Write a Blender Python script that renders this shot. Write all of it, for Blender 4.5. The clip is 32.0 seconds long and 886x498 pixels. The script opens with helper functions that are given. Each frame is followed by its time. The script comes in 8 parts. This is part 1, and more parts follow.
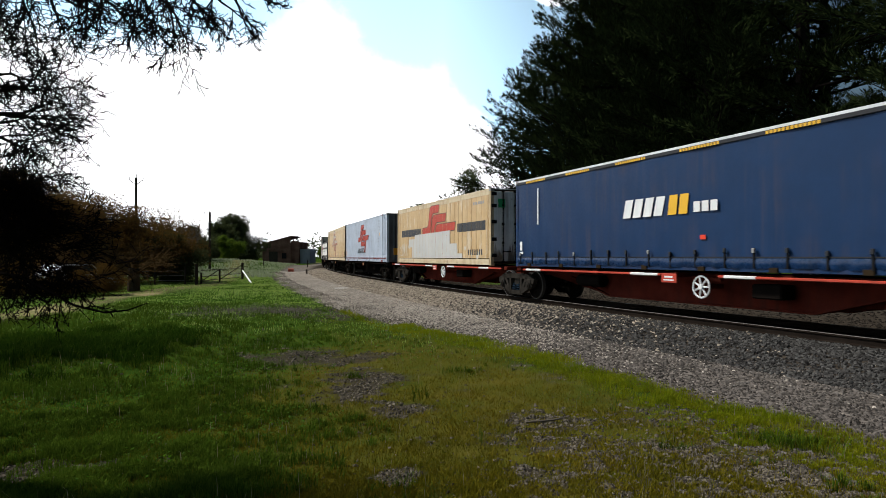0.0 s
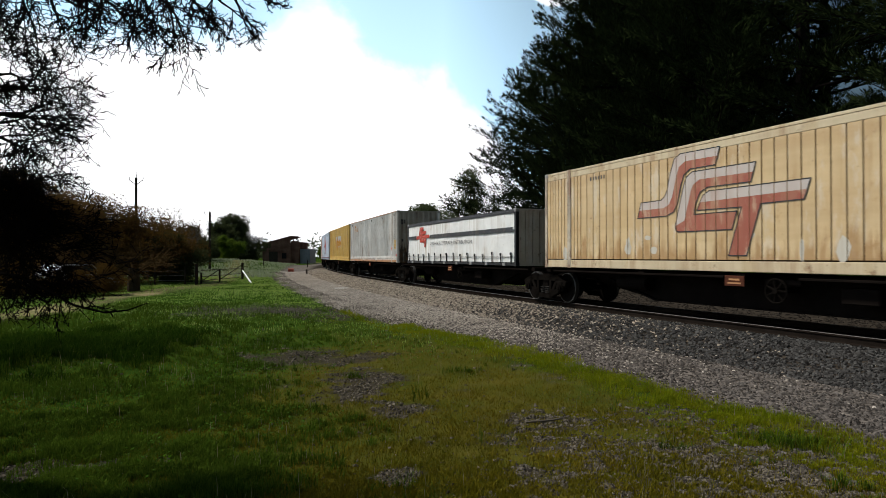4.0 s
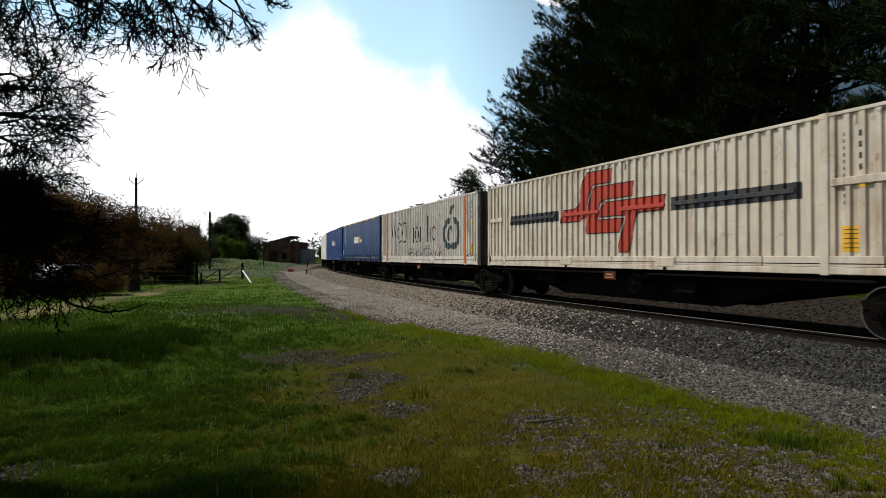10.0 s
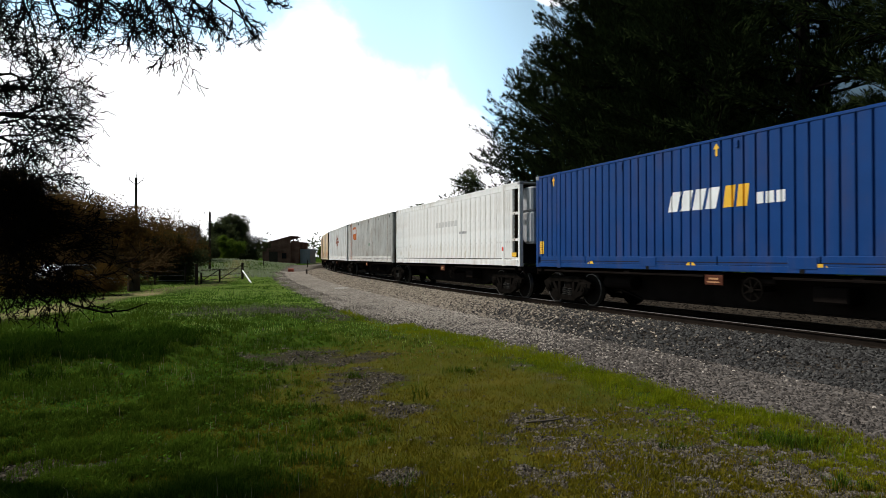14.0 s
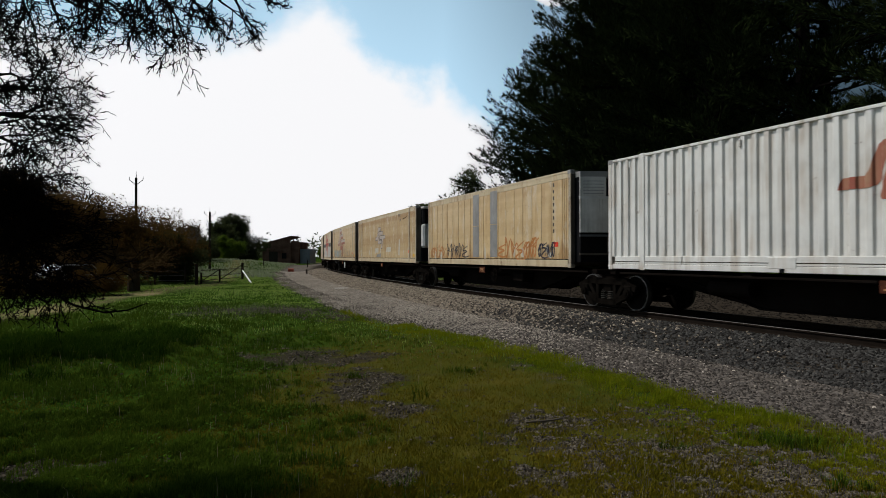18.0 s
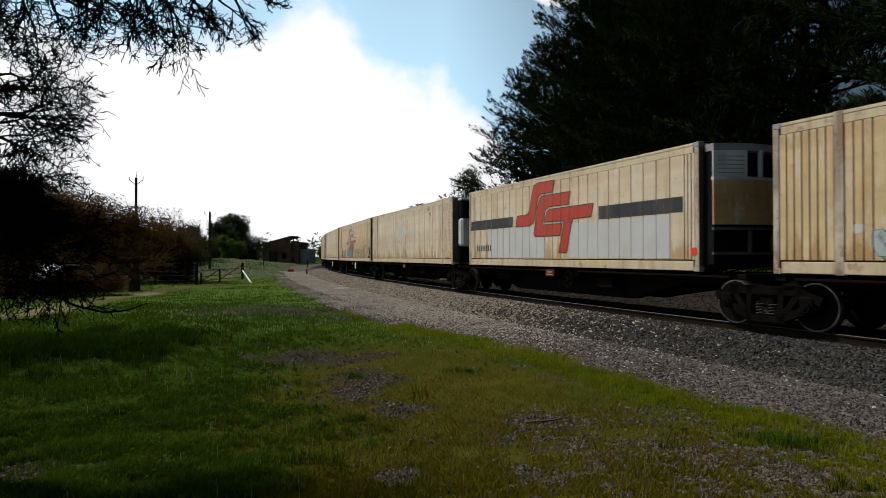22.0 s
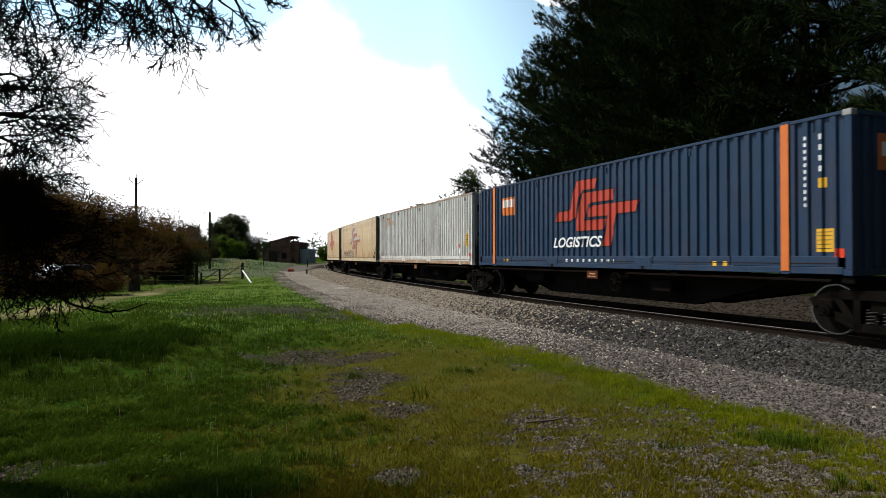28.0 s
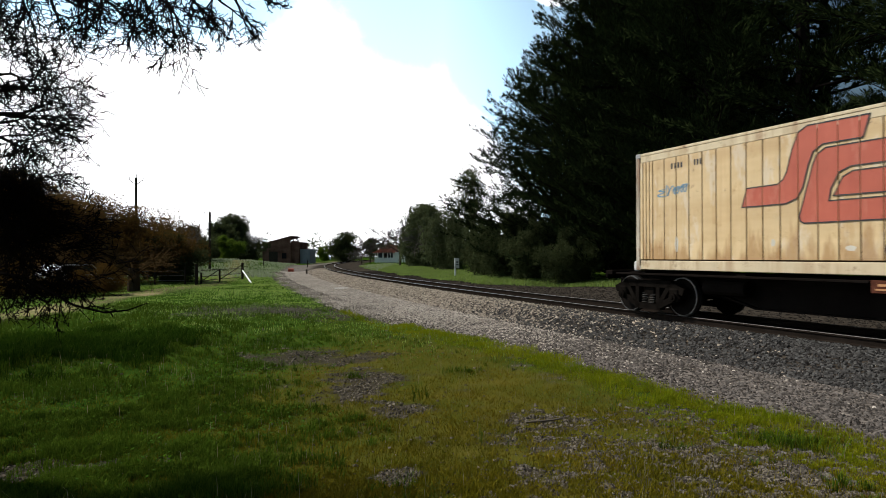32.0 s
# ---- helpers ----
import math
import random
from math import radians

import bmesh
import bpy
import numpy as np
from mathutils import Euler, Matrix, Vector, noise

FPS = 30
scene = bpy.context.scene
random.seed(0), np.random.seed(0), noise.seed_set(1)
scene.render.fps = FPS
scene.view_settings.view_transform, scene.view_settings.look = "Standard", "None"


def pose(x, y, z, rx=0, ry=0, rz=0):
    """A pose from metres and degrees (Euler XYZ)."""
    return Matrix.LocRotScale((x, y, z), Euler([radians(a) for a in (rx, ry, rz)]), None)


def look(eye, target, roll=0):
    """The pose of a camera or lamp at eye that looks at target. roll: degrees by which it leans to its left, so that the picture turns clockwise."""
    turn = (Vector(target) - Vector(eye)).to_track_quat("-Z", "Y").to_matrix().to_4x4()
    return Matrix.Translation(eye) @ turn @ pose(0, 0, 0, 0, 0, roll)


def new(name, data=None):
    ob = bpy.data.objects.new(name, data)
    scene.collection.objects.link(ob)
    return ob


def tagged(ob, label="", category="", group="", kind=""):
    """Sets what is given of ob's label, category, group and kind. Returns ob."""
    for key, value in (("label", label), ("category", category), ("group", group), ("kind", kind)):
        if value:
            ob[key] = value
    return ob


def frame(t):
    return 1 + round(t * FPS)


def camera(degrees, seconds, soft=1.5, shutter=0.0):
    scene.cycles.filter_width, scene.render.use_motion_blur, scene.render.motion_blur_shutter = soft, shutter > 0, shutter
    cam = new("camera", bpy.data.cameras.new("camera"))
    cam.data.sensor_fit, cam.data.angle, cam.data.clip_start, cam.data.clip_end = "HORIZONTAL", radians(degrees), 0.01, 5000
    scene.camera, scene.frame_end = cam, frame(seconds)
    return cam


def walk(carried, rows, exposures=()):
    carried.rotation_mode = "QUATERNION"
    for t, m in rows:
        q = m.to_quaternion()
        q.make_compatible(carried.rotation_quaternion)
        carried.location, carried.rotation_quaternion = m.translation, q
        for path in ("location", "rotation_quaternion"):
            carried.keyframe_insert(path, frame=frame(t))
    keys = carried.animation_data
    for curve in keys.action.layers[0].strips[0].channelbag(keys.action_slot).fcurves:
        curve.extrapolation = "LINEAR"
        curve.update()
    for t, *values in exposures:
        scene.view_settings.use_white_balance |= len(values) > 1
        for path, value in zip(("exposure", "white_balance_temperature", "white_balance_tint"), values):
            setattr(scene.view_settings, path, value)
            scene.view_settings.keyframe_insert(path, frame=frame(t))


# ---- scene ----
# ---------------------------------------------------------------- camera
EYE = Vector((0.0, 0.0, 1.418))
cam = camera(70.2, 32.0, soft=0.75, shutter=0.1)
VIEW = look(EYE, (0.0, 100.0, 1.418 + 1.205))
walk(cam, [(0.0, VIEW), (32.0, VIEW)], exposures=[(0.0, -0.1), (1.0, -0.22), (2.0, -0.45), (3.0, -0.45), (4.5, -0.25), (6.0, -0.07), (7.0, -0.44), (9.0, -0.5), (10.0, -0.5), (11.0, -0.5), (12.0, -0.04), (13.0, 0.24), (14.0, -0.25), (15.5, -0.6), (17.0, -0.84), (18.0, -0.86), (19.0, -0.7), (20.6, -0.58), (22.0, -0.68), (23.0, -0.8), (25.0, -0.75), (26.5, -0.45), (28.0, -0.12), (29.0, -0.42), (30.0, -0.65), (31.0, -0.68), (31.6, -0.3), (32.0, 0.0)])

# ---------------------------------------------------------------- light
SUN_AZ, SUN_EL = radians(-74), radians(49)      # azimuth from the view axis, to its left
world = bpy.data.worlds.new("sky")
scene.world = world
world.use_nodes = True
wn, wl = world.node_tree.nodes, world.node_tree.links
wn.clear()


def wnode(kind, **values):
    n = wn.new(kind)
    for k, v in values.items():
        n.inputs[k].default_value = v
    return n


def wmath(op, a, b=None):
    n = wn.new("ShaderNodeMath")
    n.operation = op
    for i, v in enumerate((a, b)):
        if v is None:
            continue
        if isinstance(v, (int, float)):
            n.inputs[i].default_value = v
        else:
            wl.new(v, n.inputs[i])
    return n.outputs[0]


sky = wn.new("ShaderNodeTexSky")
sky.sky_type = "NISHITA"
sky.sun_disc = False
sky.sun_elevation, sky.sun_rotation = SUN_EL, SUN_AZ
sky.dust_density, sky.ozone_density = 0.6, 1.0
coord = wn.new("ShaderNodeTexCoord")
sep = wn.new("ShaderNodeSeparateXYZ")
wl.new(coord.outputs["Generated"], sep.inputs[0])
big = wnode("ShaderNodeTexNoise", Scale=2.6, Detail=7.0, Roughness=0.52)
fine = wnode("ShaderNodeTexNoise", Scale=9.0, Detail=6.0, Roughness=0.6)
wl.new(coord.outputs["Generated"], big.inputs["Vector"])
wl.new(coord.outputs["Generated"], fine.inputs["Vector"])
# a broad bank of cloud low and to the left, with one tower, sinking to the right
def hump(value, middle, width):
    q = wmath("DIVIDE", wmath("SUBTRACT", value, middle), width)
    return wmath("POWER", 2.718, wmath("MULTIPLY", wmath("MULTIPLY", q, q), -1.0))


right = wmath("MAXIMUM", sep.outputs["X"], 0.0)
behind = wmath("MULTIPLY", wmath("MAXIMUM", wmath("MULTIPLY", sep.outputs["Y"], -1.0), 0.0), 0.5)
bank = wmath("ADD", wmath("ADD", sep.outputs["Z"], wmath("MULTIPLY", right, 1.6)), behind)
bank = wmath("SUBTRACT", bank, wmath("MULTIPLY", hump(sep.outputs["X"], -0.18, 0.07), 0.055))
wave = wmath("ADD", wmath("MULTIPLY", big.outputs["Fac"], 0.20), wmath("MULTIPLY", fine.outputs["Fac"], 0.15))
thin = wmath("MINIMUM", wmath("MAXIMUM", wmath("SUBTRACT", 1.0, wmath("MULTIPLY", wmath("SUBTRACT", bank, 0.27), 1.5)), 0.0), 1.0)
bank = wmath("MINIMUM", bank, 0.50)
cover = wmath("SUBTRACT", wmath("ADD", wave, 0.305 - 0.175), bank)
# a small cloud high over the trees
cover = wmath("ADD", cover, wmath("MULTIPLY", wmath("MULTIPLY", hump(sep.outputs["X"], 0.166, 0.05), hump(sep.outputs["Z"], 0.39, 0.03)), 0.40))
ramp = wn.new("ShaderNodeMapRange")
ramp.interpolation_type = "SMOOTHSTEP"
ramp.inputs["From Min"].default_value, ramp.inputs["From Max"].default_value = -0.025, 0.04
wl.new(cover, ramp.inputs["Value"])
mixc = wn.new("ShaderNodeMix")
mixc.data_type = "RGBA"
wl.new(ramp.outputs[0], mixc.inputs["Factor"])
gain = wn.new("ShaderNodeMix")
gain.data_type, gain.blend_type = "RGBA", "MULTIPLY"
gain.inputs["Factor"].default_value = 1.0
wl.new(sky.outputs[0], gain.inputs["A"])
gain.inputs["B"].default_value = (0.50, 0.53, 0.48, 1)
# thin bright haze in the blue close to the cloud bank
haze = wn.new("ShaderNodeMix")
haze.data_type, haze.blend_type = "RGBA", "ADD"
haze.clamp_result = False
wl.new(wmath("MULTIPLY", thin, 1.0), haze.inputs["Factor"])
wl.new(gain.outputs["Result"], haze.inputs["A"])
haze.inputs["B"].default_value = (9.4, 14.0, 17.4, 1)
wl.new(haze.outputs["Result"], mixc.inputs["A"])
# the cloud glows towards the hidden sun
toward = wn.new("ShaderNodeVectorMath")
toward.operation = "DOT_PRODUCT"
wl.new(coord.outputs["Generated"], toward.inputs[0])
toward.inputs[1].default_value = (math.sin(SUN_AZ) * math.cos(SUN_EL), math.cos(SUN_AZ) * math.cos(SUN_EL), math.sin(SUN_EL))
glow = wmath("POWER", wmath("MAXIMUM", toward.outputs["Value"], 0.0), 5.0)
level = wmath("ADD", wmath("MULTIPLY", glow, 4.0), 20.0)
tone = wn.new("ShaderNodeCombineColor")
wl.new(level, tone.inputs[0])
wl.new(level, tone.inputs[1])
wl.new(wmath("MULTIPLY", level, 1.02), tone.inputs[2])
wl.new(tone.outputs[0], mixc.inputs["B"])
back = wnode("ShaderNodeBackground", Strength=0.085)
wl.new(mixc.outputs["Result"], back.inputs["Color"])
wout = wn.new("ShaderNodeOutputWorld")
wl.new(back.outputs[0], wout.inputs[0])

sun = new("sun", bpy.data.lights.new("sun", "SUN"))
sun.data.energy, sun.data.angle, sun.data.color = 5.0, radians(6), (1.0, 0.96, 0.90)
sun_way = Vector((math.sin(SUN_AZ) * math.cos(SUN_EL), math.cos(SUN_AZ) * math.cos(SUN_EL), math.sin(SUN_EL)))
sun.matrix_world = look(sun_way * 60, (0, 0, 0))


# ---------------------------------------------------------------- materials
def material(name, col, rough=0.7, metal=0.0, var=0.3, size=1.5, tint=None, streak=0.0, streak_col=(0.10, 0.06, 0.035),
             rust=0.0, bump=0.15, grain=60.0, island=0.0, other=None, spec=0.4, per_object=0.0, rough_var=0.12, wash=0.0, wash_col=(0.64, 0.58, 0.48), thin=0.0, stain=0.0, stain_col=(0.40, 0.24, 0.10), splash=None):
    """A painted, stained or natural surface: grain, stains at two sizes, streaks that run down, spots of rust."""
    m = bpy.data.materials.new(name)
    m.use_nodes = True
    nt = m.node_tree
    n, l = nt.nodes, nt.links
    bsdf = n["Principled BSDF"]
    bsdf.inputs["Metallic"].default_value = metal
    bsdf.inputs["Specular IOR Level"].default_value = spec
    co = n.new("ShaderNodeTexCoord")
    place = co.outputs["Object"]
    if per_object:
        # each piece has its own patch of stains
        who = n.new("ShaderNodeObjectInfo")
        shift = n.new("ShaderNodeVectorMath")
        shift.operation = "MULTIPLY_ADD"
        wide = n.new("ShaderNodeCombineXYZ")
        for i in range(3):
            l.new(who.outputs["Random"], wide.inputs[i])
        l.new(wide.outputs[0], shift.inputs[0])
        shift.inputs[1].default_value = (83.0, 61.0, 37.0)
        l.new(place, shift.inputs[2])
        place = shift.outputs[0]

    def noise_node(scale, detail=5.0, rgh=0.6, stretch=None):
        t = n.new("ShaderNodeTexNoise")
        t.inputs["Scale"].default_value, t.inputs["Detail"].default_value, t.inputs["Roughness"].default_value = scale, detail, rgh
        if stretch:
            mp = n.new("ShaderNodeMapping")
            mp.inputs["Scale"].default_value = stretch
            l.new(place, mp.inputs["Vector"])
            l.new(mp.outputs[0], t.inputs["Vector"])
        else:
            l.new(place, t.inputs["Vector"])
        return t.outputs["Fac"]

    def span(value, lo, hi, a=0.0, b=1.0):
        r = n.new("ShaderNodeMapRange")
        r.inputs["From Min"].default_value, r.inputs["From Max"].default_value = lo, hi
        r.inputs["To Min"].default_value, r.inputs["To Max"].default_value = a, b
        l.new(value, r.inputs["Value"])
        return r.outputs[0]

    def mix(fac, a, b, kind="MIX"):
        x = n.new("ShaderNodeMix")
        x.data_type, x.blend_type = "RGBA", kind
        for s, v in (("Factor", fac), ("A", a), ("B", b)):
            if isinstance(v, (int, float)):
                x.inputs[s].default_value = v
            elif isinstance(v, tuple):
                x.inputs[s].default_value = (*v, 1)
            else:
                l.new(v, x.inputs[s])
        return x.outputs["Result"]

    dark = tuple(c * (1 - var) for c in col)
    tint = tint or tuple(min(1, c * (1 + var * 0.6)) for c in col)
    big_n, small_n = noise_node(size), noise_node(size * 9, 4.0)
    c = mix(span(big_n, 0.3, 0.7), dark, tint)
    c = mix(span(small_n, 0.35, 0.75, 0, 0.5), c, col)
    if island:
        geo = n.new("ShaderNodeNewGeometry")
        c = mix(span(geo.outputs["Random Per Island"], 0, 1, 0, island), c, other or dark)
    if per_object:
        info = n.new("ShaderNodeObjectInfo")
        c = mix(span(info.outputs["Random"], 0, 1, 0, per_object), c, other or dark)
    if stain:
        # broad stains that run on from panel to panel
        wide_map = n.new("ShaderNodeMapping")
        wide_map.inputs["Scale"].default_value = (0.12, 0.12, 0.95)
        l.new(co.outputs["Object"], wide_map.inputs["Vector"])
        wide_n = n.new("ShaderNodeTexNoise")
        wide_n.inputs["Scale"].default_value, wide_n.inputs["Detail"].default_value, wide_n.inputs["Roughness"].default_value = 1.0, 5.0, 0.6
        l.new(wide_map.outputs[0], wide_n.inputs["Vector"])
        c = mix(span(wide_n.outputs["Fac"], 0.40, 0.64, 0, stain), c, stain_col)
    if streak:
        st = noise_node(1.0, 6.0, 0.65, (5.0, 5.0, 0.22))
        st2 = noise_node(0.7, 3.0)
        k = n.new("ShaderNodeMath")
        k.operation = "MULTIPLY"
        l.new(span(st, 0.44, 0.68), k.inputs[0])
        l.new(span(st2, 0.38, 0.62, 0, streak), k.inputs[1])
        c = mix(k.outputs[0], c, streak_col)
        if wash:
            k2 = noise_node(1.0, 7.0, 0.7, (2.2, 2.2, 0.7))
            c = mix(span(k2, 0.55, 0.62, 0, wash), c, wash_col)
            c = mix(span(noise_node(2.3, 8.0, 0.75), 0.58, 0.72, 0, 0.8), c, streak_col)
    if rust:
        c = mix(span(noise_node(4.5, 8.0, 0.7), 0.70 - rust * 0.12, 0.76), c, (0.13, 0.05, 0.022))
    if splash:
        # brake dust and rusty water thrown up in ragged tongues, to a height in metres, in two colours
        xyz = n.new("ShaderNodeSeparateXYZ")
        l.new(co.outputs["Object"], xyz.inputs[0])
        lift = n.new("ShaderNodeMath")
        lift.operation = "SUBTRACT"
        l.new(span(noise_node(1.0, 6.0, 0.65, (2.6, 2.6, 0.45)), 0.36, 0.68, 1.1, splash[0]), lift.inputs[0])
        l.new(xyz.outputs[2], lift.inputs[1])
        c = mix(span(lift.outputs[0], -0.22, 0.16, 0, splash[3]), c, mix(span(noise_node(3.0, 6.0, 0.7), 0.48, 0.66), splash[1], splash[2]))
    l.new(c, bsdf.inputs["Base Color"])
    l.new(span(small_n, 0.3, 0.7, max(0.05, rough - rough_var), min(1, rough + rough_var)), bsdf.inputs["Roughness"])
    if bump:
        b = n.new("ShaderNodeBump")
        b.inputs["Strength"].default_value, b.inputs["Distance"].default_value = bump, 0.02
        l.new(noise_node(grain, 4.0), b.inputs["Height"])
        l.new(b.outputs[0], bsdf.inputs["Normal"])
    if thin:
        # leaves and blades let part of the light through
        glow = n.new("ShaderNodeBsdfTranslucent")
        l.new(c, glow.inputs["Color"])
        both = n.new("ShaderNodeMixShader")
        both.inputs[0].default_value = thin
        l.new(bsdf.outputs[0], both.inputs[1])
        l.new(glow.outputs[0], both.inputs[2])
        l.new(both.outputs[0], n["Material Output"].inputs[0])
    return m


def paint(name, col, streak=0.45, rust=0.25, rough=0.48, **k):
    return material(name, col, rough=rough, spec=k.pop("spec", 0.24), var=k.pop("var", 0.12), streak=streak, rust=rust, bump=0.05, grain=30, **k)


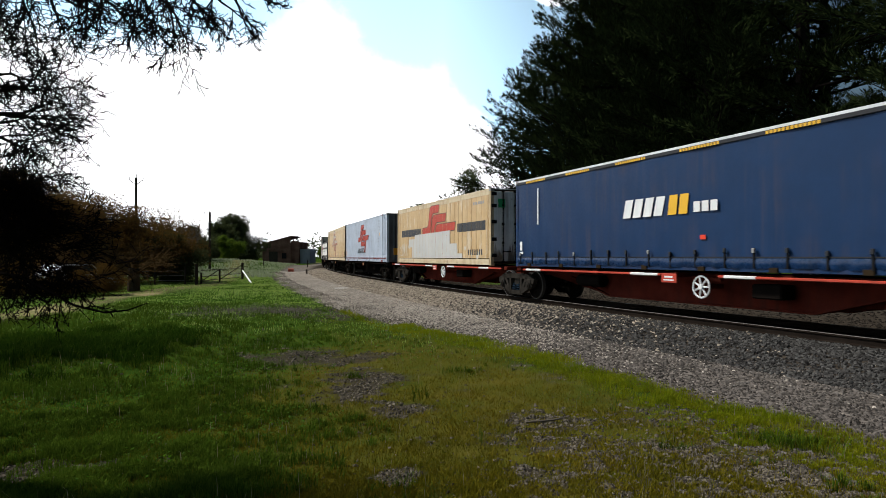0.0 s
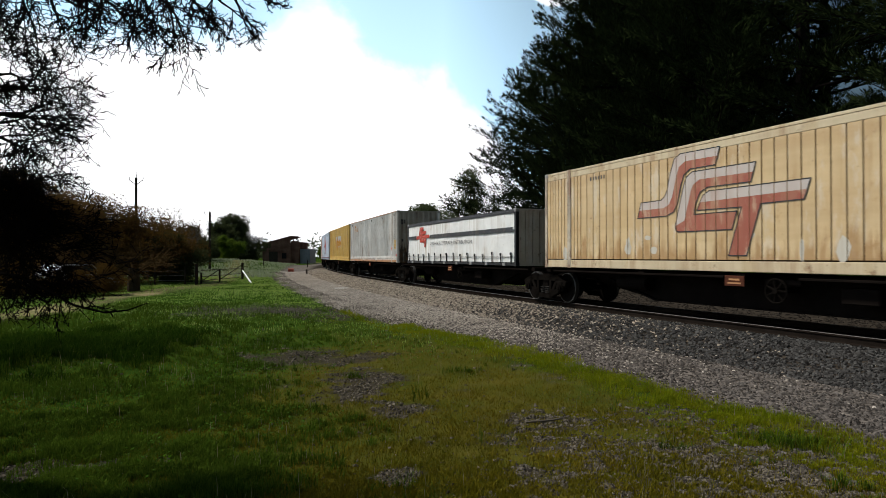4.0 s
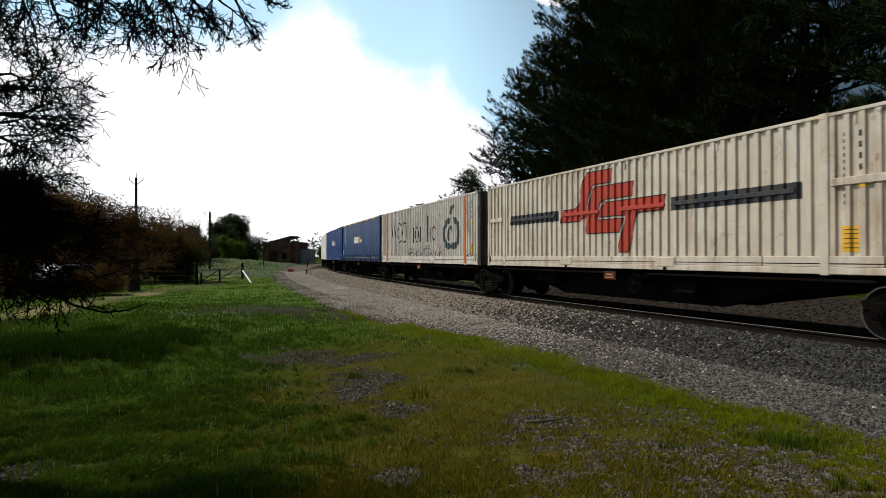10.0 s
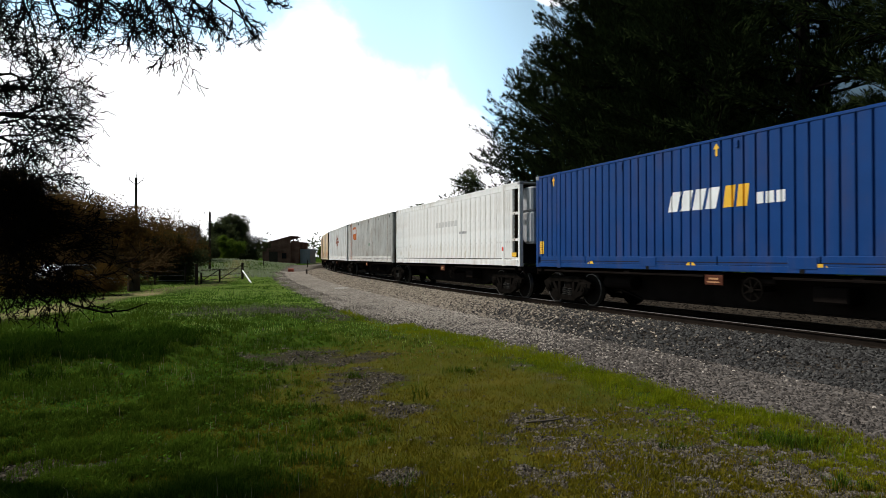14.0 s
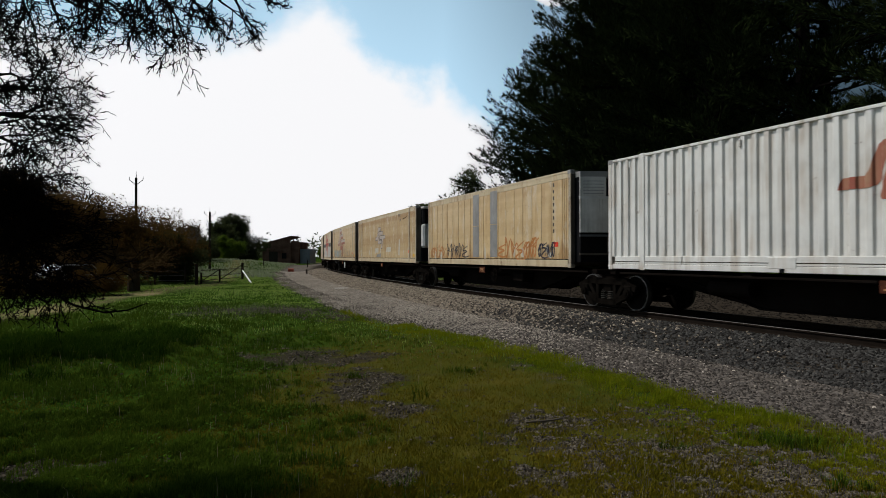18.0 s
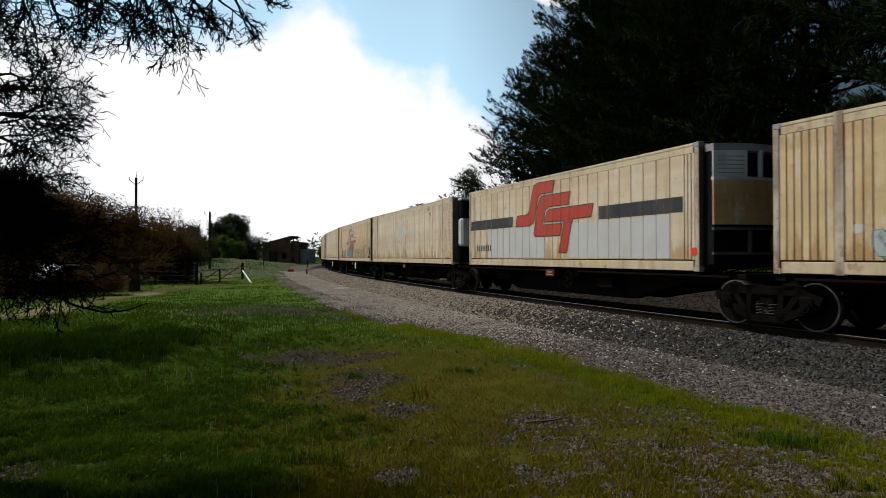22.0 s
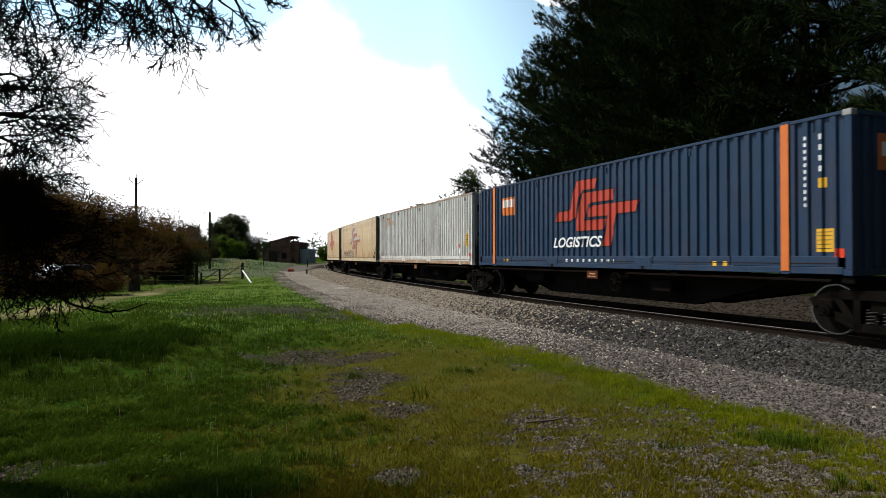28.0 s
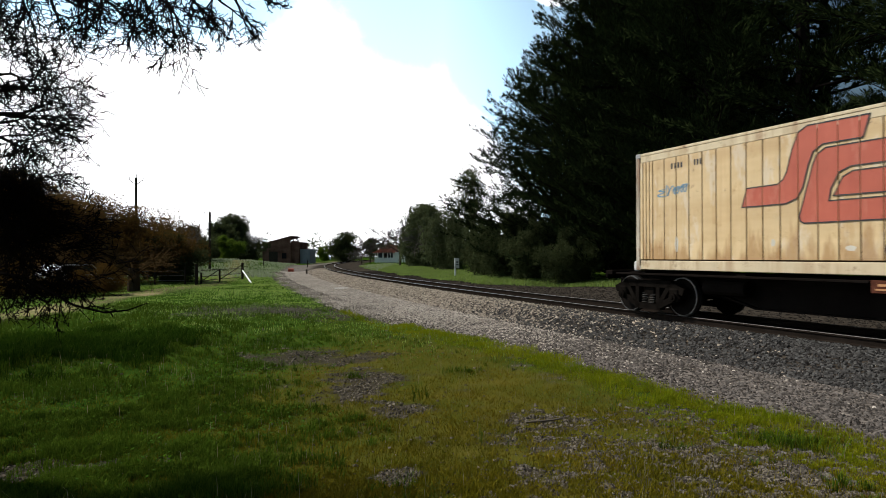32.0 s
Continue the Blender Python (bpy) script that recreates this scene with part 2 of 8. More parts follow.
M = {
    "blue_tarp": paint("blue tarpaulin", (0.0058, 0.037, 0.112), 0.25, 0.0, 0.45, spec=0.17),
    "tarp_dull": paint("dull grey-blue tarpaulin", (0.0068, 0.029, 0.084), 0.3, 0.0, 0.45, spec=0.15),
    "blue_hem": paint("darker glossy blue tarpaulin hem", (0.0045, 0.024, 0.075), 0.6, 0.0, 0.3, spec=0.3, streak_col=(0.012, 0.014, 0.018)),
    "blue": paint("bright blue paint", (0.004, 0.040, 0.160), 0.3, 0.1, spec=0.1),
    "navy": paint("slate blue paint", (0.019, 0.040, 0.078), 0.3, 0.1, spec=0.14),
    "grey": paint("pale blue-grey paint", (0.42, 0.47, 0.55), 0.4, 0.12, var=0.18),
    "white": paint("weathered white paint", (0.60, 0.575, 0.53), 0.95, 0.75, streak_col=(0.24, 0.16, 0.10), var=0.2, per_object=0.12, wash=0.5, wash_col=(0.66, 0.64, 0.60)),
    "bright": paint("clean white paint", (0.74, 0.725, 0.69), 0.8, 0.5, streak_col=(0.33, 0.23, 0.14), var=0.16),
    "rust_rail": paint("rusted sand-coloured rail", (0.36, 0.225, 0.14), 0.9, 1.0, streak_col=(0.16, 0.075, 0.035), var=0.3, wash=0.5, wash_col=(0.50, 0.40, 0.28)),
    "rust_orange": paint("dull orange primer strip", (0.46, 0.225, 0.10), 0.9, 0.8, streak_col=(0.20, 0.09, 0.04), var=0.3),
    # end wall materials: grime, plus the unlit side's shade as a darker base
    "grime_shade_white": material("dirty white end wall in a shaded tone", (0.30, 0.285, 0.25), 0.8, var=0.3, size=1.2, streak=1.0, streak_col=(0.12, 0.085, 0.055), rust=0.3, spec=0.1, splash=(2.9, (0.026, 0.019, 0.012), (0.125, 0.055, 0.014), 0.93)),
    "worn_post": paint("chipped cream post", (0.50, 0.43, 0.33), 1.0, 1.3, streak_col=(0.11, 0.055, 0.028), var=0.35, wash=0.75, wash_col=(0.20, 0.095, 0.045)),
    "grime_shade": material("sooty weathered end wall in a shaded tone", (0.11, 0.095, 0.078), 0.85, var=0.5, size=1.2, streak=1.0, streak_col=(0.035, 0.018, 0.008), rust=0.5, spec=0.1),
    "grime_shade_grey": material("grimy grey end wall in a shaded tone", (0.10, 0.105, 0.115), 0.8, var=0.35, size=1.2, streak=0.9, streak_col=(0.04, 0.03, 0.025), rust=0.2, spec=0.1),
    "off_white": paint("creamy off-white paint", (0.62, 0.555, 0.475), 0.95, 0.75, streak_col=(0.26, 0.16, 0.09), var=0.2, wash=0.5, wash_col=(0.66, 0.61, 0.54)),
    "tan": paint("sand paint", (0.60, 0.51, 0.395), 0.9, 0.7, streak_col=(0.26, 0.16, 0.085), var=0.18, wash=0.5, wash_col=(0.64, 0.60, 0.52)),
    "tan_dark": paint("faded ochre lettering", (0.47, 0.235, 0.085), 0.5, 0.0, streak_col=(0.55, 0.44, 0.32)),
    "yellow": paint("yellow paint", (0.58, 0.37, 0.085), 0.9, 0.6, streak_col=(0.26, 0.13, 0.03)),
    "cream": paint("cream paint", (0.66, 0.478, 0.252), 0.9, 0.6, 0.40, spec=0.36, stain=0.6, streak_col=(0.40, 0.235, 0.09), wash=0.4, per_object=0.22, var=0.14, other=(0.55, 0.46, 0.32), splash=(2.1, (0.36, 0.20, 0.075), (0.27, 0.12, 0.035), 0.75)),
    "cream_pale": paint("pale cream paint", (0.68, 0.56, 0.40), 0.95, 0.7, 0.40, spec=0.36, stain=0.5, streak_col=(0.42, 0.26, 0.115), wash=0.5, per_object=0.25, var=0.15, other=(0.60, 0.53, 0.42), splash=(2.1, (0.38, 0.22, 0.085), (0.27, 0.12, 0.035), 0.75)),
    "cream_stained": paint("honey-stained cream paint", (0.58, 0.43, 0.235), 0.8, 0.35, streak_col=(0.36, 0.19, 0.065), wash=0.55, per_object=0.2, var=0.16, other=(0.50, 0.36, 0.19), stain=0.9, stain_col=(0.36, 0.20, 0.075)),
    "rust_post": paint("rust-streaked cream post", (0.46, 0.35, 0.21), 0.95, 0.95, streak_col=(0.14, 0.07, 0.03), var=0.3),
    "soot": material("oily soot", (0.022, 0.018, 0.015), 0.85, var=0.4, size=3, spec=0.0),
    "cream_rust": paint("rust-stained cream paint", (0.54, 0.375, 0.195), 0.6, 0.4, streak_col=(0.34, 0.18, 0.06), wash=0.4, per_object=0.35, var=0.18, other=(0.44, 0.27, 0.12)),
    "cream_rail": paint("cream rail paint", (0.57, 0.465, 0.305), 0.9, 0.9, streak_col=(0.28, 0.15, 0.07), wash=0.5, wash_col=(0.46, 0.33, 0.18)),
    "joint": material("dark joint", (0.03, 0.02, 0.012), 0.9, spec=0.0),
    "red_logo": paint("red lettering paint", (0.44, 0.05, 0.028), 0.3, 0.0),
    "red_fade": paint("faded red paint", (0.34, 0.10, 0.065), 0.9, 0.1, streak_col=(0.46, 0.32, 0.19), wash=0.75, wash_col=(0.52, 0.36, 0.24)),
    "bleached": paint("bleached badge paint", (0.52, 0.45, 0.40), 0.6, 0.0, streak_col=(0.42, 0.22, 0.16)),
    "red_pale": paint("sun-faded salmon red paint", (0.43, 0.105, 0.065), 0.7, 0.1, streak_col=(0.34, 0.07, 0.045), wash=0.35, wash_col=(0.54, 0.22, 0.15)),
    "door_white": material("grimy white door", (0.66, 0.64, 0.59), 0.6, var=0.2, size=1.5, streak=0.9, streak_col=(0.16, 0.10, 0.06), rust=0.6, spec=0.1, splash=(2.3, (0.05, 0.032, 0.02), (0.16, 0.085, 0.03), 0.85)),
    "ghost": paint("sun-bleached sign paint", (0.60, 0.52, 0.40), 0.5, 0.0, streak_col=(0.40, 0.24, 0.10)),
    "black_paint": paint("black paint", (0.02, 0.02, 0.022), 0.2, 0.0),
    "charcoal": paint("charcoal stripe paint", (0.028, 0.030, 0.034), 0.4, 0.0, streak_col=(0.3, 0.22, 0.12)),
    "white_post": paint("chipped white post", (0.54, 0.505, 0.45), 0.95, 1.2, streak_col=(0.17, 0.085, 0.04), var=0.3, wash=0.45, wash_col=(0.22, 0.11, 0.05)),
    "white_paint": paint("white sign paint", (0.75, 0.75, 0.74), 0.2, 0.0),
    "patch_white": paint("primer patch", (0.50, 0.485, 0.46), 0.4, 0.0, streak_col=(0.45, 0.34, 0.2)),
    "amber": paint("orange label", (0.62, 0.26, 0.02), 0.3, 0.0),
    "gold": paint("golden sign paint", (0.75, 0.42, 0.03), 0.2, 0.0),
    "orange": paint("orange paint", (0.62, 0.16, 0.03), 0.2, 0.0),
    "ochre": paint("ochre sign paint", (0.55, 0.25, 0.02), 0.3, 0.0),
    "sign_green": paint("dark green sign paint", (0.030, 0.060, 0.060), 0.3, 0.0),
    "sign_teal": paint("green-grey sign paint", (0.075, 0.105, 0.10), 0.3, 0.0),
    "label_green": paint("green label", (0.02, 0.25, 0.08), 0.1, 0.0),
    "label_red": paint("red label", (0.7, 0.05, 0.02), 0.1, 0.0),
    "tag_blue": paint("pale blue spray paint", (0.13, 0.25, 0.34), 0.2, 0.0),
    "wash_white": paint("scraped pale primer", (0.56, 0.52, 0.44), 0.5, 0.2, streak_col=(0.40, 0.27, 0.14)),
    "tag_rose": paint("dull red spray paint", (0.36, 0.20, 0.13), 0.3, 0.0),
    "tag_sage": paint("grey-green spray paint", (0.17, 0.18, 0.14), 0.3, 0.0),
    "tag_pale": paint("faint blue-white spray paint", (0.42, 0.46, 0.45), 0.4, 0.0),
    "tag_green": paint("green spray paint", (0.02, 0.17, 0.10), 0.2, 0.0),
    "tag_dark": paint("dark spray paint", (0.03, 0.03, 0.045), 0.2, 0.0),
    "tag_orange": paint("orange spray paint", (0.50, 0.20, 0.06), 0.2, 0.0),
    "alu": material("dull aluminium sheet", (0.30, 0.29, 0.28), 0.5, 0.3, streak=0.4, bump=0.1),
    "silver": material("silver rail", (0.62, 0.62, 0.62), 0.4, 0.4, streak=0.3),
    "frame": material("sooty brown underframe", (0.009, 0.007, 0.006), 0.85, 0.0, var=0.4, size=3, rust=0.15, spec=0.0),
    "frame_red": material("red oxide underframe", (0.088, 0.0165, 0.0105), 0.75, 0.0, var=0.4, size=2, streak=0.6, streak_col=(0.03, 0.015, 0.012), spec=0.0),
    "plate_red": material("dark red rubbing strip", (0.17, 0.025, 0.02), 0.6, var=0.3, size=3, streak=0.5, spec=0.1),
    "plate": material("dull red plate", (0.095, 0.035, 0.022), 0.8, var=0.4, size=6, spec=0.0),
    "bogie": material("grimy cast steel", (0.008, 0.0066, 0.0055), 0.9, 0.0, spec=0.0, var=0.4, size=5, rust=0.3),
    "bogie_grey": material("grey cast steel", (0.030, 0.026, 0.022), 0.85, 0.0, spec=0.0, var=0.35, size=5, rust=0.3),
    "wheel": material("oily wheel steel", (0.009, 0.0075, 0.0065), 0.8, 0.0, spec=0.0, var=0.3, size=6),
    "tread": material("polished wheel rim", (0.14, 0.135, 0.13), 0.45, 0.9, var=0.15, size=8),
    "rubber": material("black rubber", (0.015, 0.015, 0.016), 0.7, spec=0.0),
    "grille": material("black grille", (0.012, 0.012, 0.013), 0.6, spec=0.0),
    "spring": material("coil spring steel", (0.05, 0.046, 0.042), 0.7, 0.0, spec=0.0),
    "spring_blue": material("blue coil spring", (0.022, 0.038, 0.060), 0.8, 0.0, spec=0.0),
    "unit_white": material("white moulded housing", (0.62, 0.61, 0.59), 0.55, var=0.25, streak=0.8, spec=0.1),
    "unit_grey": material("grey moulded housing", (0.34, 0.34, 0.35), 0.55, var=0.25, streak=0.7, spec=0.1),
    "unit_red": material("dark red housing", (0.09, 0.014, 0.012), 0.6, var=0.2, streak=0.5, spec=0.1),
    "rail": material("rail steel", (0.016, 0.012, 0.0095), 0.85, 0.0, var=0.35, size=3, spec=0.0),
    "rail_top": material("worn rail head", (0.20, 0.19, 0.18), 0.5, 1.0, var=0.15, size=6),
    "sleeper": material("weathered concrete", (0.22, 0.20, 0.18), 0.9, size=4, spec=0.0),
    # the train's shadow on the far ballast is put into this dark colour
    "far_stone": material("ballast stone darkened for shade", (0.012, 0.010, 0.0085), 0.95, var=0.4, size=2, island=1.0, spec=0.0, other=(0.040, 0.034, 0.028), bump=0.4),
    # ballast and gravel again, brightened to stand for the sunlit far ground
    "ballast_lit": material("brown ballast stone in a sunlit tone", (0.080, 0.066, 0.054), 0.92, var=0.35, size=3, island=1.0, spec=0.0, other=(0.46, 0.385, 0.30), bump=0.4),
    "gravel_lit": material("path gravel in a sunlit tone", (0.52, 0.455, 0.385), 0.95, var=0.4, size=0.7, island=0.8, spec=0.0, other=(0.18, 0.155, 0.13), bump=0.4),
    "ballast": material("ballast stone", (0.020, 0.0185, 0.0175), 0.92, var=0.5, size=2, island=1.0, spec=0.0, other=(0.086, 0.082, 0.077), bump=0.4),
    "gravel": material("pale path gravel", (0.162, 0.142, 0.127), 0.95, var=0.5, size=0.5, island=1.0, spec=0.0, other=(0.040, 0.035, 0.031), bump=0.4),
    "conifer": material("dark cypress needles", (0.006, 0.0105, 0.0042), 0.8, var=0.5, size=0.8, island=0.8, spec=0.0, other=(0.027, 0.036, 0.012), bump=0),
    "leaf": material("dull gum leaves", (0.055, 0.070, 0.026), 0.75, spec=0.0, var=0.4, size=0.6, island=0.6, other=(0.12, 0.13, 0.07), bump=0, thin=0.4),
    "leaf_dark": material("dark hedge leaves", (0.030, 0.040, 0.014), 0.8, spec=0.0, var=0.4, size=0.6, island=0.6, other=(0.08, 0.09, 0.04), bump=0, thin=0.4),
    "leaf_lime": material("fresh willow leaves", (0.10, 0.15, 0.015), 0.75, spec=0.0, var=0.3, size=0.6, island=0.6, other=(0.06, 0.09, 0.02), bump=0, thin=0.4),
    "twig_dark": material("dark wet bark", (0.010, 0.008, 0.007), 0.9, var=0.3, size=4, spec=0.0),
    "twig_brown": material("russet twigs", (0.055, 0.032, 0.013), 0.9, spec=0.0, var=0.35, size=2, island=0.7, other=(0.10, 0.065, 0.030)),
    "twig_grey": material("grey bare twigs", (0.12, 0.105, 0.09), 0.85, var=0.3, size=2, island=0.6, other=(0.06, 0.05, 0.045), spec=0.0),
    "leaf_russet": material("withered russet leaves", (0.14, 0.075, 0.018), 0.85, spec=0.0, var=0.4, size=0.5, island=0.8, other=(0.045, 0.034, 0.013), bump=0, thin=0.4),
    "bark": material("rough bark", (0.05, 0.038, 0.028), 0.9, var=0.4, size=3, bump=0.6, grain=14, spec=0.0),
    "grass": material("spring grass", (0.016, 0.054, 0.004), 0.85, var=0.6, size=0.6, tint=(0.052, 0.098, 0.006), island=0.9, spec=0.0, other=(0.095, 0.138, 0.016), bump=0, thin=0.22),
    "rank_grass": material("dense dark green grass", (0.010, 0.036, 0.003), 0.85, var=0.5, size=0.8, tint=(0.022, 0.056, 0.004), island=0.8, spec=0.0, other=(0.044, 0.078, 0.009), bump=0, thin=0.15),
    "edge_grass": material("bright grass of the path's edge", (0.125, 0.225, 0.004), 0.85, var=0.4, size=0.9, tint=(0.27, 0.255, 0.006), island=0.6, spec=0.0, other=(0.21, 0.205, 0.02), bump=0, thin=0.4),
    # sunlight put into the colour: far brighter than the near grass
    "meadow": material("meadow grass with sunlight in its colour", (0.16, 0.34, 0.045), 0.85, var=0.45, size=0.35, tint=(0.30, 0.40, 0.07), island=0.6, spec=0.0, other=(0.38, 0.42, 0.16), bump=0, thin=0.45),
    "moss": material("low yellowing grass", (0.086, 0.106, 0.004), 0.9, var=0.5, size=0.9, tint=(0.150, 0.102, 0.006), island=0.7, spec=0.0, other=(0.21, 0.165, 0.020), bump=0, thin=0.2),
    "grass_far": material("pale rank grass", (0.19, 0.27, 0.05), 0.85, spec=0.0, var=0.35, size=0.5, island=0.6, other=(0.19, 0.22, 0.10), bump=0, thin=0.4),
    "grass_pale": material("bleached seeding grass", (0.30, 0.32, 0.22), 0.9, spec=0.0, var=0.3, size=0.3, island=0.6, other=(0.20, 0.27, 0.10), bump=0, thin=0.4),
    "straw": material("dry stalks", (0.30, 0.26, 0.16), 0.8, island=0.5, other=(0.16, 0.13, 0.08), bump=0, spec=0.0, thin=0.4),
    "dead_weed": material("dead grey weeds", (0.20, 0.175, 0.15), 0.9, var=0.3, island=0.7, other=(0.10, 0.085, 0.07), bump=0, spec=0.0, thin=0.3),
    "clover": material("broad clover leaves", (0.040, 0.105, 0.005), 0.85, spec=0.0, var=0.3, size=0.7, island=0.6, other=(0.08, 0.14, 0.03), bump=0, thin=0.25),
    "wood": material("grey weathered timber", (0.13, 0.11, 0.09), 0.9, var=0.35, size=3, streak=0.3, bump=0.4, grain=25, spec=0.0),
    "dark_wood": material("dark creosoted timber", (0.035, 0.028, 0.022), 0.9, var=0.35, size=3, bump=0.3, grain=25, spec=0.0),
    "galv": material("galvanised steel", (0.45, 0.46, 0.46), 0.45, 0.7, var=0.2, size=4),
    "iron": material("rusted corrugated iron", (0.105, 0.052, 0.038), 0.9, var=0.6, size=0.5, tint=(0.17, 0.095, 0.072), streak=0.8, bump=0.2, spec=0.0),
    "iron_pale": material("pale corrugated iron", (0.17, 0.185, 0.20), 0.7, var=0.3, size=0.7, streak=0.4),
    "terracotta": material("terracotta roof tiles", (0.30, 0.10, 0.06), 0.85, var=0.3, size=2),
    "render_white": material("white rendered wall", (0.70, 0.68, 0.63), 0.85, var=0.1, size=1),
    "glass": material("dark window glass", (0.02, 0.025, 0.03), 0.08, bump=0),
    "car_white": material("silver-blue car paint", (0.34, 0.38, 0.44), 0.3, var=0.05, bump=0),
    "stone": material("field stone", (0.172, 0.147, 0.114), 0.9, var=0.3, size=5, island=1.0, other=(0.035, 0.030, 0.026), bump=0.3, spec=0.0),
    "clay_red": material("rust red drum", (0.28, 0.055, 0.03), 0.8, var=0.3, size=3, rust=0.4),
}


# ---------------------------------------------------------------- mesh helpers
def mesh_of(name, verts, faces, mats):
    me = bpy.data.meshes.new(name)
    verts, faces = np.asarray(verts, np.float32), np.asarray(faces, np.int32)
    k = faces.shape[1]
    me.vertices.add(len(verts))
    me.vertices.foreach_set("co", verts.ravel())
    me.loops.add(faces.size)
    me.loops.foreach_set("vertex_index", faces.ravel())
    me.polygons.add(len(faces))
    me.polygons.foreach_set("loop_start", np.arange(0, faces.size, k, dtype=np.int32))
    me.polygons.foreach_set("loop_total", np.full(len(faces), k, np.int32))
    me.polygons.foreach_set("use_smooth", np.zeros(len(faces), bool))
    me.update(calc_edges=True)
    for m in mats if isinstance(mats, (list, tuple)) else [mats]:
        me.materials.append(m)
    return me


def put(name, me, parent=None, m=None, label=""):
    ob = new(name, me)
    if parent is not None:
        ob.parent = parent
    if m is not None:
        ob.matrix_local = m
    if label:
        ob["label"] = label
    return ob


def part(name, bm, mat, parent, label="", m=None):
    me = bpy.data.meshes.new(name)
    bm.to_mesh(me)
    bm.free()
    me.materials.append(mat)
    return put(name, me, parent, m, label)


def thing(name, label, category, group="", kind=""):
    return tagged(new(name), label, category, group, kind)


def box(bm, x0, x1, y0, y1, z0, z1, bev=0.0):
    r = bmesh.ops.create_cube(bm, size=1.0, matrix=Matrix.LocRotScale(((x0 + x1) / 2, (y0 + y1) / 2, (z0 + z1) / 2), None, (abs(x1 - x0), abs(y1 - y0), abs(z1 - z0))))
    if bev:
        es = list({e for v in r["verts"] for e in v.link_edges})
        bmesh.ops.bevel(bm, geom=es, offset=bev, segments=1, affect="EDGES")
    return bm


def boxes(*dims, bev=0.0):
    bm = bmesh.new()
    for d in dims:
        box(bm, *d, bev=bev)
    return bm


def tube(bm, a, b, r0, r1=None, seg=8):
    a, b = Vector(a), Vector(b)
    turn = (b - a).to_track_quat("Z", "Y").to_matrix().to_4x4()
    bmesh.ops.create_cone(bm, cap_ends=True, segments=seg, radius1=r0, radius2=r0 if r1 is None else r1, depth=(b - a).length,
                          matrix=Matrix.Translation((a + b) / 2) @ turn)
    return bm


def extrude_xz(bm, pts, y0, y1):
    """A plate with the outline pts (x, z), from y0 to y1."""
    a = [bm.verts.new((x, y0, z)) for x, z in pts]
    b = [bm.verts.new((x, y1, z)) for x, z in pts]
    fs = [bm.faces.new(a), bm.faces.new(b[::-1])]
    n = len(pts)
    for i in range(n):
        bm.faces.new((a[i], b[i], b[(i + 1) % n], a[(i + 1) % n]))
    bmesh.ops.triangulate(bm, faces=fs)
    bmesh.ops.recalc_face_normals(bm, faces=bm.faces[:])
    return bm


# ---------------------------------------------------------------- the line of the track
HALF = 1.25                                     # half the width of a wagon's load
STEP = 1.0
_s = np.arange(-420, 521) * STEP
_z = np.clip(_s / 100, -0.3, 1.35)
_k = -0.00288 - 0.00017 * _z + 0.0013 * _z * _z
_k[_s < -60] = 0.0
_a = np.concatenate([[0], np.cumsum((_k[1:] + _k[:-1]) / 2 * STEP)])
_a += 0.40275 - _a[420]
_x = np.concatenate([[0], np.cumsum(-(np.sin(_a[1:]) + np.sin(_a[:-1])) / 2 * STEP)])
_y = np.concatenate([[0], np.cumsum((np.cos(_a[1:]) + np.cos(_a[:-1])) / 2 * STEP)])
_x += 5.20089 - _x[420] + HALF * np.cos(_a)
_y += 15.0 - _y[420] + HALF * np.sin(_a)


def on_track(s, side=0.0):
    """A point of the line, side metres to the right as seen looking away from the camera, and the way of the line there."""
    x, y, a = (float(np.interp(s, _s, q)) for q in (_x, _y, _a))
    return x + side * math.cos(a), y + side * math.sin(a), a


def beside(px, py):
    """Distance from the line (right is positive) and place along it, for arrays of points."""
    px, py = np.asarray(px, float), np.asarray(py, float)
    k = slice(350, 741, 2)
    d = np.empty(px.shape)
    s = np.empty(px.shape)
    for i in range(0, px.size, 20000):
        sl = slice(i, i + 20000)
        dx, dy = px.ravel()[sl, None] - _x[None, k], py.ravel()[sl, None] - _y[None, k]
        j = np.argmin(dx * dx + dy * dy, axis=1)
        ar = np.arange(len(j))
        a = _a[k][j]
        d.ravel()[sl] = dx[ar, j] * np.cos(a) + dy[ar, j] * np.sin(a)
        s.ravel()[sl] = _s[k][j]
    return d, s


def fuzz(x, y, size, seed=0):
    """Smooth value noise of about -1 to 1."""
    x, y = np.asarray(x) / size + seed * 17.3, np.asarray(y) / size - seed * 9.1
    i, j = np.floor(x), np.floor(y)
    u, v = x - i, y - j
    u, v = u * u * (3 - 2 * u), v * v * (3 - 2 * v)

    def h(a, b):
        q = np.sin(a * 127.1 + b * 311.7 + seed * 74.7) * 43758.5453
        return (q - np.floor(q)) * 2 - 1
    return (h(i, j) * (1 - u) + h(i + 1, j) * u) * (1 - v) + (h(i, j + 1) * (1 - u) + h(i + 1, j + 1) * u) * v


def smooth(x, a, b):
    t = np.clip((x - a) / (b - a), 0, 1)
    return t * t * (3 - 2 * t)


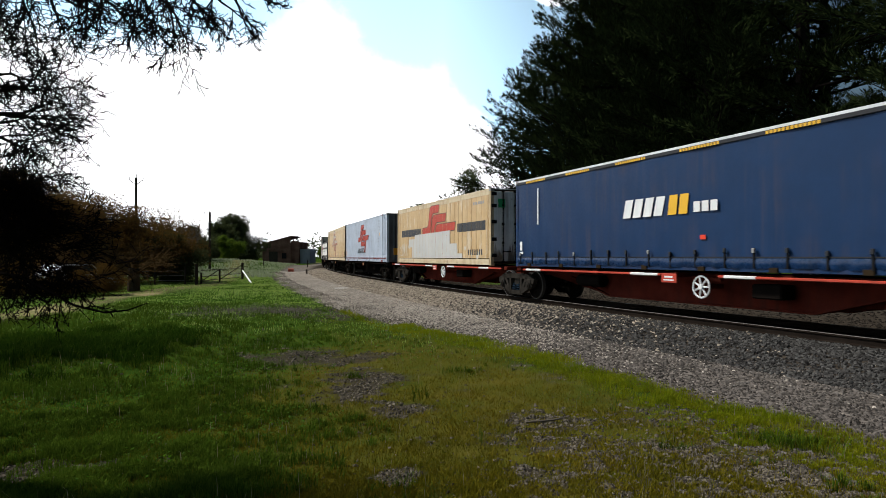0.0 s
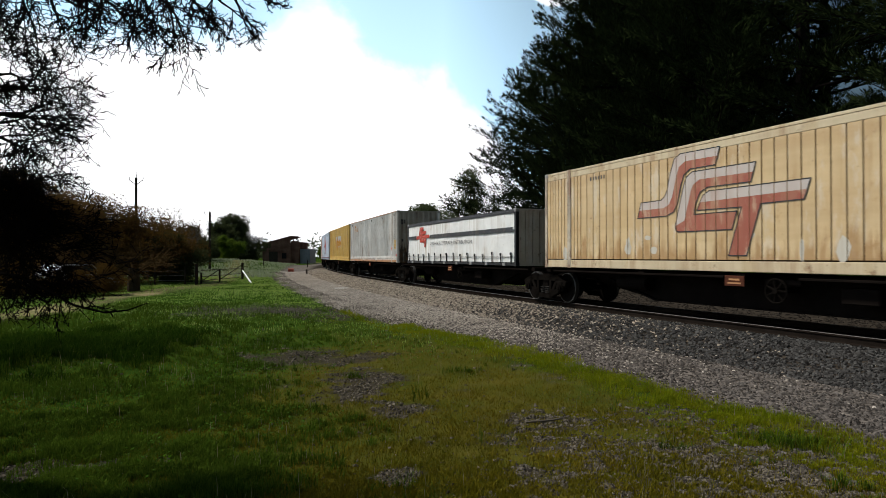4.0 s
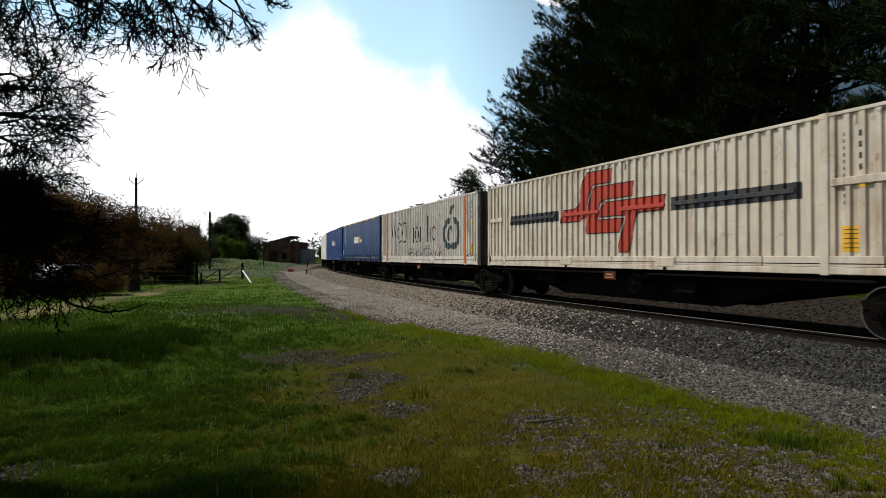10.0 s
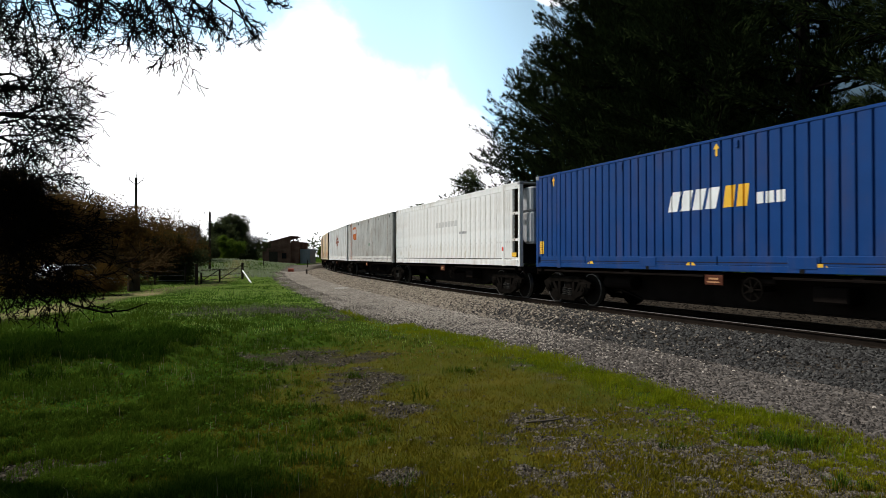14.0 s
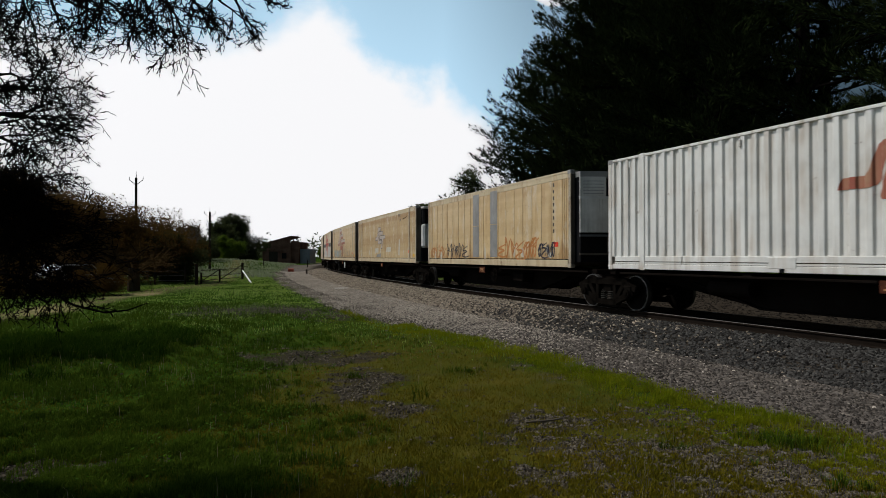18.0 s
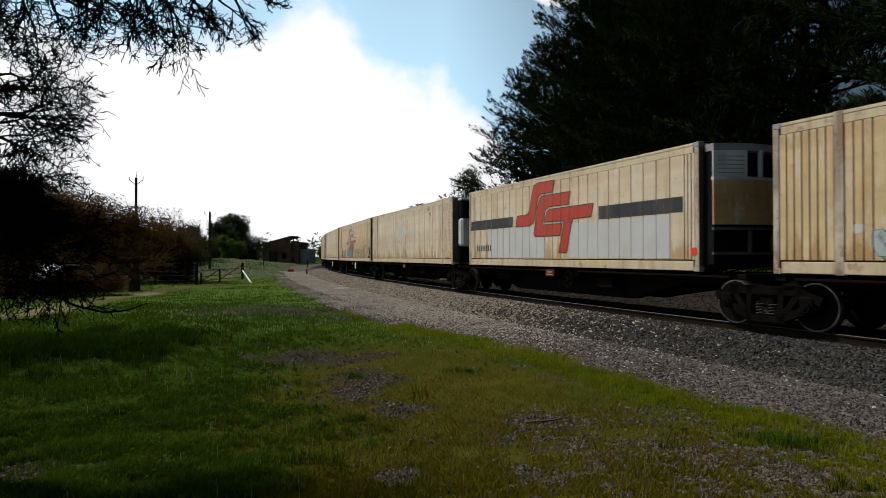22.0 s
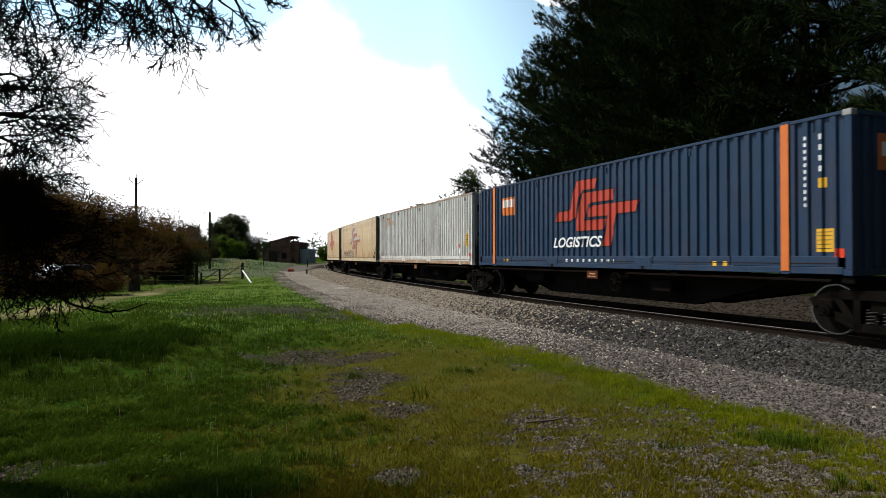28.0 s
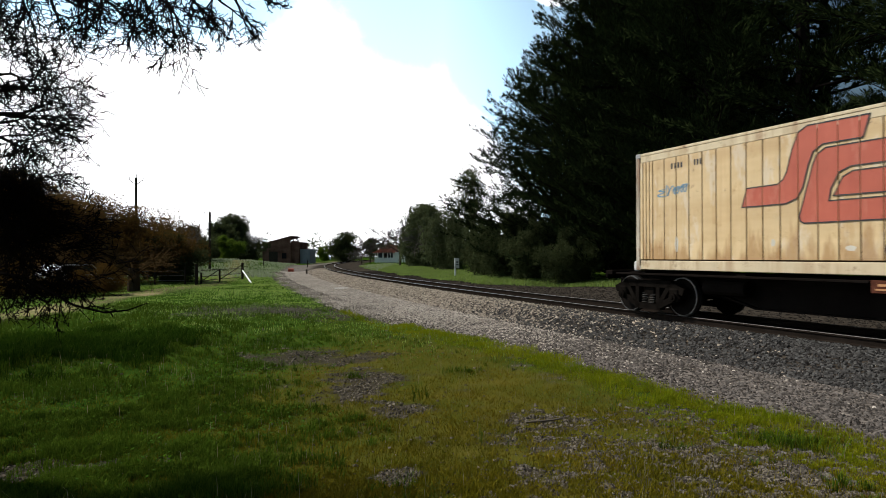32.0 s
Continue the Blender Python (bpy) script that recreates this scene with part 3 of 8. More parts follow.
def ground_z(x, y, d=None):
    x, y = np.asarray(x, float), np.asarray(y, float)
    if d is None:
        d, _ = beside(x, y)
    e = np.abs(d)
    z = -0.185 - 0.275 * smooth(e, 1.65, 3.0)
    z = z + np.where(d < 0, 0.05, 0.0) * smooth(e, 5.0, 7.5)
    z = z + np.where(d > 0, 0.45, 0.0) * smooth(e, 4.0, 11.0) * smooth(y, 5, 30)
    near = smooth(e, 5.5, 7.0)
    z = z + near * (0.035 * fuzz(x, y, 1.3, 1) + 0.06 * fuzz(x, y, 5.0, 2))
    z = z + near * np.exp(-(((x + 7.2) / 2.4) ** 2 + ((y - 11.3) / 1.9) ** 2)) * (0.24 + 0.10 * fuzz(x, y, 0.9, 3))      # a grassy hump at the old tree's foot
    z = z + 1.35 * np.exp(-(((x + 36) / 9.5) ** 2 + ((y - 102) / 17.0) ** 2))        # a low mound past the gate
    z = z + 0.9 * smooth(np.hypot(x, y), 130, 420) * smooth(-x, 30, 160)
    return z


def dirt_track(x, y):
    """How far the two-wheel track shows at a point."""
    cx = np.interp(y, [0, 12, 18, 25, 30, 42, 60, 90, 130], [-9.0, -11.8, -13.0, -14.2, -14.4, -15.4, -20.5, -29.5, -40])
    return (1 - smooth(np.abs(x - cx + 0.35 * fuzz(x, y, 2.0, 5)), 0.5, 1.4)) * np.clip(0.75 + 0.45 * fuzz(x, y, 4.5, 7), 0.25, 1)


def path_edge(y):
    """Where the grass ends beside the path, as a distance from the line."""
    return np.interp(y, [5, 13, 16, 19, 27, 50], [-5.25, -5.05, -5.7, -6.5, -6.5, -6.2])


def grass_cover(x, y, d):
    """0 to 1: how thickly grass grows at a point."""
    edge = path_edge(y) + 0.3 * fuzz(x, y, 3.0, 3) + 0.3 * fuzz(x, y, 0.7, 4)
    left = smooth(edge - d, 0.0, 0.7)
    right = smooth(d - 5.2 - 5.5 * (1 - smooth(y, 22, 44)) - 0.5 * fuzz(x, y, 3, 6), 0, 0.8)
    g = np.where(d < 0, left, right)
    bare = 0 * x
    for cx, cy, wx, wy, k in ((-2.5, 11.4, 1.35, 1.05, 1.5), (-1.15, 9.0, 0.55, 1.3, 1.3), (-0.45, 7.65, 0.32, 0.3, 1.2), (-3.5, 5.55, 0.55, 0.3, 1.4), (-0.4, 5.3, 0.25, 0.22, 1.2),
                              (1.7, 5.4, 1.9, 1.3, 0.40), (1.0, 7.1, 0.8, 0.6, 0.34), (3.2, 5.6, 0.9, 0.6, 0.3), (-2.6, 5.9, 0.25, 0.15, 0.8), (-5.5, 21.0, 2.6, 2.2, 0.75), (-3.2, 19.0, 1.4, 1.6, 0.6)):
        bare = bare + k * np.exp(-(((x - cx) / wx) ** 2 + ((y - cy) / wy) ** 2))
    bare = bare * np.clip(1 + 0.8 * fuzz(x, y, 0.35, 17) + 0.7 * fuzz(x, y, 0.13, 18), 0, 2)
    bare = bare + 0.38 * fuzz(x, y, 0.5, 8) + 0.42 * fuzz(x, y, 0.16, 9) + 0.10 * smooth(x, 0.0, 2.0)
    # stones show one by one between the tufts on the thin soil beside the path
    bare = bare + (0.75 * fuzz(x, y, 0.075, 10) + 0.02) * smooth(x, 0.2, 1.3) * smooth(9.0 - y, 0, 2.0)
    g = g * (1 - 0.90 * smooth(bare, 0.35, 0.95) * smooth(27 - y, 0, 6))
    return np.clip(g * (1 - 0.9 * dirt_track(x, y)), 0, 1)


def lushness(x, y, d):
    """0 to 1: low yellowing grass to tall fresh tufts."""
    a = smooth(-x + 1.1 * fuzz(x, y, 1.7, 41) + 0.8 * fuzz(x, y, 0.5, 42), 1.1, 4.0)
    a = np.maximum(a, 0.85 * smooth(y, 11, 16))
    edge = 0.95 * np.exp(-((d - path_edge(y) + 0.75) / 0.7) ** 2) * np.clip(0.55 + 0.8 * fuzz(x, y, 0.9, 43), 0, 1)
    return np.clip(np.maximum(a, edge), 0, 1)


# ---------------------------------------------------------------- rolling stock: wagons
FLOOR, TOP = 1.08, 3.98                         # underside and top of a load, over the rails
WHEEL_R = 0.46


def spokes_wheel(r, mat, parent, x, y, z):
    bm = bmesh.new()
    n = 20
    for i in range(n):
        a, b = 2 * math.pi * i / n, 2 * math.pi * (i + 1) / n
        tube(bm, (x + r * math.cos(a), y, z + r * math.sin(a)), (x + r * math.cos(b), y, z + r * math.sin(b)), 0.022, seg=5)
    for i in range(7):
        a = 2 * math.pi * i / 7
        tube(bm, (x, y, z), (x + r * math.cos(a), y, z + r * math.sin(a)), 0.026, 0.018, seg=5)
    tube(bm, (x, y - 0.04, z), (x, y + 0.05, z), 0.06, seg=10)
    return part("brake_wheel", bm, mat, parent, "spoked hand-brake wheel")


def wheelset_mesh():
    bm = bmesh.new()
    tube(bm, (0, -0.98, 0), (0, 0.98, 0), 0.075, seg=10)
    for y in (-0.755, 0.755):
        o = 1 if y > 0 else -1
        tube(bm, (0, y - 0.055, 0), (0, y + 0.055, 0), WHEEL_R - 0.02, seg=28)         # web and rim
        tube(bm, (0, y - o * 0.085, 0), (0, y - o * 0.055, 0), WHEEL_R + 0.028, seg=28)   # flange
        tube(bm, (0, y - 0.09, 0), (0, y + 0.09, 0), 0.13, seg=12)
        for i in range(5):
            a = i * 2 * math.pi / 5
            tube(bm, (0.24 * math.cos(a), y - 0.06, 0.24 * math.sin(a)), (0.24 * math.cos(a), y + 0.06, 0.24 * math.sin(a)), 0.035, seg=6)
    me = bpy.data.meshes.new("wheelset")
    bm.to_mesh(me)
    bm.free()
    me.materials.append(M["wheel"])
    return me


def tread_mesh(y):
    bm = bmesh.new()
    n = 36
    prof = [(WHEEL_R - 0.026, -0.062), (WHEEL_R, -0.060), (WHEEL_R, 0.060), (WHEEL_R - 0.026, 0.062)]
    ring = [[bm.verts.new((r * math.cos(2 * math.pi * i / n), y + w, r * math.sin(2 * math.pi * i / n))) for r, w in prof] for i in range(n)]
    for i in range(n):
        a, b = ring[i], ring[(i + 1) % n]
        for k in range(4):
            bm.faces.new((a[k], b[k], b[(k + 1) % 4], a[(k + 1) % 4]))
    bmesh.ops.recalc_face_normals(bm, faces=bm.faces[:])
    me = bpy.data.meshes.new("wheel_rim")
    bm.to_mesh(me)
    bm.free()
    me.materials.append(M["tread"])
    return me


WHEELSET = wheelset_mesh()
RIMS = [tread_mesh(-0.755), tread_mesh(0.755)]


def side_frame(y):
    """A cast side frame: arched top, two windows and the spring opening, bearing boxes at its ends."""
    bm = bmesh.new()
    w = 0.075 if y > 0 else -0.075
    y0, y1 = y - w, y + w
    for x0, z0, x1, z1, t in ((-1.12, 0.60, -0.75, 0.74, 0.17), (-0.75, 0.75, 0.75, 0.75, 0.17), (0.75, 0.74, 1.12, 0.60, 0.17),
                              (-1.0, 0.47, -0.34, 0.20, 0.15), (1.0, 0.47, 0.34, 0.20, 0.15), (-0.38, 0.19, 0.38, 0.19, 0.14),
                              (-0.36, 0.20, -0.36, 0.76, 0.12), (0.36, 0.20, 0.36, 0.76, 0.12), (-0.74, 0.72, -0.46, 0.34, 0.12), (0.74, 0.72, 0.46, 0.34, 0.12)):
        v = Vector((x1 - x0, 0, z1 - z0))
        ln, an = v.length, math.atan2(v.z, v.x)
        bmesh.ops.create_cube(bm, size=1, matrix=Matrix.Translation(((x0 + x1) / 2, y, (z0 + z1) / 2)) @ Matrix.Rotation(-an, 4, "Y") @ Matrix.Diagonal((ln + t * 0.8, abs(2 * w), t, 1)))
    for x in (-0.9, 0.9):
        box(bm, x - 0.15, x + 0.15, y0 + w * 0.2, y1 + w * 0.4, 0.34, 0.66, 0.03)
        tube(bm, (x, y, WHEEL_R), (x, y + w * 2.0, WHEEL_R), 0.105, seg=12)
        tube(bm, (x, y + w * 2.0, WHEEL_R), (x, y + w * 2.3, WHEEL_R), 0.05, seg=8)
    return bm


def coil(bm, x, y, z0, z1, r):
    n, turns = 40, 4.5
    pts = [(x + r * math.cos(2 * math.pi * turns * i / n), y + r * math.sin(2 * math.pi * turns * i / n), z0 + (z1 - z0) * i / n) for i in range(n + 1)]
    for a, b in zip(pts, pts[1:]):
        tube(bm, a, b, 0.016, seg=4)


WHEELS = []                                     # (wheelset, wagon number, place along the wagon)


def add_bogie(wagon, number, x, cast, spring):
    bog = part("bogie", boxes((-0.17, 0.17, -1.02, 1.02, 0.42, 0.70), (-0.32, 0.32, -0.36, 0.36, 0.62, 0.86), (-0.75, 0.75, -0.42, -0.34, 0.40, 0.50),
                              (-0.75, 0.75, 0.34, 0.42, 0.40, 0.50), bev=0.02), cast, wagon, "three-piece bogie", pose(x, 0, 0))
    for y in (-1.0, 1.0):
        part("side_frame", side_frame(y), cast, bog)
        for dx in (-0.14, 0.14):
            bm = bmesh.new()
            coil(bm, dx, y, 0.24, 0.50, 0.085)
            part("coil_spring", bm, spring, bog)
    for dx in (-0.9, 0.9):
        w = put("wheelset", WHEELSET, bog, pose(dx, 0, WHEEL_R))
        for me in RIMS:
            # the bright rims turn with the wheels; they are rings, so they rest on the bogie
            put("wheel_rim", me, bog, pose(dx, 0, WHEEL_R), "polished steel rim")
        WHEELS.append((w, number, x + dx))
    return bog


def build_wagon(number, first, last, red, brake_white):
    paint_m = M["frame_red"] if red else M["frame"]
    what = "red oxide" if red else "sooty dark brown"
    w = thing("flat_wagon", f"{what} articulated container flat wagon on the rails", "wagon", "wagons of the freight train")
    for y in (-0.52, 0.52):
        sill = bmesh.new()
        extrude_xz(sill, [(-7.35, 0.98), (-7.35, 0.80), (-5.0, 0.80), (-3.1, 0.30), (3.1, 0.30), (5.0, 0.80), (7.35, 0.80), (7.35, 0.98)], y - 0.02, y + 0.02)
        extrude_xz(sill, [(-5.05, 0.80), (-3.12, 0.29), (3.12, 0.29), (5.05, 0.80), (5.0, 0.82), (3.1, 0.32), (-3.1, 0.32), (-5.0, 0.82)], y - 0.13, y + 0.13)
        part("fishbelly_sill", sill, paint_m, w, "deep fish-bellied centre sill")
    deck = boxes((-7.36, 7.36, -0.62, 0.62, 0.97, 1.03))
    for x in (-7.2, -5.95, -3.0, 0.0, 3.0, 5.95, 7.2):
        box(deck, x - 0.12, x + 0.12, -1.2, 1.2, 0.94, 1.06, 0.015)
    part("deck_frame", deck, paint_m, w)
    for y in (-1.2, 1.2):
        rod = bmesh.new()
        tube(rod, (-6.9, y, 0.985), (-0.4, y, 0.985), 0.03, seg=6)
        tube(rod, (1.35, y, 0.985), (6.9, y, 0.985), 0.03, seg=6)
        part("side_rail", rod, M["red_logo"] if red else M["frame"], w)
        if red:
            for x0, x1 in ((-6.7, -5.8), (-1.5, -0.5), (1.5, 2.3), (4.9, 5.8)):
                bm = bmesh.new()
                tube(bm, (x0, y, 0.985), (x1, y, 0.985), 0.036, seg=6)
                part("white_band", bm, M["white_paint"], w)
    plate = part("platform_sign", boxes((-0.36, 0.14, -1.235, -1.215, 0.80, 1.02), bev=0.008), M["red_logo"] if red else M["plate"], w)
    part("plate_writing", boxes((-0.24, 0.02, -1.242, -1.236, 0.92, 0.96), (-0.28, 0.06, -1.242, -1.236, 0.85, 0.88)), M["white_paint"] if red else M["rust_orange"], plate)
    part("brake_arm", boxes((0.5, 1.3, -1.1, -1.0, 0.88, 0.96), (0.76, 0.88, -1.12, -0.55, 0.70, 0.80)), paint_m, w)
    spokes_wheel(0.24, M["white_paint"] if brake_white else M["bogie"], w, 0.82, -1.16, 0.74)
    part("valve_box", boxes((-2.6, -1.6, 0.56, 1.0, 0.42, 0.8), bev=0.03), M["frame"], w)
    part("equipment_box", boxes((2.0, 2.7, -1.0, -0.58, 0.55, 0.85), bev=0.03), M["frame"], w)
    part("air_tank", tube(bmesh.new(), (-4.3, -0.75, 0.72), (-3.2, -0.75, 0.72), 0.17, seg=12), M["frame"], w)
    part("brake_cylinder", tube(bmesh.new(), (3.3, 0.8, 0.7), (4.4, 0.8, 0.7), 0.17, seg=12), M["frame"], w)
    for s, end in ((-1, last), (1, first)):
        if end:
            cp = boxes((s * 7.2, s * 7.95, -0.11, 0.11, 0.66, 0.88), bev=0.03)
            box(cp, s * 7.85, s * 8.02, -0.18, 0.18, 0.60, 0.94, 0.05)
            part("coupler", cp, M["bogie"], w)
            part("headstock", boxes((s * 7.34, s * 7.42, -1.15, 1.15, 0.86, 1.05), bev=0.01), M["frame"], w)
        else:
            part("articulation", boxes((s * 7.2, s * 7.75, -0.16, 0.16, 0.72, 0.92), bev=0.02), M["bogie"], w)
    cast = M["bogie_grey"] if red else M["bogie"]
    spring = M["spring_blue"] if red else M["spring"]
    add_bogie(w, number, -5.9 if last else -7.66, cast, spring)
    if first:
        add_bogie(w, number, 5.9, cast, spring)
    return w


# ---------------------------------------------------------------- rolling stock: loads
def wave(kind):
    """One corrugation: breaks along it and the depth at each."""
    if kind == "groove":
        return 0.29, ((0.0, 0.0), (0.236, 0.0), (0.248, 0.046), (0.278, 0.046))
    return 0.28, ((0.0, 0.0), (0.105, 0.0), (0.142, 0.046), (0.243, 0.046))


def profile(kind, x0, x1):
    """Breaks of a corrugated sheet from x0 to x1."""
    pitch, shape = wave(kind)
    n = max(1, round((x1 - x0) / pitch))
    f = (x1 - x0) / n / pitch
    pts = [(x0 + (i * pitch + a) * f, d) for i in range(n) for a, d in shape]
    return pts + [(x1, 0.0)]


def sheet(pts, z0, z1, y, out):
    """A corrugated wall along x at y, hollows going inwards (out = -1: it faces -y)."""
    v = [(x, y - out * d, z) for x, d in pts for z in (z0, z1)]
    f = [(2 * i, 2 * i + 2, 2 * i + 3, 2 * i + 1) for i in range(len(pts) - 1)]
    return v, f if out < 0 else [q[::-1] for q in f]


class Face:
    """The near face of a load, on which signs are painted."""

    def __init__(self, owner, pts=None, base=0.0, gaps=()):
        self.owner, self.pts, self.base, self.gaps = owner, pts, base, gaps

    def sign(self, name, polys, mat, label="", lift=0.005):
        """Painted shapes; those that do not touch one another become parts of their own."""
        sets = []
        for p in polys:
            keys = {(round(x, 4), round(z, 4)) for x, z in p}
            hit = [s for s in sets if s[0] & keys]
            sets = [s for s in sets if not s[0] & keys] + [(keys.union(*[s[0] for s in hit]), sum((s[1] for s in hit), []) + [p])]
        if 1 < len(sets) <= 13 and "writing" not in name and "flakes" not in name and name != "badge":
            return [self.sign(name, s[1], mat, label, lift) for s in sets][0]
        bm = bmesh.new()
        for p in polys:
            if len(p) >= 3:
                bm.faces.new([bm.verts.new((x, 0.0, z)) for x, z in p])
        bmesh.ops.remove_doubles(bm, verts=bm.verts[:], dist=1e-5)
        bm.normal_update()
        bmesh.ops.triangulate(bm, faces=bm.faces[:])
        if self.pts:
            xs = [v.co.x for v in bm.verts]
            lo, hi = min(xs), max(xs)
            for x, _ in self.pts:
                if lo < x < hi:
                    bmesh.ops.bisect_plane(bm, geom=bm.verts[:] + bm.edges[:] + bm.faces[:], plane_co=(x, 0, 0), plane_no=(1, 0, 0))
            px, pd = [p[0] for p in self.pts], [p[1] for p in self.pts]
        xs = [v.co.x for v in bm.verts]
        lo, hi = min(xs), max(xs)
        for x in self.gaps:
            # the joint between two wall panels stays open
            if lo < x < hi:
                for q in (x - 0.008, x + 0.008):
                    bmesh.ops.bisect_plane(bm, geom=bm.verts[:] + bm.edges[:] + bm.faces[:], plane_co=(q, 0, 0), plane_no=(1, 0, 0))
                bmesh.ops.delete(bm, geom=[f for f in bm.faces if abs(f.calc_center_median().x - x) < 0.007], context="FACES")
        for v in bm.verts:
            v.co.y = -HALF + self.base - lift + (float(np.interp(v.co.x, px, pd)) if self.pts else 0.0)
        bmesh.ops.recalc_face_normals(bm, faces=bm.faces[:])
        if bm.faces and sum(f.normal.y for f in bm.faces) > 0:
            bmesh.ops.reverse_faces(bm, faces=bm.faces[:])
        return part(name, bm, mat, self.owner, label)


def quad(x0, x1, z0, z1, lean=0.0):
    return [(x0, z0), (x1, z0), (x1 + lean, z1), (x0 + lean, z1)]


def word(x0, x1, z0, z1, n, lean=0.0, gap=0.22):
    """Writing as plain bars, n of them side by side."""
    w = (x1 - x0) / n
    return [quad(x0 + i * w, x0 + (i + 1 - gap) * w, z0, z1, lean) for i in range(n)]


def column(x, w, z0, z1, n):
    h = (z1 - z0) / n
    return [quad(x, x + w, z0 + (i + 0.25) * h, z0 + (i + 0.78) * h) for i in range(n)]


def spline(raw, steps=4):
    """A smooth line through points."""
    pts = []
    for i in range(len(raw) - 1):
        p0, p1, p2, p3 = raw[max(0, i - 1)], raw[i], raw[i + 1], raw[min(len(raw) - 1, i + 2)]
        for j in range(steps):
            t = j / steps
            pts.append(tuple(0.5 * (2 * p1[k] + (p2[k] - p0[k]) * t + (2 * p0[k] - 5 * p1[k] + 4 * p2[k] - p3[k]) * t * t + (3 * p1[k] - p0[k] - 3 * p2[k] + p3[k]) * t ** 3) for k in (0, 1)))
    return pts + [raw[-1]]


def along(pts, w, taper=0.0):
    """A ribbon of width w along a line, slimmer at its ends if asked."""
    side, last = [], len(pts) - 1
    for j, (x, z) in enumerate(pts):
        (ax, az), (bx, bz) = pts[max(0, j - 1)], pts[min(last, j + 1)]
        d = max(1e-4, math.hypot(bx - ax, bz - az))
        k = w / 2 * (1 - taper + taper * math.sin(math.pi * (j + 0.6) / (last + 1.2)))
        nx, nz = -(bz - az) / d * k, (bx - ax) / d * k
        side.append(((x - nx, z - nz), (x + nx, z + nz)))
    return [[a0, b0, b1, a1] for (a0, a1), (b0, b1) in zip(side, side[1:])]


def strokes(x0, x1, z0, z1, n, seed, w=0.03):
    """Sprayed scrawl: n quick written signs of sharp turns, bows and long tails."""
    r = random.Random(seed)
    out = []
    cell, h = (x1 - x0) / n, z1 - z0
    for i in range(n):
        x, kind = x0 + cell * i, r.randrange(4)
        lo, hi = z0 + h * r.uniform(0.0, 0.22), z1 - h * r.uniform(0.0, 0.3)
        mid = lo + (hi - lo) * r.uniform(0.4, 0.6)
        if kind == 0:
            raw = [(x - 0.2 * cell, lo), (x + 0.22 * cell, hi), (x + 0.35 * cell, lo), (x + 0.6 * cell, hi), (x + 0.75 * cell, lo), (x + 1.3 * cell, lo + 0.1 * h)]
        elif kind == 1:
            raw = [(x - 0.1 * cell, mid), (x + 0.5 * cell, hi), (x + 0.3 * cell, lo), (x + 0.1 * cell, mid), (x + 0.9 * cell, hi), (x + 0.75 * cell, lo), (x + 0.5 * cell, mid), (x + 1.3 * cell, hi)]
        elif kind == 2:
            raw = [(x + 0.2 * cell, lo - 0.1 * h), (x + 0.1 * cell, hi + 0.1 * h), (x + 0.5 * cell, mid), (x + 0.3 * cell, lo), (x + 1.0 * cell, hi), (x + 1.4 * cell, lo - 0.12 * h)]
        else:
            raw = [(x + 1.1 * cell, hi), (x - 0.1 * cell, mid + 0.1 * h), (x + 0.9 * cell, mid), (x - 0.2 * cell, lo + 0.05 * h), (x + 0.6 * cell, lo - 0.1 * h), (x + 1.5 * cell, lo)]
        out += along(spline(raw), w, 0.5)
        if r.random() < 0.35:
            out += along(spline([(x + 0.1 * cell, mid), (x + 0.5 * cell, mid + 0.05 * h), (x + 0.95 * cell, mid - 0.05 * h)]), w * 0.8, 0.5)
    return out


GLYPHS = {"bar": [(-0.3, -1), (0.05, -0.3), (-0.25, 0.2), (0.3, 1)],
          "bow": [(-0.9, -0.6), (-0.5, 0.9), (0.1, -0.4), (0.5, 0.8), (0.95, 0.1), (0.6, -0.9), (-0.2, -1.0), (-0.8, -0.5)],
          "ess": [(0.9, 0.4), (0.2, 1.0), (-0.3, 0.1), (-0.9, 0.5), (-0.5, -0.7), (0.3, -0.4), (0.9, -1.0)],
          "ring": [(0.5, 1), (-0.7, 0.7), (-0.9, -0.2), (-0.2, -0.95), (0.8, -0.6), (0.7, 0.3), (0.0, 0.35), (-0.2, -0.3)]}


def ribbon(kind, cx, cz, rx, rz, w, lean=0.15):
    """One broad sprayed stroke in the shape of a sign."""
    pts = [(cx + rx * (x + lean * z), cz + rz * z) for x, z in spline(GLYPHS[kind])]
    return along(pts, w)


def tag(face, kinds, x0, x1, z0, z1, w, mat, label, rim=0.05, rim_mat=None):
    """Broad sprayed signs side by side, each with a darker rim below it."""
    step = (x1 - x0) / len(kinds)
    for i, k in enumerate(kinds):
        where = (x0 + (i + 0.5) * step, (z0 + z1) / 2, step * 0.40, (z1 - z0) / 2 - w / 2)
        if rim:
            face.sign("scrawl_writing_rim", ribbon(k, *where, w + rim), rim_mat or M["tag_dark"], lift=0.004).name = "scrawl_rim"
        face.sign("scrawl", ribbon(k, *where, w), mat, label, lift=0.0065)


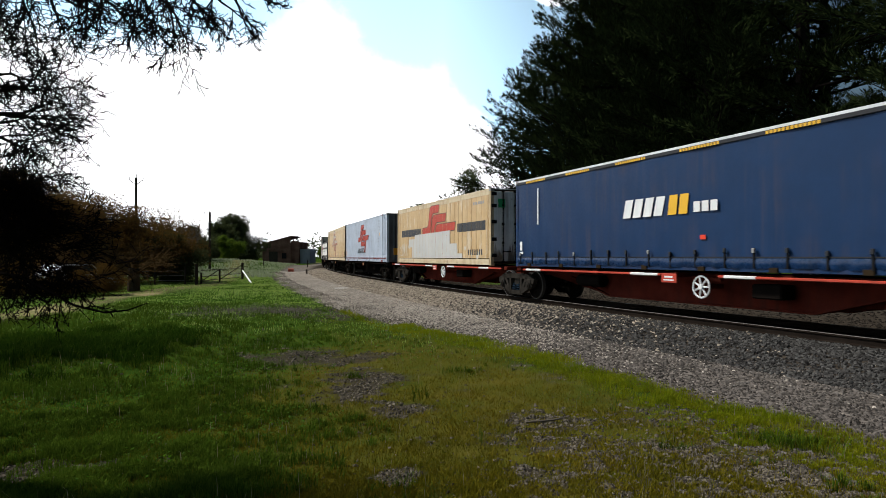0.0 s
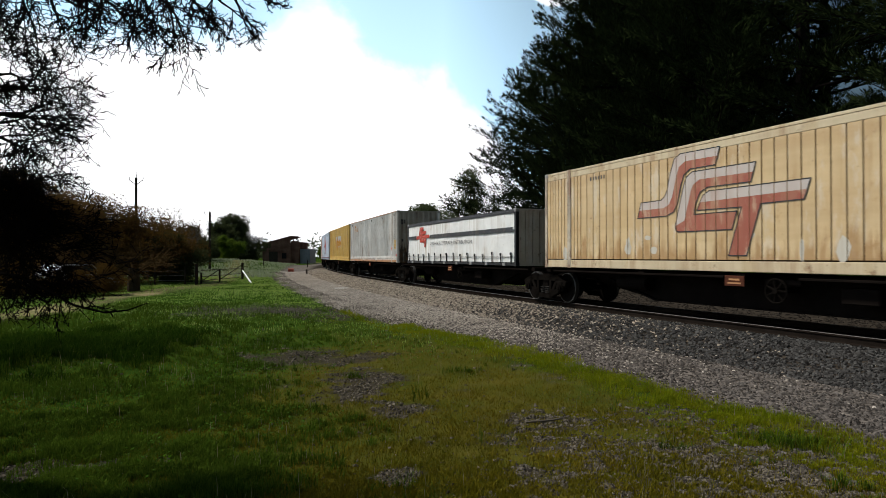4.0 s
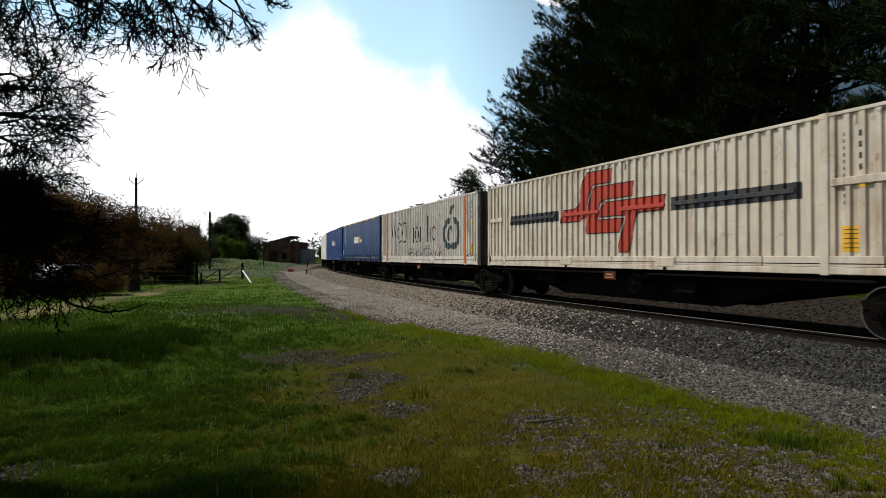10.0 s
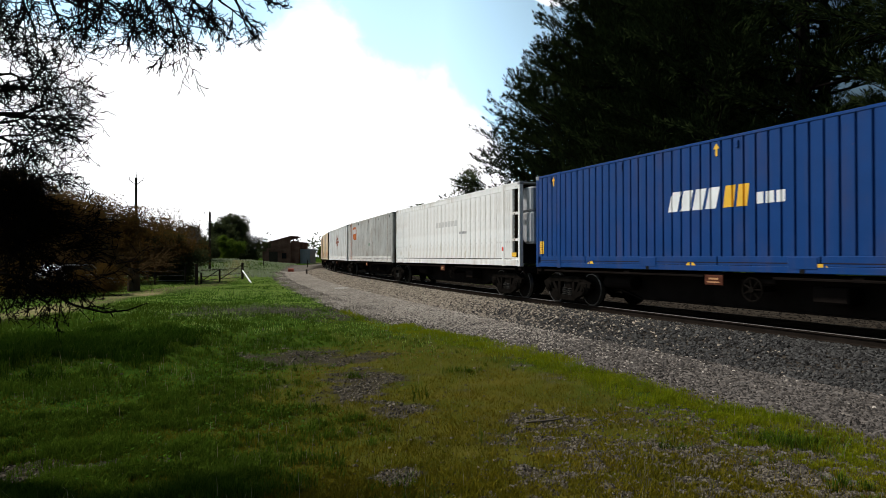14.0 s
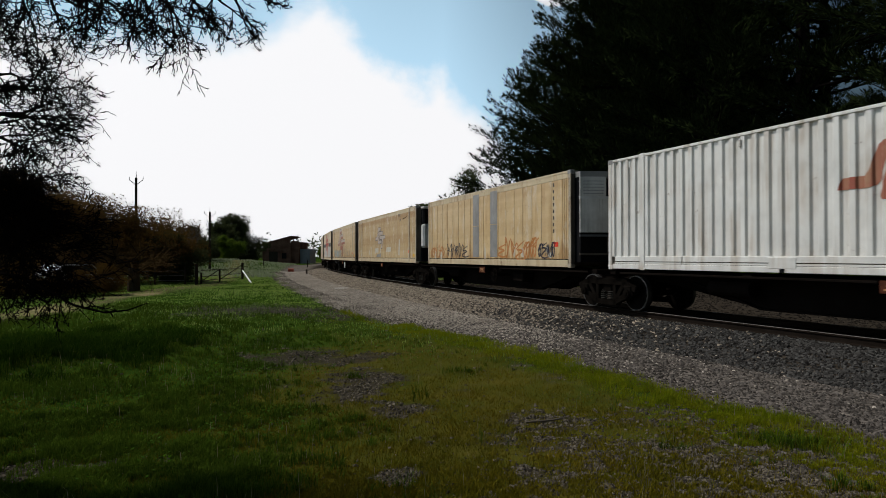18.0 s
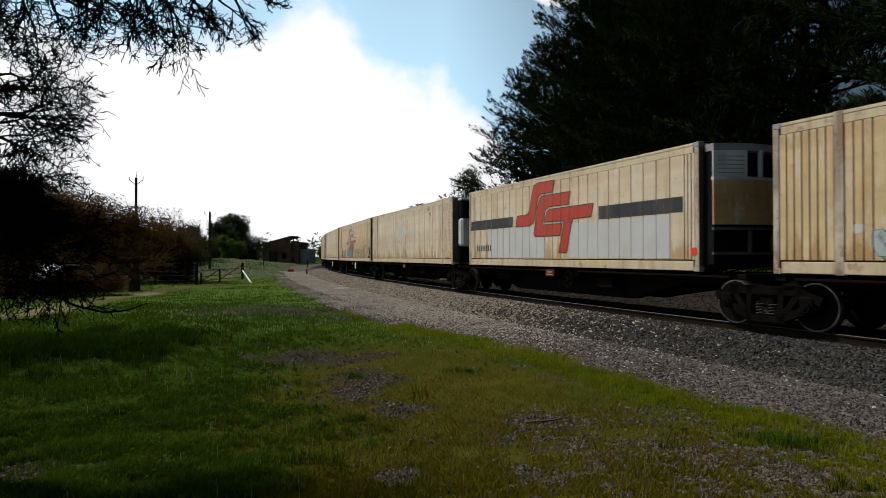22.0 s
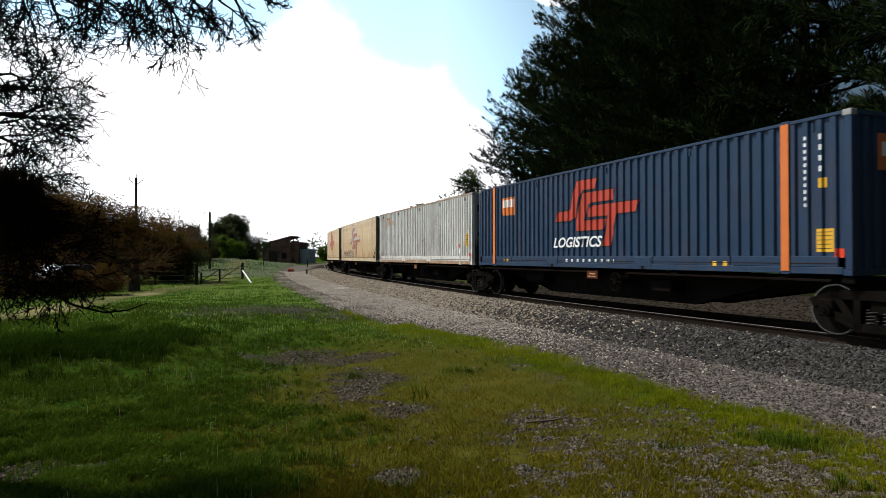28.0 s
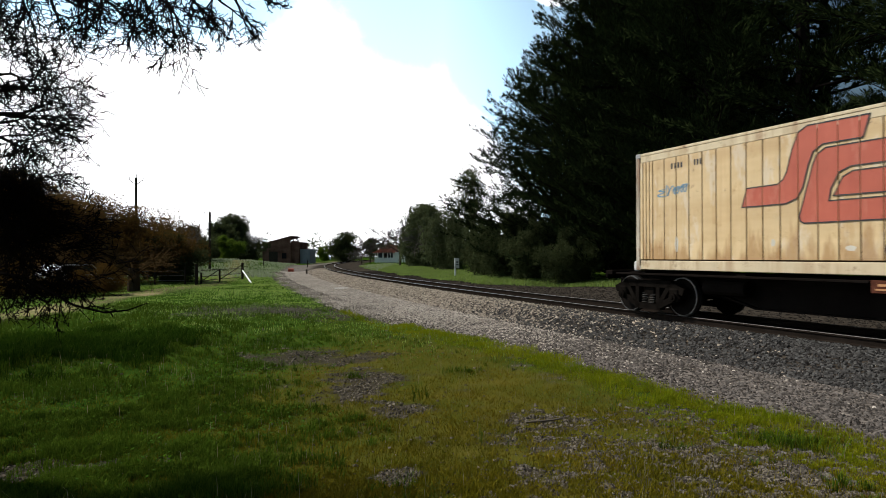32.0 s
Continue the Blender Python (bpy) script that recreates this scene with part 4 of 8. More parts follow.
# the big badge: three interlocking slanted bands, in metres about its left tip line
BAND_A = [(0.15, 3.62), (-0.78, 3.63), (-0.94, 3.55), (-1.04, 3.30), (-1.13, 2.97), (-1.20, 2.85), (-1.30, 2.79), (-1.87, 2.78), (-1.97, 2.47),
          (-1.15, 2.47), (-0.96, 2.54), (-0.86, 2.70), (-0.77, 3.03), (-0.69, 3.22), (-0.54, 3.31), (0.05, 3.31)]
BAND_B = [(0.89, 3.25), (-0.50, 3.25), (-0.64, 3.16), (-0.70, 3.02), (-0.92, 2.26), (-0.90, 2.18), (-0.84, 2.15), (0.40, 2.15), (0.51, 2.46),
          (-0.45, 2.46), (-0.42, 2.63), (-0.30, 2.86), (-0.13, 2.93), (0.79, 2.93)]
BAND_C = [(1.86, 2.87), (-0.10, 2.86), (-0.24, 2.79), (-0.38, 2.53), (0.60, 2.52), (0.33, 1.70), (0.70, 1.70), (0.98, 2.55), (1.75, 2.56)]


# the upper halves of the bands, which the sun has bleached on old loads
def between(p, q):
    return [((a[0] + b[0]) / 2, (a[1] + b[1]) / 2) for a, b in zip(p, q)]


PALE_A = BAND_A[:8] + between(BAND_A[:8], BAND_A[:7:-1])[::-1]
PALE_B = BAND_B[:5] + between(BAND_B[:5], [(0.79, 2.93), (-0.13, 2.93), (-0.30, 2.86), (-0.36, 2.75), (-0.45, 2.46)])[::-1]
PALE_C = [(1.86, 2.87), (-0.10, 2.86), (-0.24, 2.79), (-0.30, 2.67), (1.80, 2.71)]


def outline(p, w):
    """A painted line of width w along the edges of a shape."""
    out = []
    for (ax, az), (bx, bz) in zip(p, p[1:] + p[:1]):
        d = max(1e-4, math.hypot(bx - ax, bz - az))
        nx, nz, ex, ez = -(bz - az) / d * w / 2, (bx - ax) / d * w / 2, (bx - ax) / d * w / 2, (bz - az) / d * w / 2
        out.append([(ax - ex + nx, az - ez + nz), (ax - ex - nx, az - ez - nz), (bx + ex - nx, bz + ez - nz), (bx + ex + nx, bz + ez + nz)])
    return out


def badge(face, scale, dx, dz, mat, label, edge=None, pale=None):
    """The three bands, scaled about the middle of the badge and moved by dx, dz; with a painted edge and bleached upper halves if asked."""
    def at(p):
        return [((x + 0.05) * scale - 0.05 + dx, (z - 2.66) * scale + 2.66 + dz) for x, z in p]
    face.sign("badge", [at(BAND_A), at(BAND_B), at(BAND_C)], mat, label, lift=0.008)
    if pale:
        face.sign("badge", [at(PALE_A), at(PALE_B), at(PALE_C)], pale, "bleached upper halves of the badge", lift=0.010)
    if edge:
        face.sign("badge_writing_edge", outline(at(BAND_A), 0.024) + outline(at(BAND_B), 0.024) + outline(at(BAND_C), 0.024), edge, lift=0.0125).name = "badge_edge"


def ends_and_rails(c, L, z1, rail, post, mid=True, low=0.16, low_rail=None):
    h = L / 2
    for x in (-h, h):
        for y in (-1, 1):
            s = 1 if x > 0 else -1
            part("corner_post", boxes((x, x - s * 0.13, y * HALF, y * (HALF - 0.13), FLOOR + 0.11, z1 - 0.11), bev=0.01), post, c)
            for z in (FLOOR, z1 - 0.115):
                part("corner_casting", boxes((x + s * 0.004, x - s * 0.17, y * (HALF + 0.004), y * (HALF - 0.15), z, z + 0.115), bev=0.012), M["alu"] if z > 2 else post, c)
    for y in (-1, 1):
        part("top_rail", boxes((-h + 0.17, h - 0.17, y * HALF, y * (HALF - 0.09), z1 - 0.075, z1 - 0.01), bev=0.008), rail, c)
        part("bottom_rail", boxes((-h + 0.17, h - 0.17, y * HALF, y * (HALF - 0.08), FLOOR + 0.02, FLOOR + low), bev=0.01), low_rail or rail, c)
    if mid and L > 13:
        for x in (-6.02, 6.02):
            for y in (-1, 1):
                part("lifting_post", boxes((x - 0.085, x + 0.085, y * (HALF + 0.006), y * (HALF - 0.1), FLOOR, z1), bev=0.008), post, c)


def roof_and_far(c, L, z1, mat, corr="trap"):
    h = L / 2
    v, f = sheet(profile(corr, -h + 0.12, h - 0.12), FLOOR + 0.15, z1 - 0.06, HALF - 0.01, 1)
    put("far_wall", mesh_of("far_wall", v, f, mat), c)
    part("roof", boxes((-h + 0.1, h - 0.1, -HALF + 0.03, HALF - 0.03, z1 - 0.05, z1 - 0.012)), mat, c)
    part("floor_pan", boxes((-h + 0.1, h - 0.1, -HALF + 0.05, HALF - 0.05, FLOOR + 0.03, FLOOR + 0.14)), M["frame"], c)


def end_sheet(c, x, z1, mat, name, corr="trap"):
    """A corrugated end wall, at x, facing outwards."""
    o = 1 if x > 0 else -1
    pts = profile(corr, -HALF + 0.12, HALF - 0.12)
    v = [(x - o * (0.02 + d), y, z) for y, d in pts for z in (FLOOR + 0.1, z1 - 0.08)]
    f = [(2 * i, 2 * i + 2, 2 * i + 3, 2 * i + 1) for i in range(len(pts) - 1)]
    put(name, mesh_of(name, v, f if o > 0 else [q[::-1] for q in f], mat), c)
    part("end_header", boxes((x, x - o * 0.1, -HALF + 0.14, HALF - 0.14, z1 - 0.09, z1 - 0.01)), mat, c)
    part("end_sill", boxes((x, x - o * 0.1, -HALF + 0.14, HALF - 0.14, FLOOR + 0.01, FLOOR + 0.13)), mat, c)


def corrugated(label, mat, L=14.63, kind="trap", rail=None, post=None, low=0.34, end_mat=None):
    """An all-steel box container with corrugated walls; returns it and its near face."""
    c = thing("shipping_container", label, "container", "containers of the freight train")
    rail, post = rail or mat, post or mat
    z0 = FLOOR + low
    ends_and_rails(c, L, TOP, rail, mat, mid=False, low=0.15)
    pts = []
    cuts = [(-L / 2 + 0.13, -6.11), (-5.93, 5.93), (6.11, L / 2 - 0.13)] if L > 13 else [(-L / 2 + 0.13, L / 2 - 0.13)]
    for a, b in cuts:
        p = profile(kind, a, b)
        v, f = sheet(p, z0, TOP - 0.06, -HALF + 0.012, -1)
        put("side_wall", mesh_of("side_wall", v, f, mat), c)
        pts += [(a - 0.001, 0.0)] + [(x, d + 0.012) for x, d in p] + [(b + 0.001, 0.0)]
    n = 6
    w = (L - 0.5) / n
    for i in range(n):
        x = -L / 2 + 0.25 + i * w
        part("skirt_panel", boxes((x + 0.012, x + w - 0.012, -HALF + 0.004, -HALF + 0.06, FLOOR + 0.155, z0 + 0.004), bev=0.006), mat, c)
    if L > 13:
        for x in (-6.02, 6.02):
            for y in (-1, 1):
                part("lifting_post", boxes((x - 0.088, x + 0.088, y * (HALF + 0.008), y * (HALF - 0.1), FLOOR, TOP), bev=0.008), post, c)
                part("lifting_casting", boxes((x - 0.092, x + 0.092, y * (HALF + 0.012), y * (HALF - 0.12), TOP - 0.11, TOP + 0.006), bev=0.01), post, c)
    for x in (-2.15, 2.0):
        pocket = part("lift_pocket", boxes((x - 0.30, x + 0.30, -HALF - 0.008, -HALF + 0.05, FLOOR + 0.10, z0 - 0.02), bev=0.008), mat, c)
        part("pocket_hole", boxes((x - 0.05, x + 0.05, -HALF - 0.012, -HALF - 0.007, FLOOR + 0.02, FLOOR + 0.10)), M["grille"], pocket)
    for x in (-6.45, -3.1, 0.55, 3.6, 6.6):
        part("lashing_loop", boxes((x - 0.03, x + 0.03, -HALF - 0.022, -HALF + 0.01, TOP - 0.30, TOP - 0.14), bev=0.01), M["joint"] if mat.name.startswith("weath") else mat, c)
    part("skirt_seam", boxes((-L / 2 + 0.25, L / 2 - 0.25, -HALF - 0.001, -HALF + 0.01, z0 - 0.135, z0 - 0.12)), M["joint"], c)
    roof_and_far(c, L, TOP, mat)
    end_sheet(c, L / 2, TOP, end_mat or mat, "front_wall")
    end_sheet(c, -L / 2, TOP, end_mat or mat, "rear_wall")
    return c, Face(c, pts)


def codes(face, mat, x=4.9, z0=1.75, z1=3.72, box_mat=None):
    face.sign("code_column", column(x, 0.05, z0, z1, 11), mat)
    face.sign("type_column", column(x + 0.30, 0.05, z1 - 0.75, z1 + 0.02, 4), mat)
    if box_mat:
        face.sign("small_label", [quad(x + 0.29, x + 0.42, z1 - 1.0, z1 - 0.82)], box_mat)


def caution(face, x, z, mat, w=0.30, h=0.42):
    lab = face.sign("caution_label", [quad(x, x + w, z, z + h)], mat, "yellow caution label")
    face.sign("caution_writing", [quad(x + 0.04, x + w - 0.04, z + h * k, z + h * (k + 0.032)) for k in (0.14, 0.32, 0.50, 0.68, 0.84)], M["charcoal"], lift=0.008)
    return lab


def unit48(face, x0, z0, scale=1.0, mat_w=None):
    mat_w = mat_w or M["white_paint"]
    h = 0.46 * scale
    face.sign("lettering_white", word(x0, x0 + 1.5 * scale, z0, z0 + h, 4, 0.12 * scale), mat_w, "white slanted lettering")
    face.sign("lettering_gold", word(x0 + 1.62 * scale, x0 + 2.3 * scale, z0, z0 + h, 2, 0.06 * scale), M["gold"], "golden lettering")
    face.sign("lettering_small", word(x0 + 2.42 * scale, x0 + 3.15 * scale, z0 + 0.02, z0 + h * 0.55, 3), mat_w)


def lettering(c, body, x0, x1, z, height, mat, label, slant=0.0, bold=0.0, name="lettering"):
    """Words in capitals from x0 to x1, painted on the near face."""
    tx = bpy.data.curves.new("words", "FONT")
    tx.body, tx.size, tx.shear, tx.resolution_u, tx.offset = body, 1.0, slant, 3, bold
    to = bpy.data.objects.new("words", tx)
    scene.collection.objects.link(to)
    me = bpy.data.meshes.new_from_object(to.evaluated_get(bpy.context.evaluated_depsgraph_get()))
    bpy.data.objects.remove(to)
    xs = [v.co.x for v in me.vertices]
    lo, k = min(xs), (x1 - x0) / (max(xs) - min(xs))
    for v in me.vertices:
        v.co = ((v.co.x - lo) * k + x0, -HALF - 0.005, v.co.y * height / 0.70 + z)
    me.flip_normals()
    me.materials.clear()
    me.materials.append(mat)
    return put(name, me, c, label=label)


# -- curtain-sided loads
def curtain(label, mat, L, z1, rail, seed):
    c = thing("curtain_sided_container", label, "container", "containers of the freight train")
    h = L / 2
    ends_and_rails(c, L, z1, rail, rail if z1 < 3.5 else mat, mid=False, low=0.12, low_rail=mat if z1 > 3.5 else rail)
    nx, nz = 120, 10
    r = random.Random(seed)
    ph = [r.uniform(0, 6) for _ in range(6)]
    v = []
    skirt = FLOOR + 0.14
    for j in range(nz + 1):
        for i in range(nx + 1):
            x = -h + 0.12 + (L - 0.24) * i / nx
            z = skirt + (z1 - 0.16 - skirt) * j / nz
            u = 1 - j / nz
            y = -HALF + 0.012 - 0.010 * math.sin(x * 2.1 + ph[0] + z) - 0.007 * math.sin(x * 5.3 + ph[1] + 2 * z) - 0.012 * u ** 4 * math.sin(x * 14 + ph[2])
            v.append((x, y, z))
    f = [(j * (nx + 1) + i, j * (nx + 1) + i + 1, (j + 1) * (nx + 1) + i + 1, (j + 1) * (nx + 1) + i) for j in range(nz) for i in range(nx)]
    me = mesh_of("curtain", v, f, mat)
    me.polygons.foreach_set("use_smooth", [True] * len(me.polygons))
    put("curtain", me, c, label="tensioned tarpaulin side curtain")
    part("far_curtain", boxes((-h + 0.12, h - 0.12, HALF - 0.04, HALF - 0.01, FLOOR + 0.12, z1 - 0.07)), mat, c)
    part("roof", boxes((-h + 0.1, h - 0.1, -HALF + 0.03, HALF - 0.03, z1 - 0.05, z1 - 0.012)), M["silver"], c)
    part("cant_rail", boxes((-h + 0.1, h - 0.1, -HALF - 0.02, -HALF + 0.06, z1 - 0.16, z1 - 0.07), bev=0.01), M["black_paint"], c)
    part("floor_pan", boxes((-h + 0.1, h - 0.1, -HALF + 0.06, HALF - 0.06, FLOOR + 0.02, FLOOR + 0.14)), M["frame"], c)
    if z1 > 3.5:
        # the slack hem below the rope hangs in creases
        nx, nz = 300, 5
        v = []
        for j in range(nz + 1):
            for i in range(nx + 1):
                x, u = -h + 0.16 + (L - 0.32) * i / nx, 1 - j / nz
                crease = 0.012 * math.sin(x * 9.7 + ph[3] + 1.5 * math.sin(x * 2.3 + ph[4])) + 0.008 * math.sin(x * 23 + ph[5])
                v.append((x, -HALF - 0.014 - 0.022 * math.sin(math.pi * u) - crease * u, FLOOR + 0.10 + 0.22 * (1 - u) + 0.010 * u * math.sin(x * 3.1 + ph[1])))
        f = [(j * (nx + 1) + i, j * (nx + 1) + i + 1, (j + 1) * (nx + 1) + i + 1, (j + 1) * (nx + 1) + i) for j in range(nz) for i in range(nx)]
        me = mesh_of("hem", v, f, M["blue_hem"])
        me.polygons.foreach_set("use_smooth", [True] * len(me.polygons))
        put("hem", me, c, label="creased tarpaulin hem")
    part("fold_rope", boxes((-h + 0.15, h - 0.15, -HALF - 0.034, -HALF - 0.016, FLOOR + 0.315, FLOOR + 0.335)), M["black_paint"], c)
    for x, nm in ((h, "front_wall"), (-h, "rear_wall")):
        end_sheet(c, x, z1, mat if z1 > 3.5 else M["tan"], nm, "groove")
    n = 19 if L > 13 else 16
    for i in range(n):
        x = -h + 0.35 + (L - 0.7) * i / (n - 1) + r.uniform(-0.05, 0.05)
        top = FLOOR + 0.30 + r.uniform(0.14, 0.22)
        s = part("strap", boxes((x - 0.022, x + 0.022, -HALF - 0.045, -HALF - 0.02, FLOOR + 0.10, top)), M["rubber"], c)
        part("buckle", boxes((x - 0.035, x + 0.035, -HALF - 0.07, -HALF - 0.04, top - 0.10, top), bev=0.008), M["alu"] if i % 4 == 0 else M["black_paint"], s)
    for k in range(8):
        x = -h + 0.9 + (L - 1.8) * k / 7
        part("rail_bracket", boxes((x - 0.10, x + 0.10, -HALF - 0.03, -HALF + 0.02, FLOOR + 0.01, FLOOR + 0.12), bev=0.01), M["alu"] if z1 < 3.5 else M["joint"], c)
    return c, Face(c, base=-0.016)


# -- insulated loads
def cooling_unit(c, x, kind):
    """A cooling machine on the front wall of an insulated load."""
    if kind == "modern":
        bm = boxes((x, x + 0.46, -1.02, 1.02, 1.86, 3.05), bev=0.09)
        u = part("cooling_unit", bm, M["unit_white"], c, "white cooling unit with a black upper grille")
        part("upper_housing", boxes((x, x + 0.48, -0.38, 1.0, 3.05, 3.86), bev=0.11), M["unit_white"], u)
        part("top_cap", boxes((x, x + 0.48, -1.02, -0.38, 3.80, 3.90), bev=0.03), M["unit_white"], u)
        part("upper_grille", boxes((x, x + 0.44, -1.0, -0.38, 3.05, 3.80), bev=0.06), M["grille"], u)
        for i in range(6):
            part("grille_slat", boxes((x + 0.44, x + 0.465, -0.95, -0.42, 3.12 + i * 0.11, 3.15 + i * 0.11)), M["rubber"], u)
        part("red_band", boxes((x + 0.40, x + 0.49, -0.38, 1.0, 3.03, 3.07)), M["red_logo"], u)
        plate = part("badge_plate", boxes((x + 0.482, x + 0.49, -0.16, 0.16, 3.30, 3.62)), M["sign_green"], u, "dark square badge")
        for q in ((-0.13, 0.13, 3.56, 3.585), (-0.13, 0.13, 3.325, 3.35), (-0.13, -0.105, 3.36, 3.55), (0.105, 0.13, 3.36, 3.55), (-0.075, 0.0, 3.38, 3.45), (0.02, 0.075, 3.38, 3.49)):
            part("badge_bar", boxes((x + 0.489, x + 0.493, *q)), M["white_paint"], plate)
        part("seam", boxes((x + 0.455, x + 0.466, -0.46, -0.445, 1.9, 3.02)), M["grille"], u)
        part("vent", boxes((x + 0.455, x + 0.468, -0.2, 0.03, 2.0, 2.12), (x + 0.455, x + 0.468, 0.1, 0.3, 2.0, 2.12)), M["grille"], u)
        part("lower_recess", boxes((x - 0.02, x + 0.2, -1.0, 1.0, 1.2, 1.85)), M["grille"], c)
    elif kind == "slatted":
        u = part("cooling_unit", boxes((x, x + 0.42, -1.0, 1.0, 2.05, 2.75), bev=0.05), M["unit_white"], c, "white cooling unit with louvres")
        part("upper_housing", boxes((x, x + 0.40, -1.0, 1.0, 2.75, 3.85), bev=0.06), M["unit_white"], u)
        part("intake", boxes((x + 0.30, x + 0.415, -0.86, 0.86, 2.84, 3.76), bev=0.05), M["grille"], u)
        for i in range(4):
            part("louvre", boxes((x + 0.39, x + 0.43, -0.84, 0.84, 2.98 + i * 0.2, 3.02 + i * 0.2), bev=0.01), M["unit_grey"], u)
        part("hatch", boxes((x + 0.415, x + 0.428, -0.05, 0.10, 2.12, 2.22)), M["grille"], u)
        part("lower_recess", boxes((x - 0.02, x + 0.2, -1.0, 1.0, 1.2, 2.04)), M["grille"], c)
    elif kind == "red":
        u = part("cooling_unit", boxes((x, x + 0.40, -1.02, 1.02, 3.05, 3.82), bev=0.06), M["unit_red"], c, "dark red cooling unit with black intakes")
        for z in (3.12, 3.36, 3.60):
            part("intake", boxes((x + 0.38, x + 0.415, -0.92, 0.92, z, z + 0.17), bev=0.01), M["grille"], u)
        part("hood_strip", boxes((x, x + 0.43, -1.05, 1.05, 3.84, 3.90), bev=0.01), M["silver"], u)
        part("lower_panel", boxes((x, x + 0.34, -1.0, 1.0, 2.0, 3.04), bev=0.04), M["grille"], u)
        part("fuel_tank", boxes((x + 0.05, x + 0.36, -0.98, -0.55, 2.1, 2.75), bev=0.06), M["unit_white"], u)
        part("lower_recess", boxes((x - 0.02, x + 0.2, -1.0, 1.0, 1.2, 1.98)), M["grille"], c)
    elif kind == "framed":
        u = part("cooling_unit", boxes((x - 0.45, x + 0.36, -0.98, 1.08, 1.85, 2.95), bev=0.08), M["unit_grey"], c, "grey cooling unit inside a white frame")
        part("side_cheek", boxes((x - 0.45, x + 0.34, -0.98, -0.62, 2.95, 3.78), bev=0.06), M["unit_grey"], u)
        part("upper_grille", boxes((x - 0.35, x + 0.34, -0.60, 1.08, 2.97, 3.80), bev=0.06), M["grille"], u)
        for i in range(9):
            part("grille_slat", boxes((x + 0.335, x + 0.37, -0.55, 1.0, 3.04 + i * 0.078, 3.065 + i * 0.078)), M["rubber"], u)
        part("hatch", boxes((x + 0.355, x + 0.37, -0.80, -0.62, 2.32, 2.46)), M["grille"], u)
        part("lower_recess", boxes((x - 0.4, x - 0.2, -1.0, 1.0, 1.2, 2.0)), M["grille"], c)
    else:
        # bowed housing across the whole front, with window-like intakes above and below
        def bow(bm, z0, z1, rad, y0=-1.12, y1=1.12, thick=0.04):
            n = 12
            for i in range(n):
                a, b = y0 + (y1 - y0) * i / n, y0 + (y1 - y0) * (i + 1) / n
                xa, xb = (x + 0.30 + rad * (1 - (q / 1.12) ** 2) for q in (a, b))
                q = [bm.verts.new(p) for p in ((xa, a, z0), (xb, b, z0), (xb, b, z1), (xa, a, z1))]
                w = [bm.verts.new((p.co.x - thick, p.co.y, p.co.z)) for p in q]
                bm.faces.new(q)
                bm.faces.new(w[::-1])
                for k in range(4):
                    bm.faces.new((q[k], w[k], w[(k + 1) % 4], q[(k + 1) % 4]))
            bmesh.ops.remove_doubles(bm, verts=bm.verts[:], dist=1e-5)
            bmesh.ops.recalc_face_normals(bm, faces=bm.faces[:])
            return bm
        tone = M["cream_stained"] if kind == "bowed_cream" else M["unit_white"]
        u = part("cooling_unit", bow(bmesh.new(), 2.12, 3.10, 0.28), tone, c, "bowed cooling unit housing")
        part("inner_core", boxes((x - 0.02, x + 0.28, -1.1, 1.1, 1.25, 3.80)), M["grille"], u)
        part("top_cowl", bow(bmesh.new(), 3.74, 3.90, 0.28, thick=0.25), M["alu"], u)
        part("mid_sill", bow(bmesh.new(), 3.10, 3.17, 0.29, thick=0.07), M["silver"], u)
        part("lower_sill", bow(bmesh.new(), 2.00, 2.06, 0.28, thick=0.06), M["grime_shade_grey"], u)
        part("base_sill", bow(bmesh.new(), 1.46, 1.52, 0.25, thick=0.06), M["grime_shade"], u)
        side = part("side_panel", bow(bmesh.new(), 3.17, 3.74, 0.28, -1.12, -0.40), M["unit_white"], u)
        for i in range(5):
            part("panel_slat", bow(bmesh.new(), 3.24 + i * 0.09, 3.262 + i * 0.09, 0.292, -1.04, -0.48), M["unit_grey"], side)
        part("far_side_panel", bow(bmesh.new(), 3.17, 3.74, 0.28, 0.72, 1.12), M["unit_white"], u)
        for y in (-0.04, 0.70):
            xx = x + 0.30 + 0.28 * (1 - (y / 1.12) ** 2)
            part("mullion", boxes((xx - 0.05, xx + 0.02, y - 0.04, y + 0.04, 3.16, 3.76)), M["silver"], u)
        for y in (-0.3, 0.4):
            xx = x + 0.30 + 0.25 * (1 - (y / 1.12) ** 2)
            part("stay", boxes((xx - 0.05, xx + 0.02, y - 0.03, y + 0.03, 1.5, 2.02)), M["grime_shade"], u)


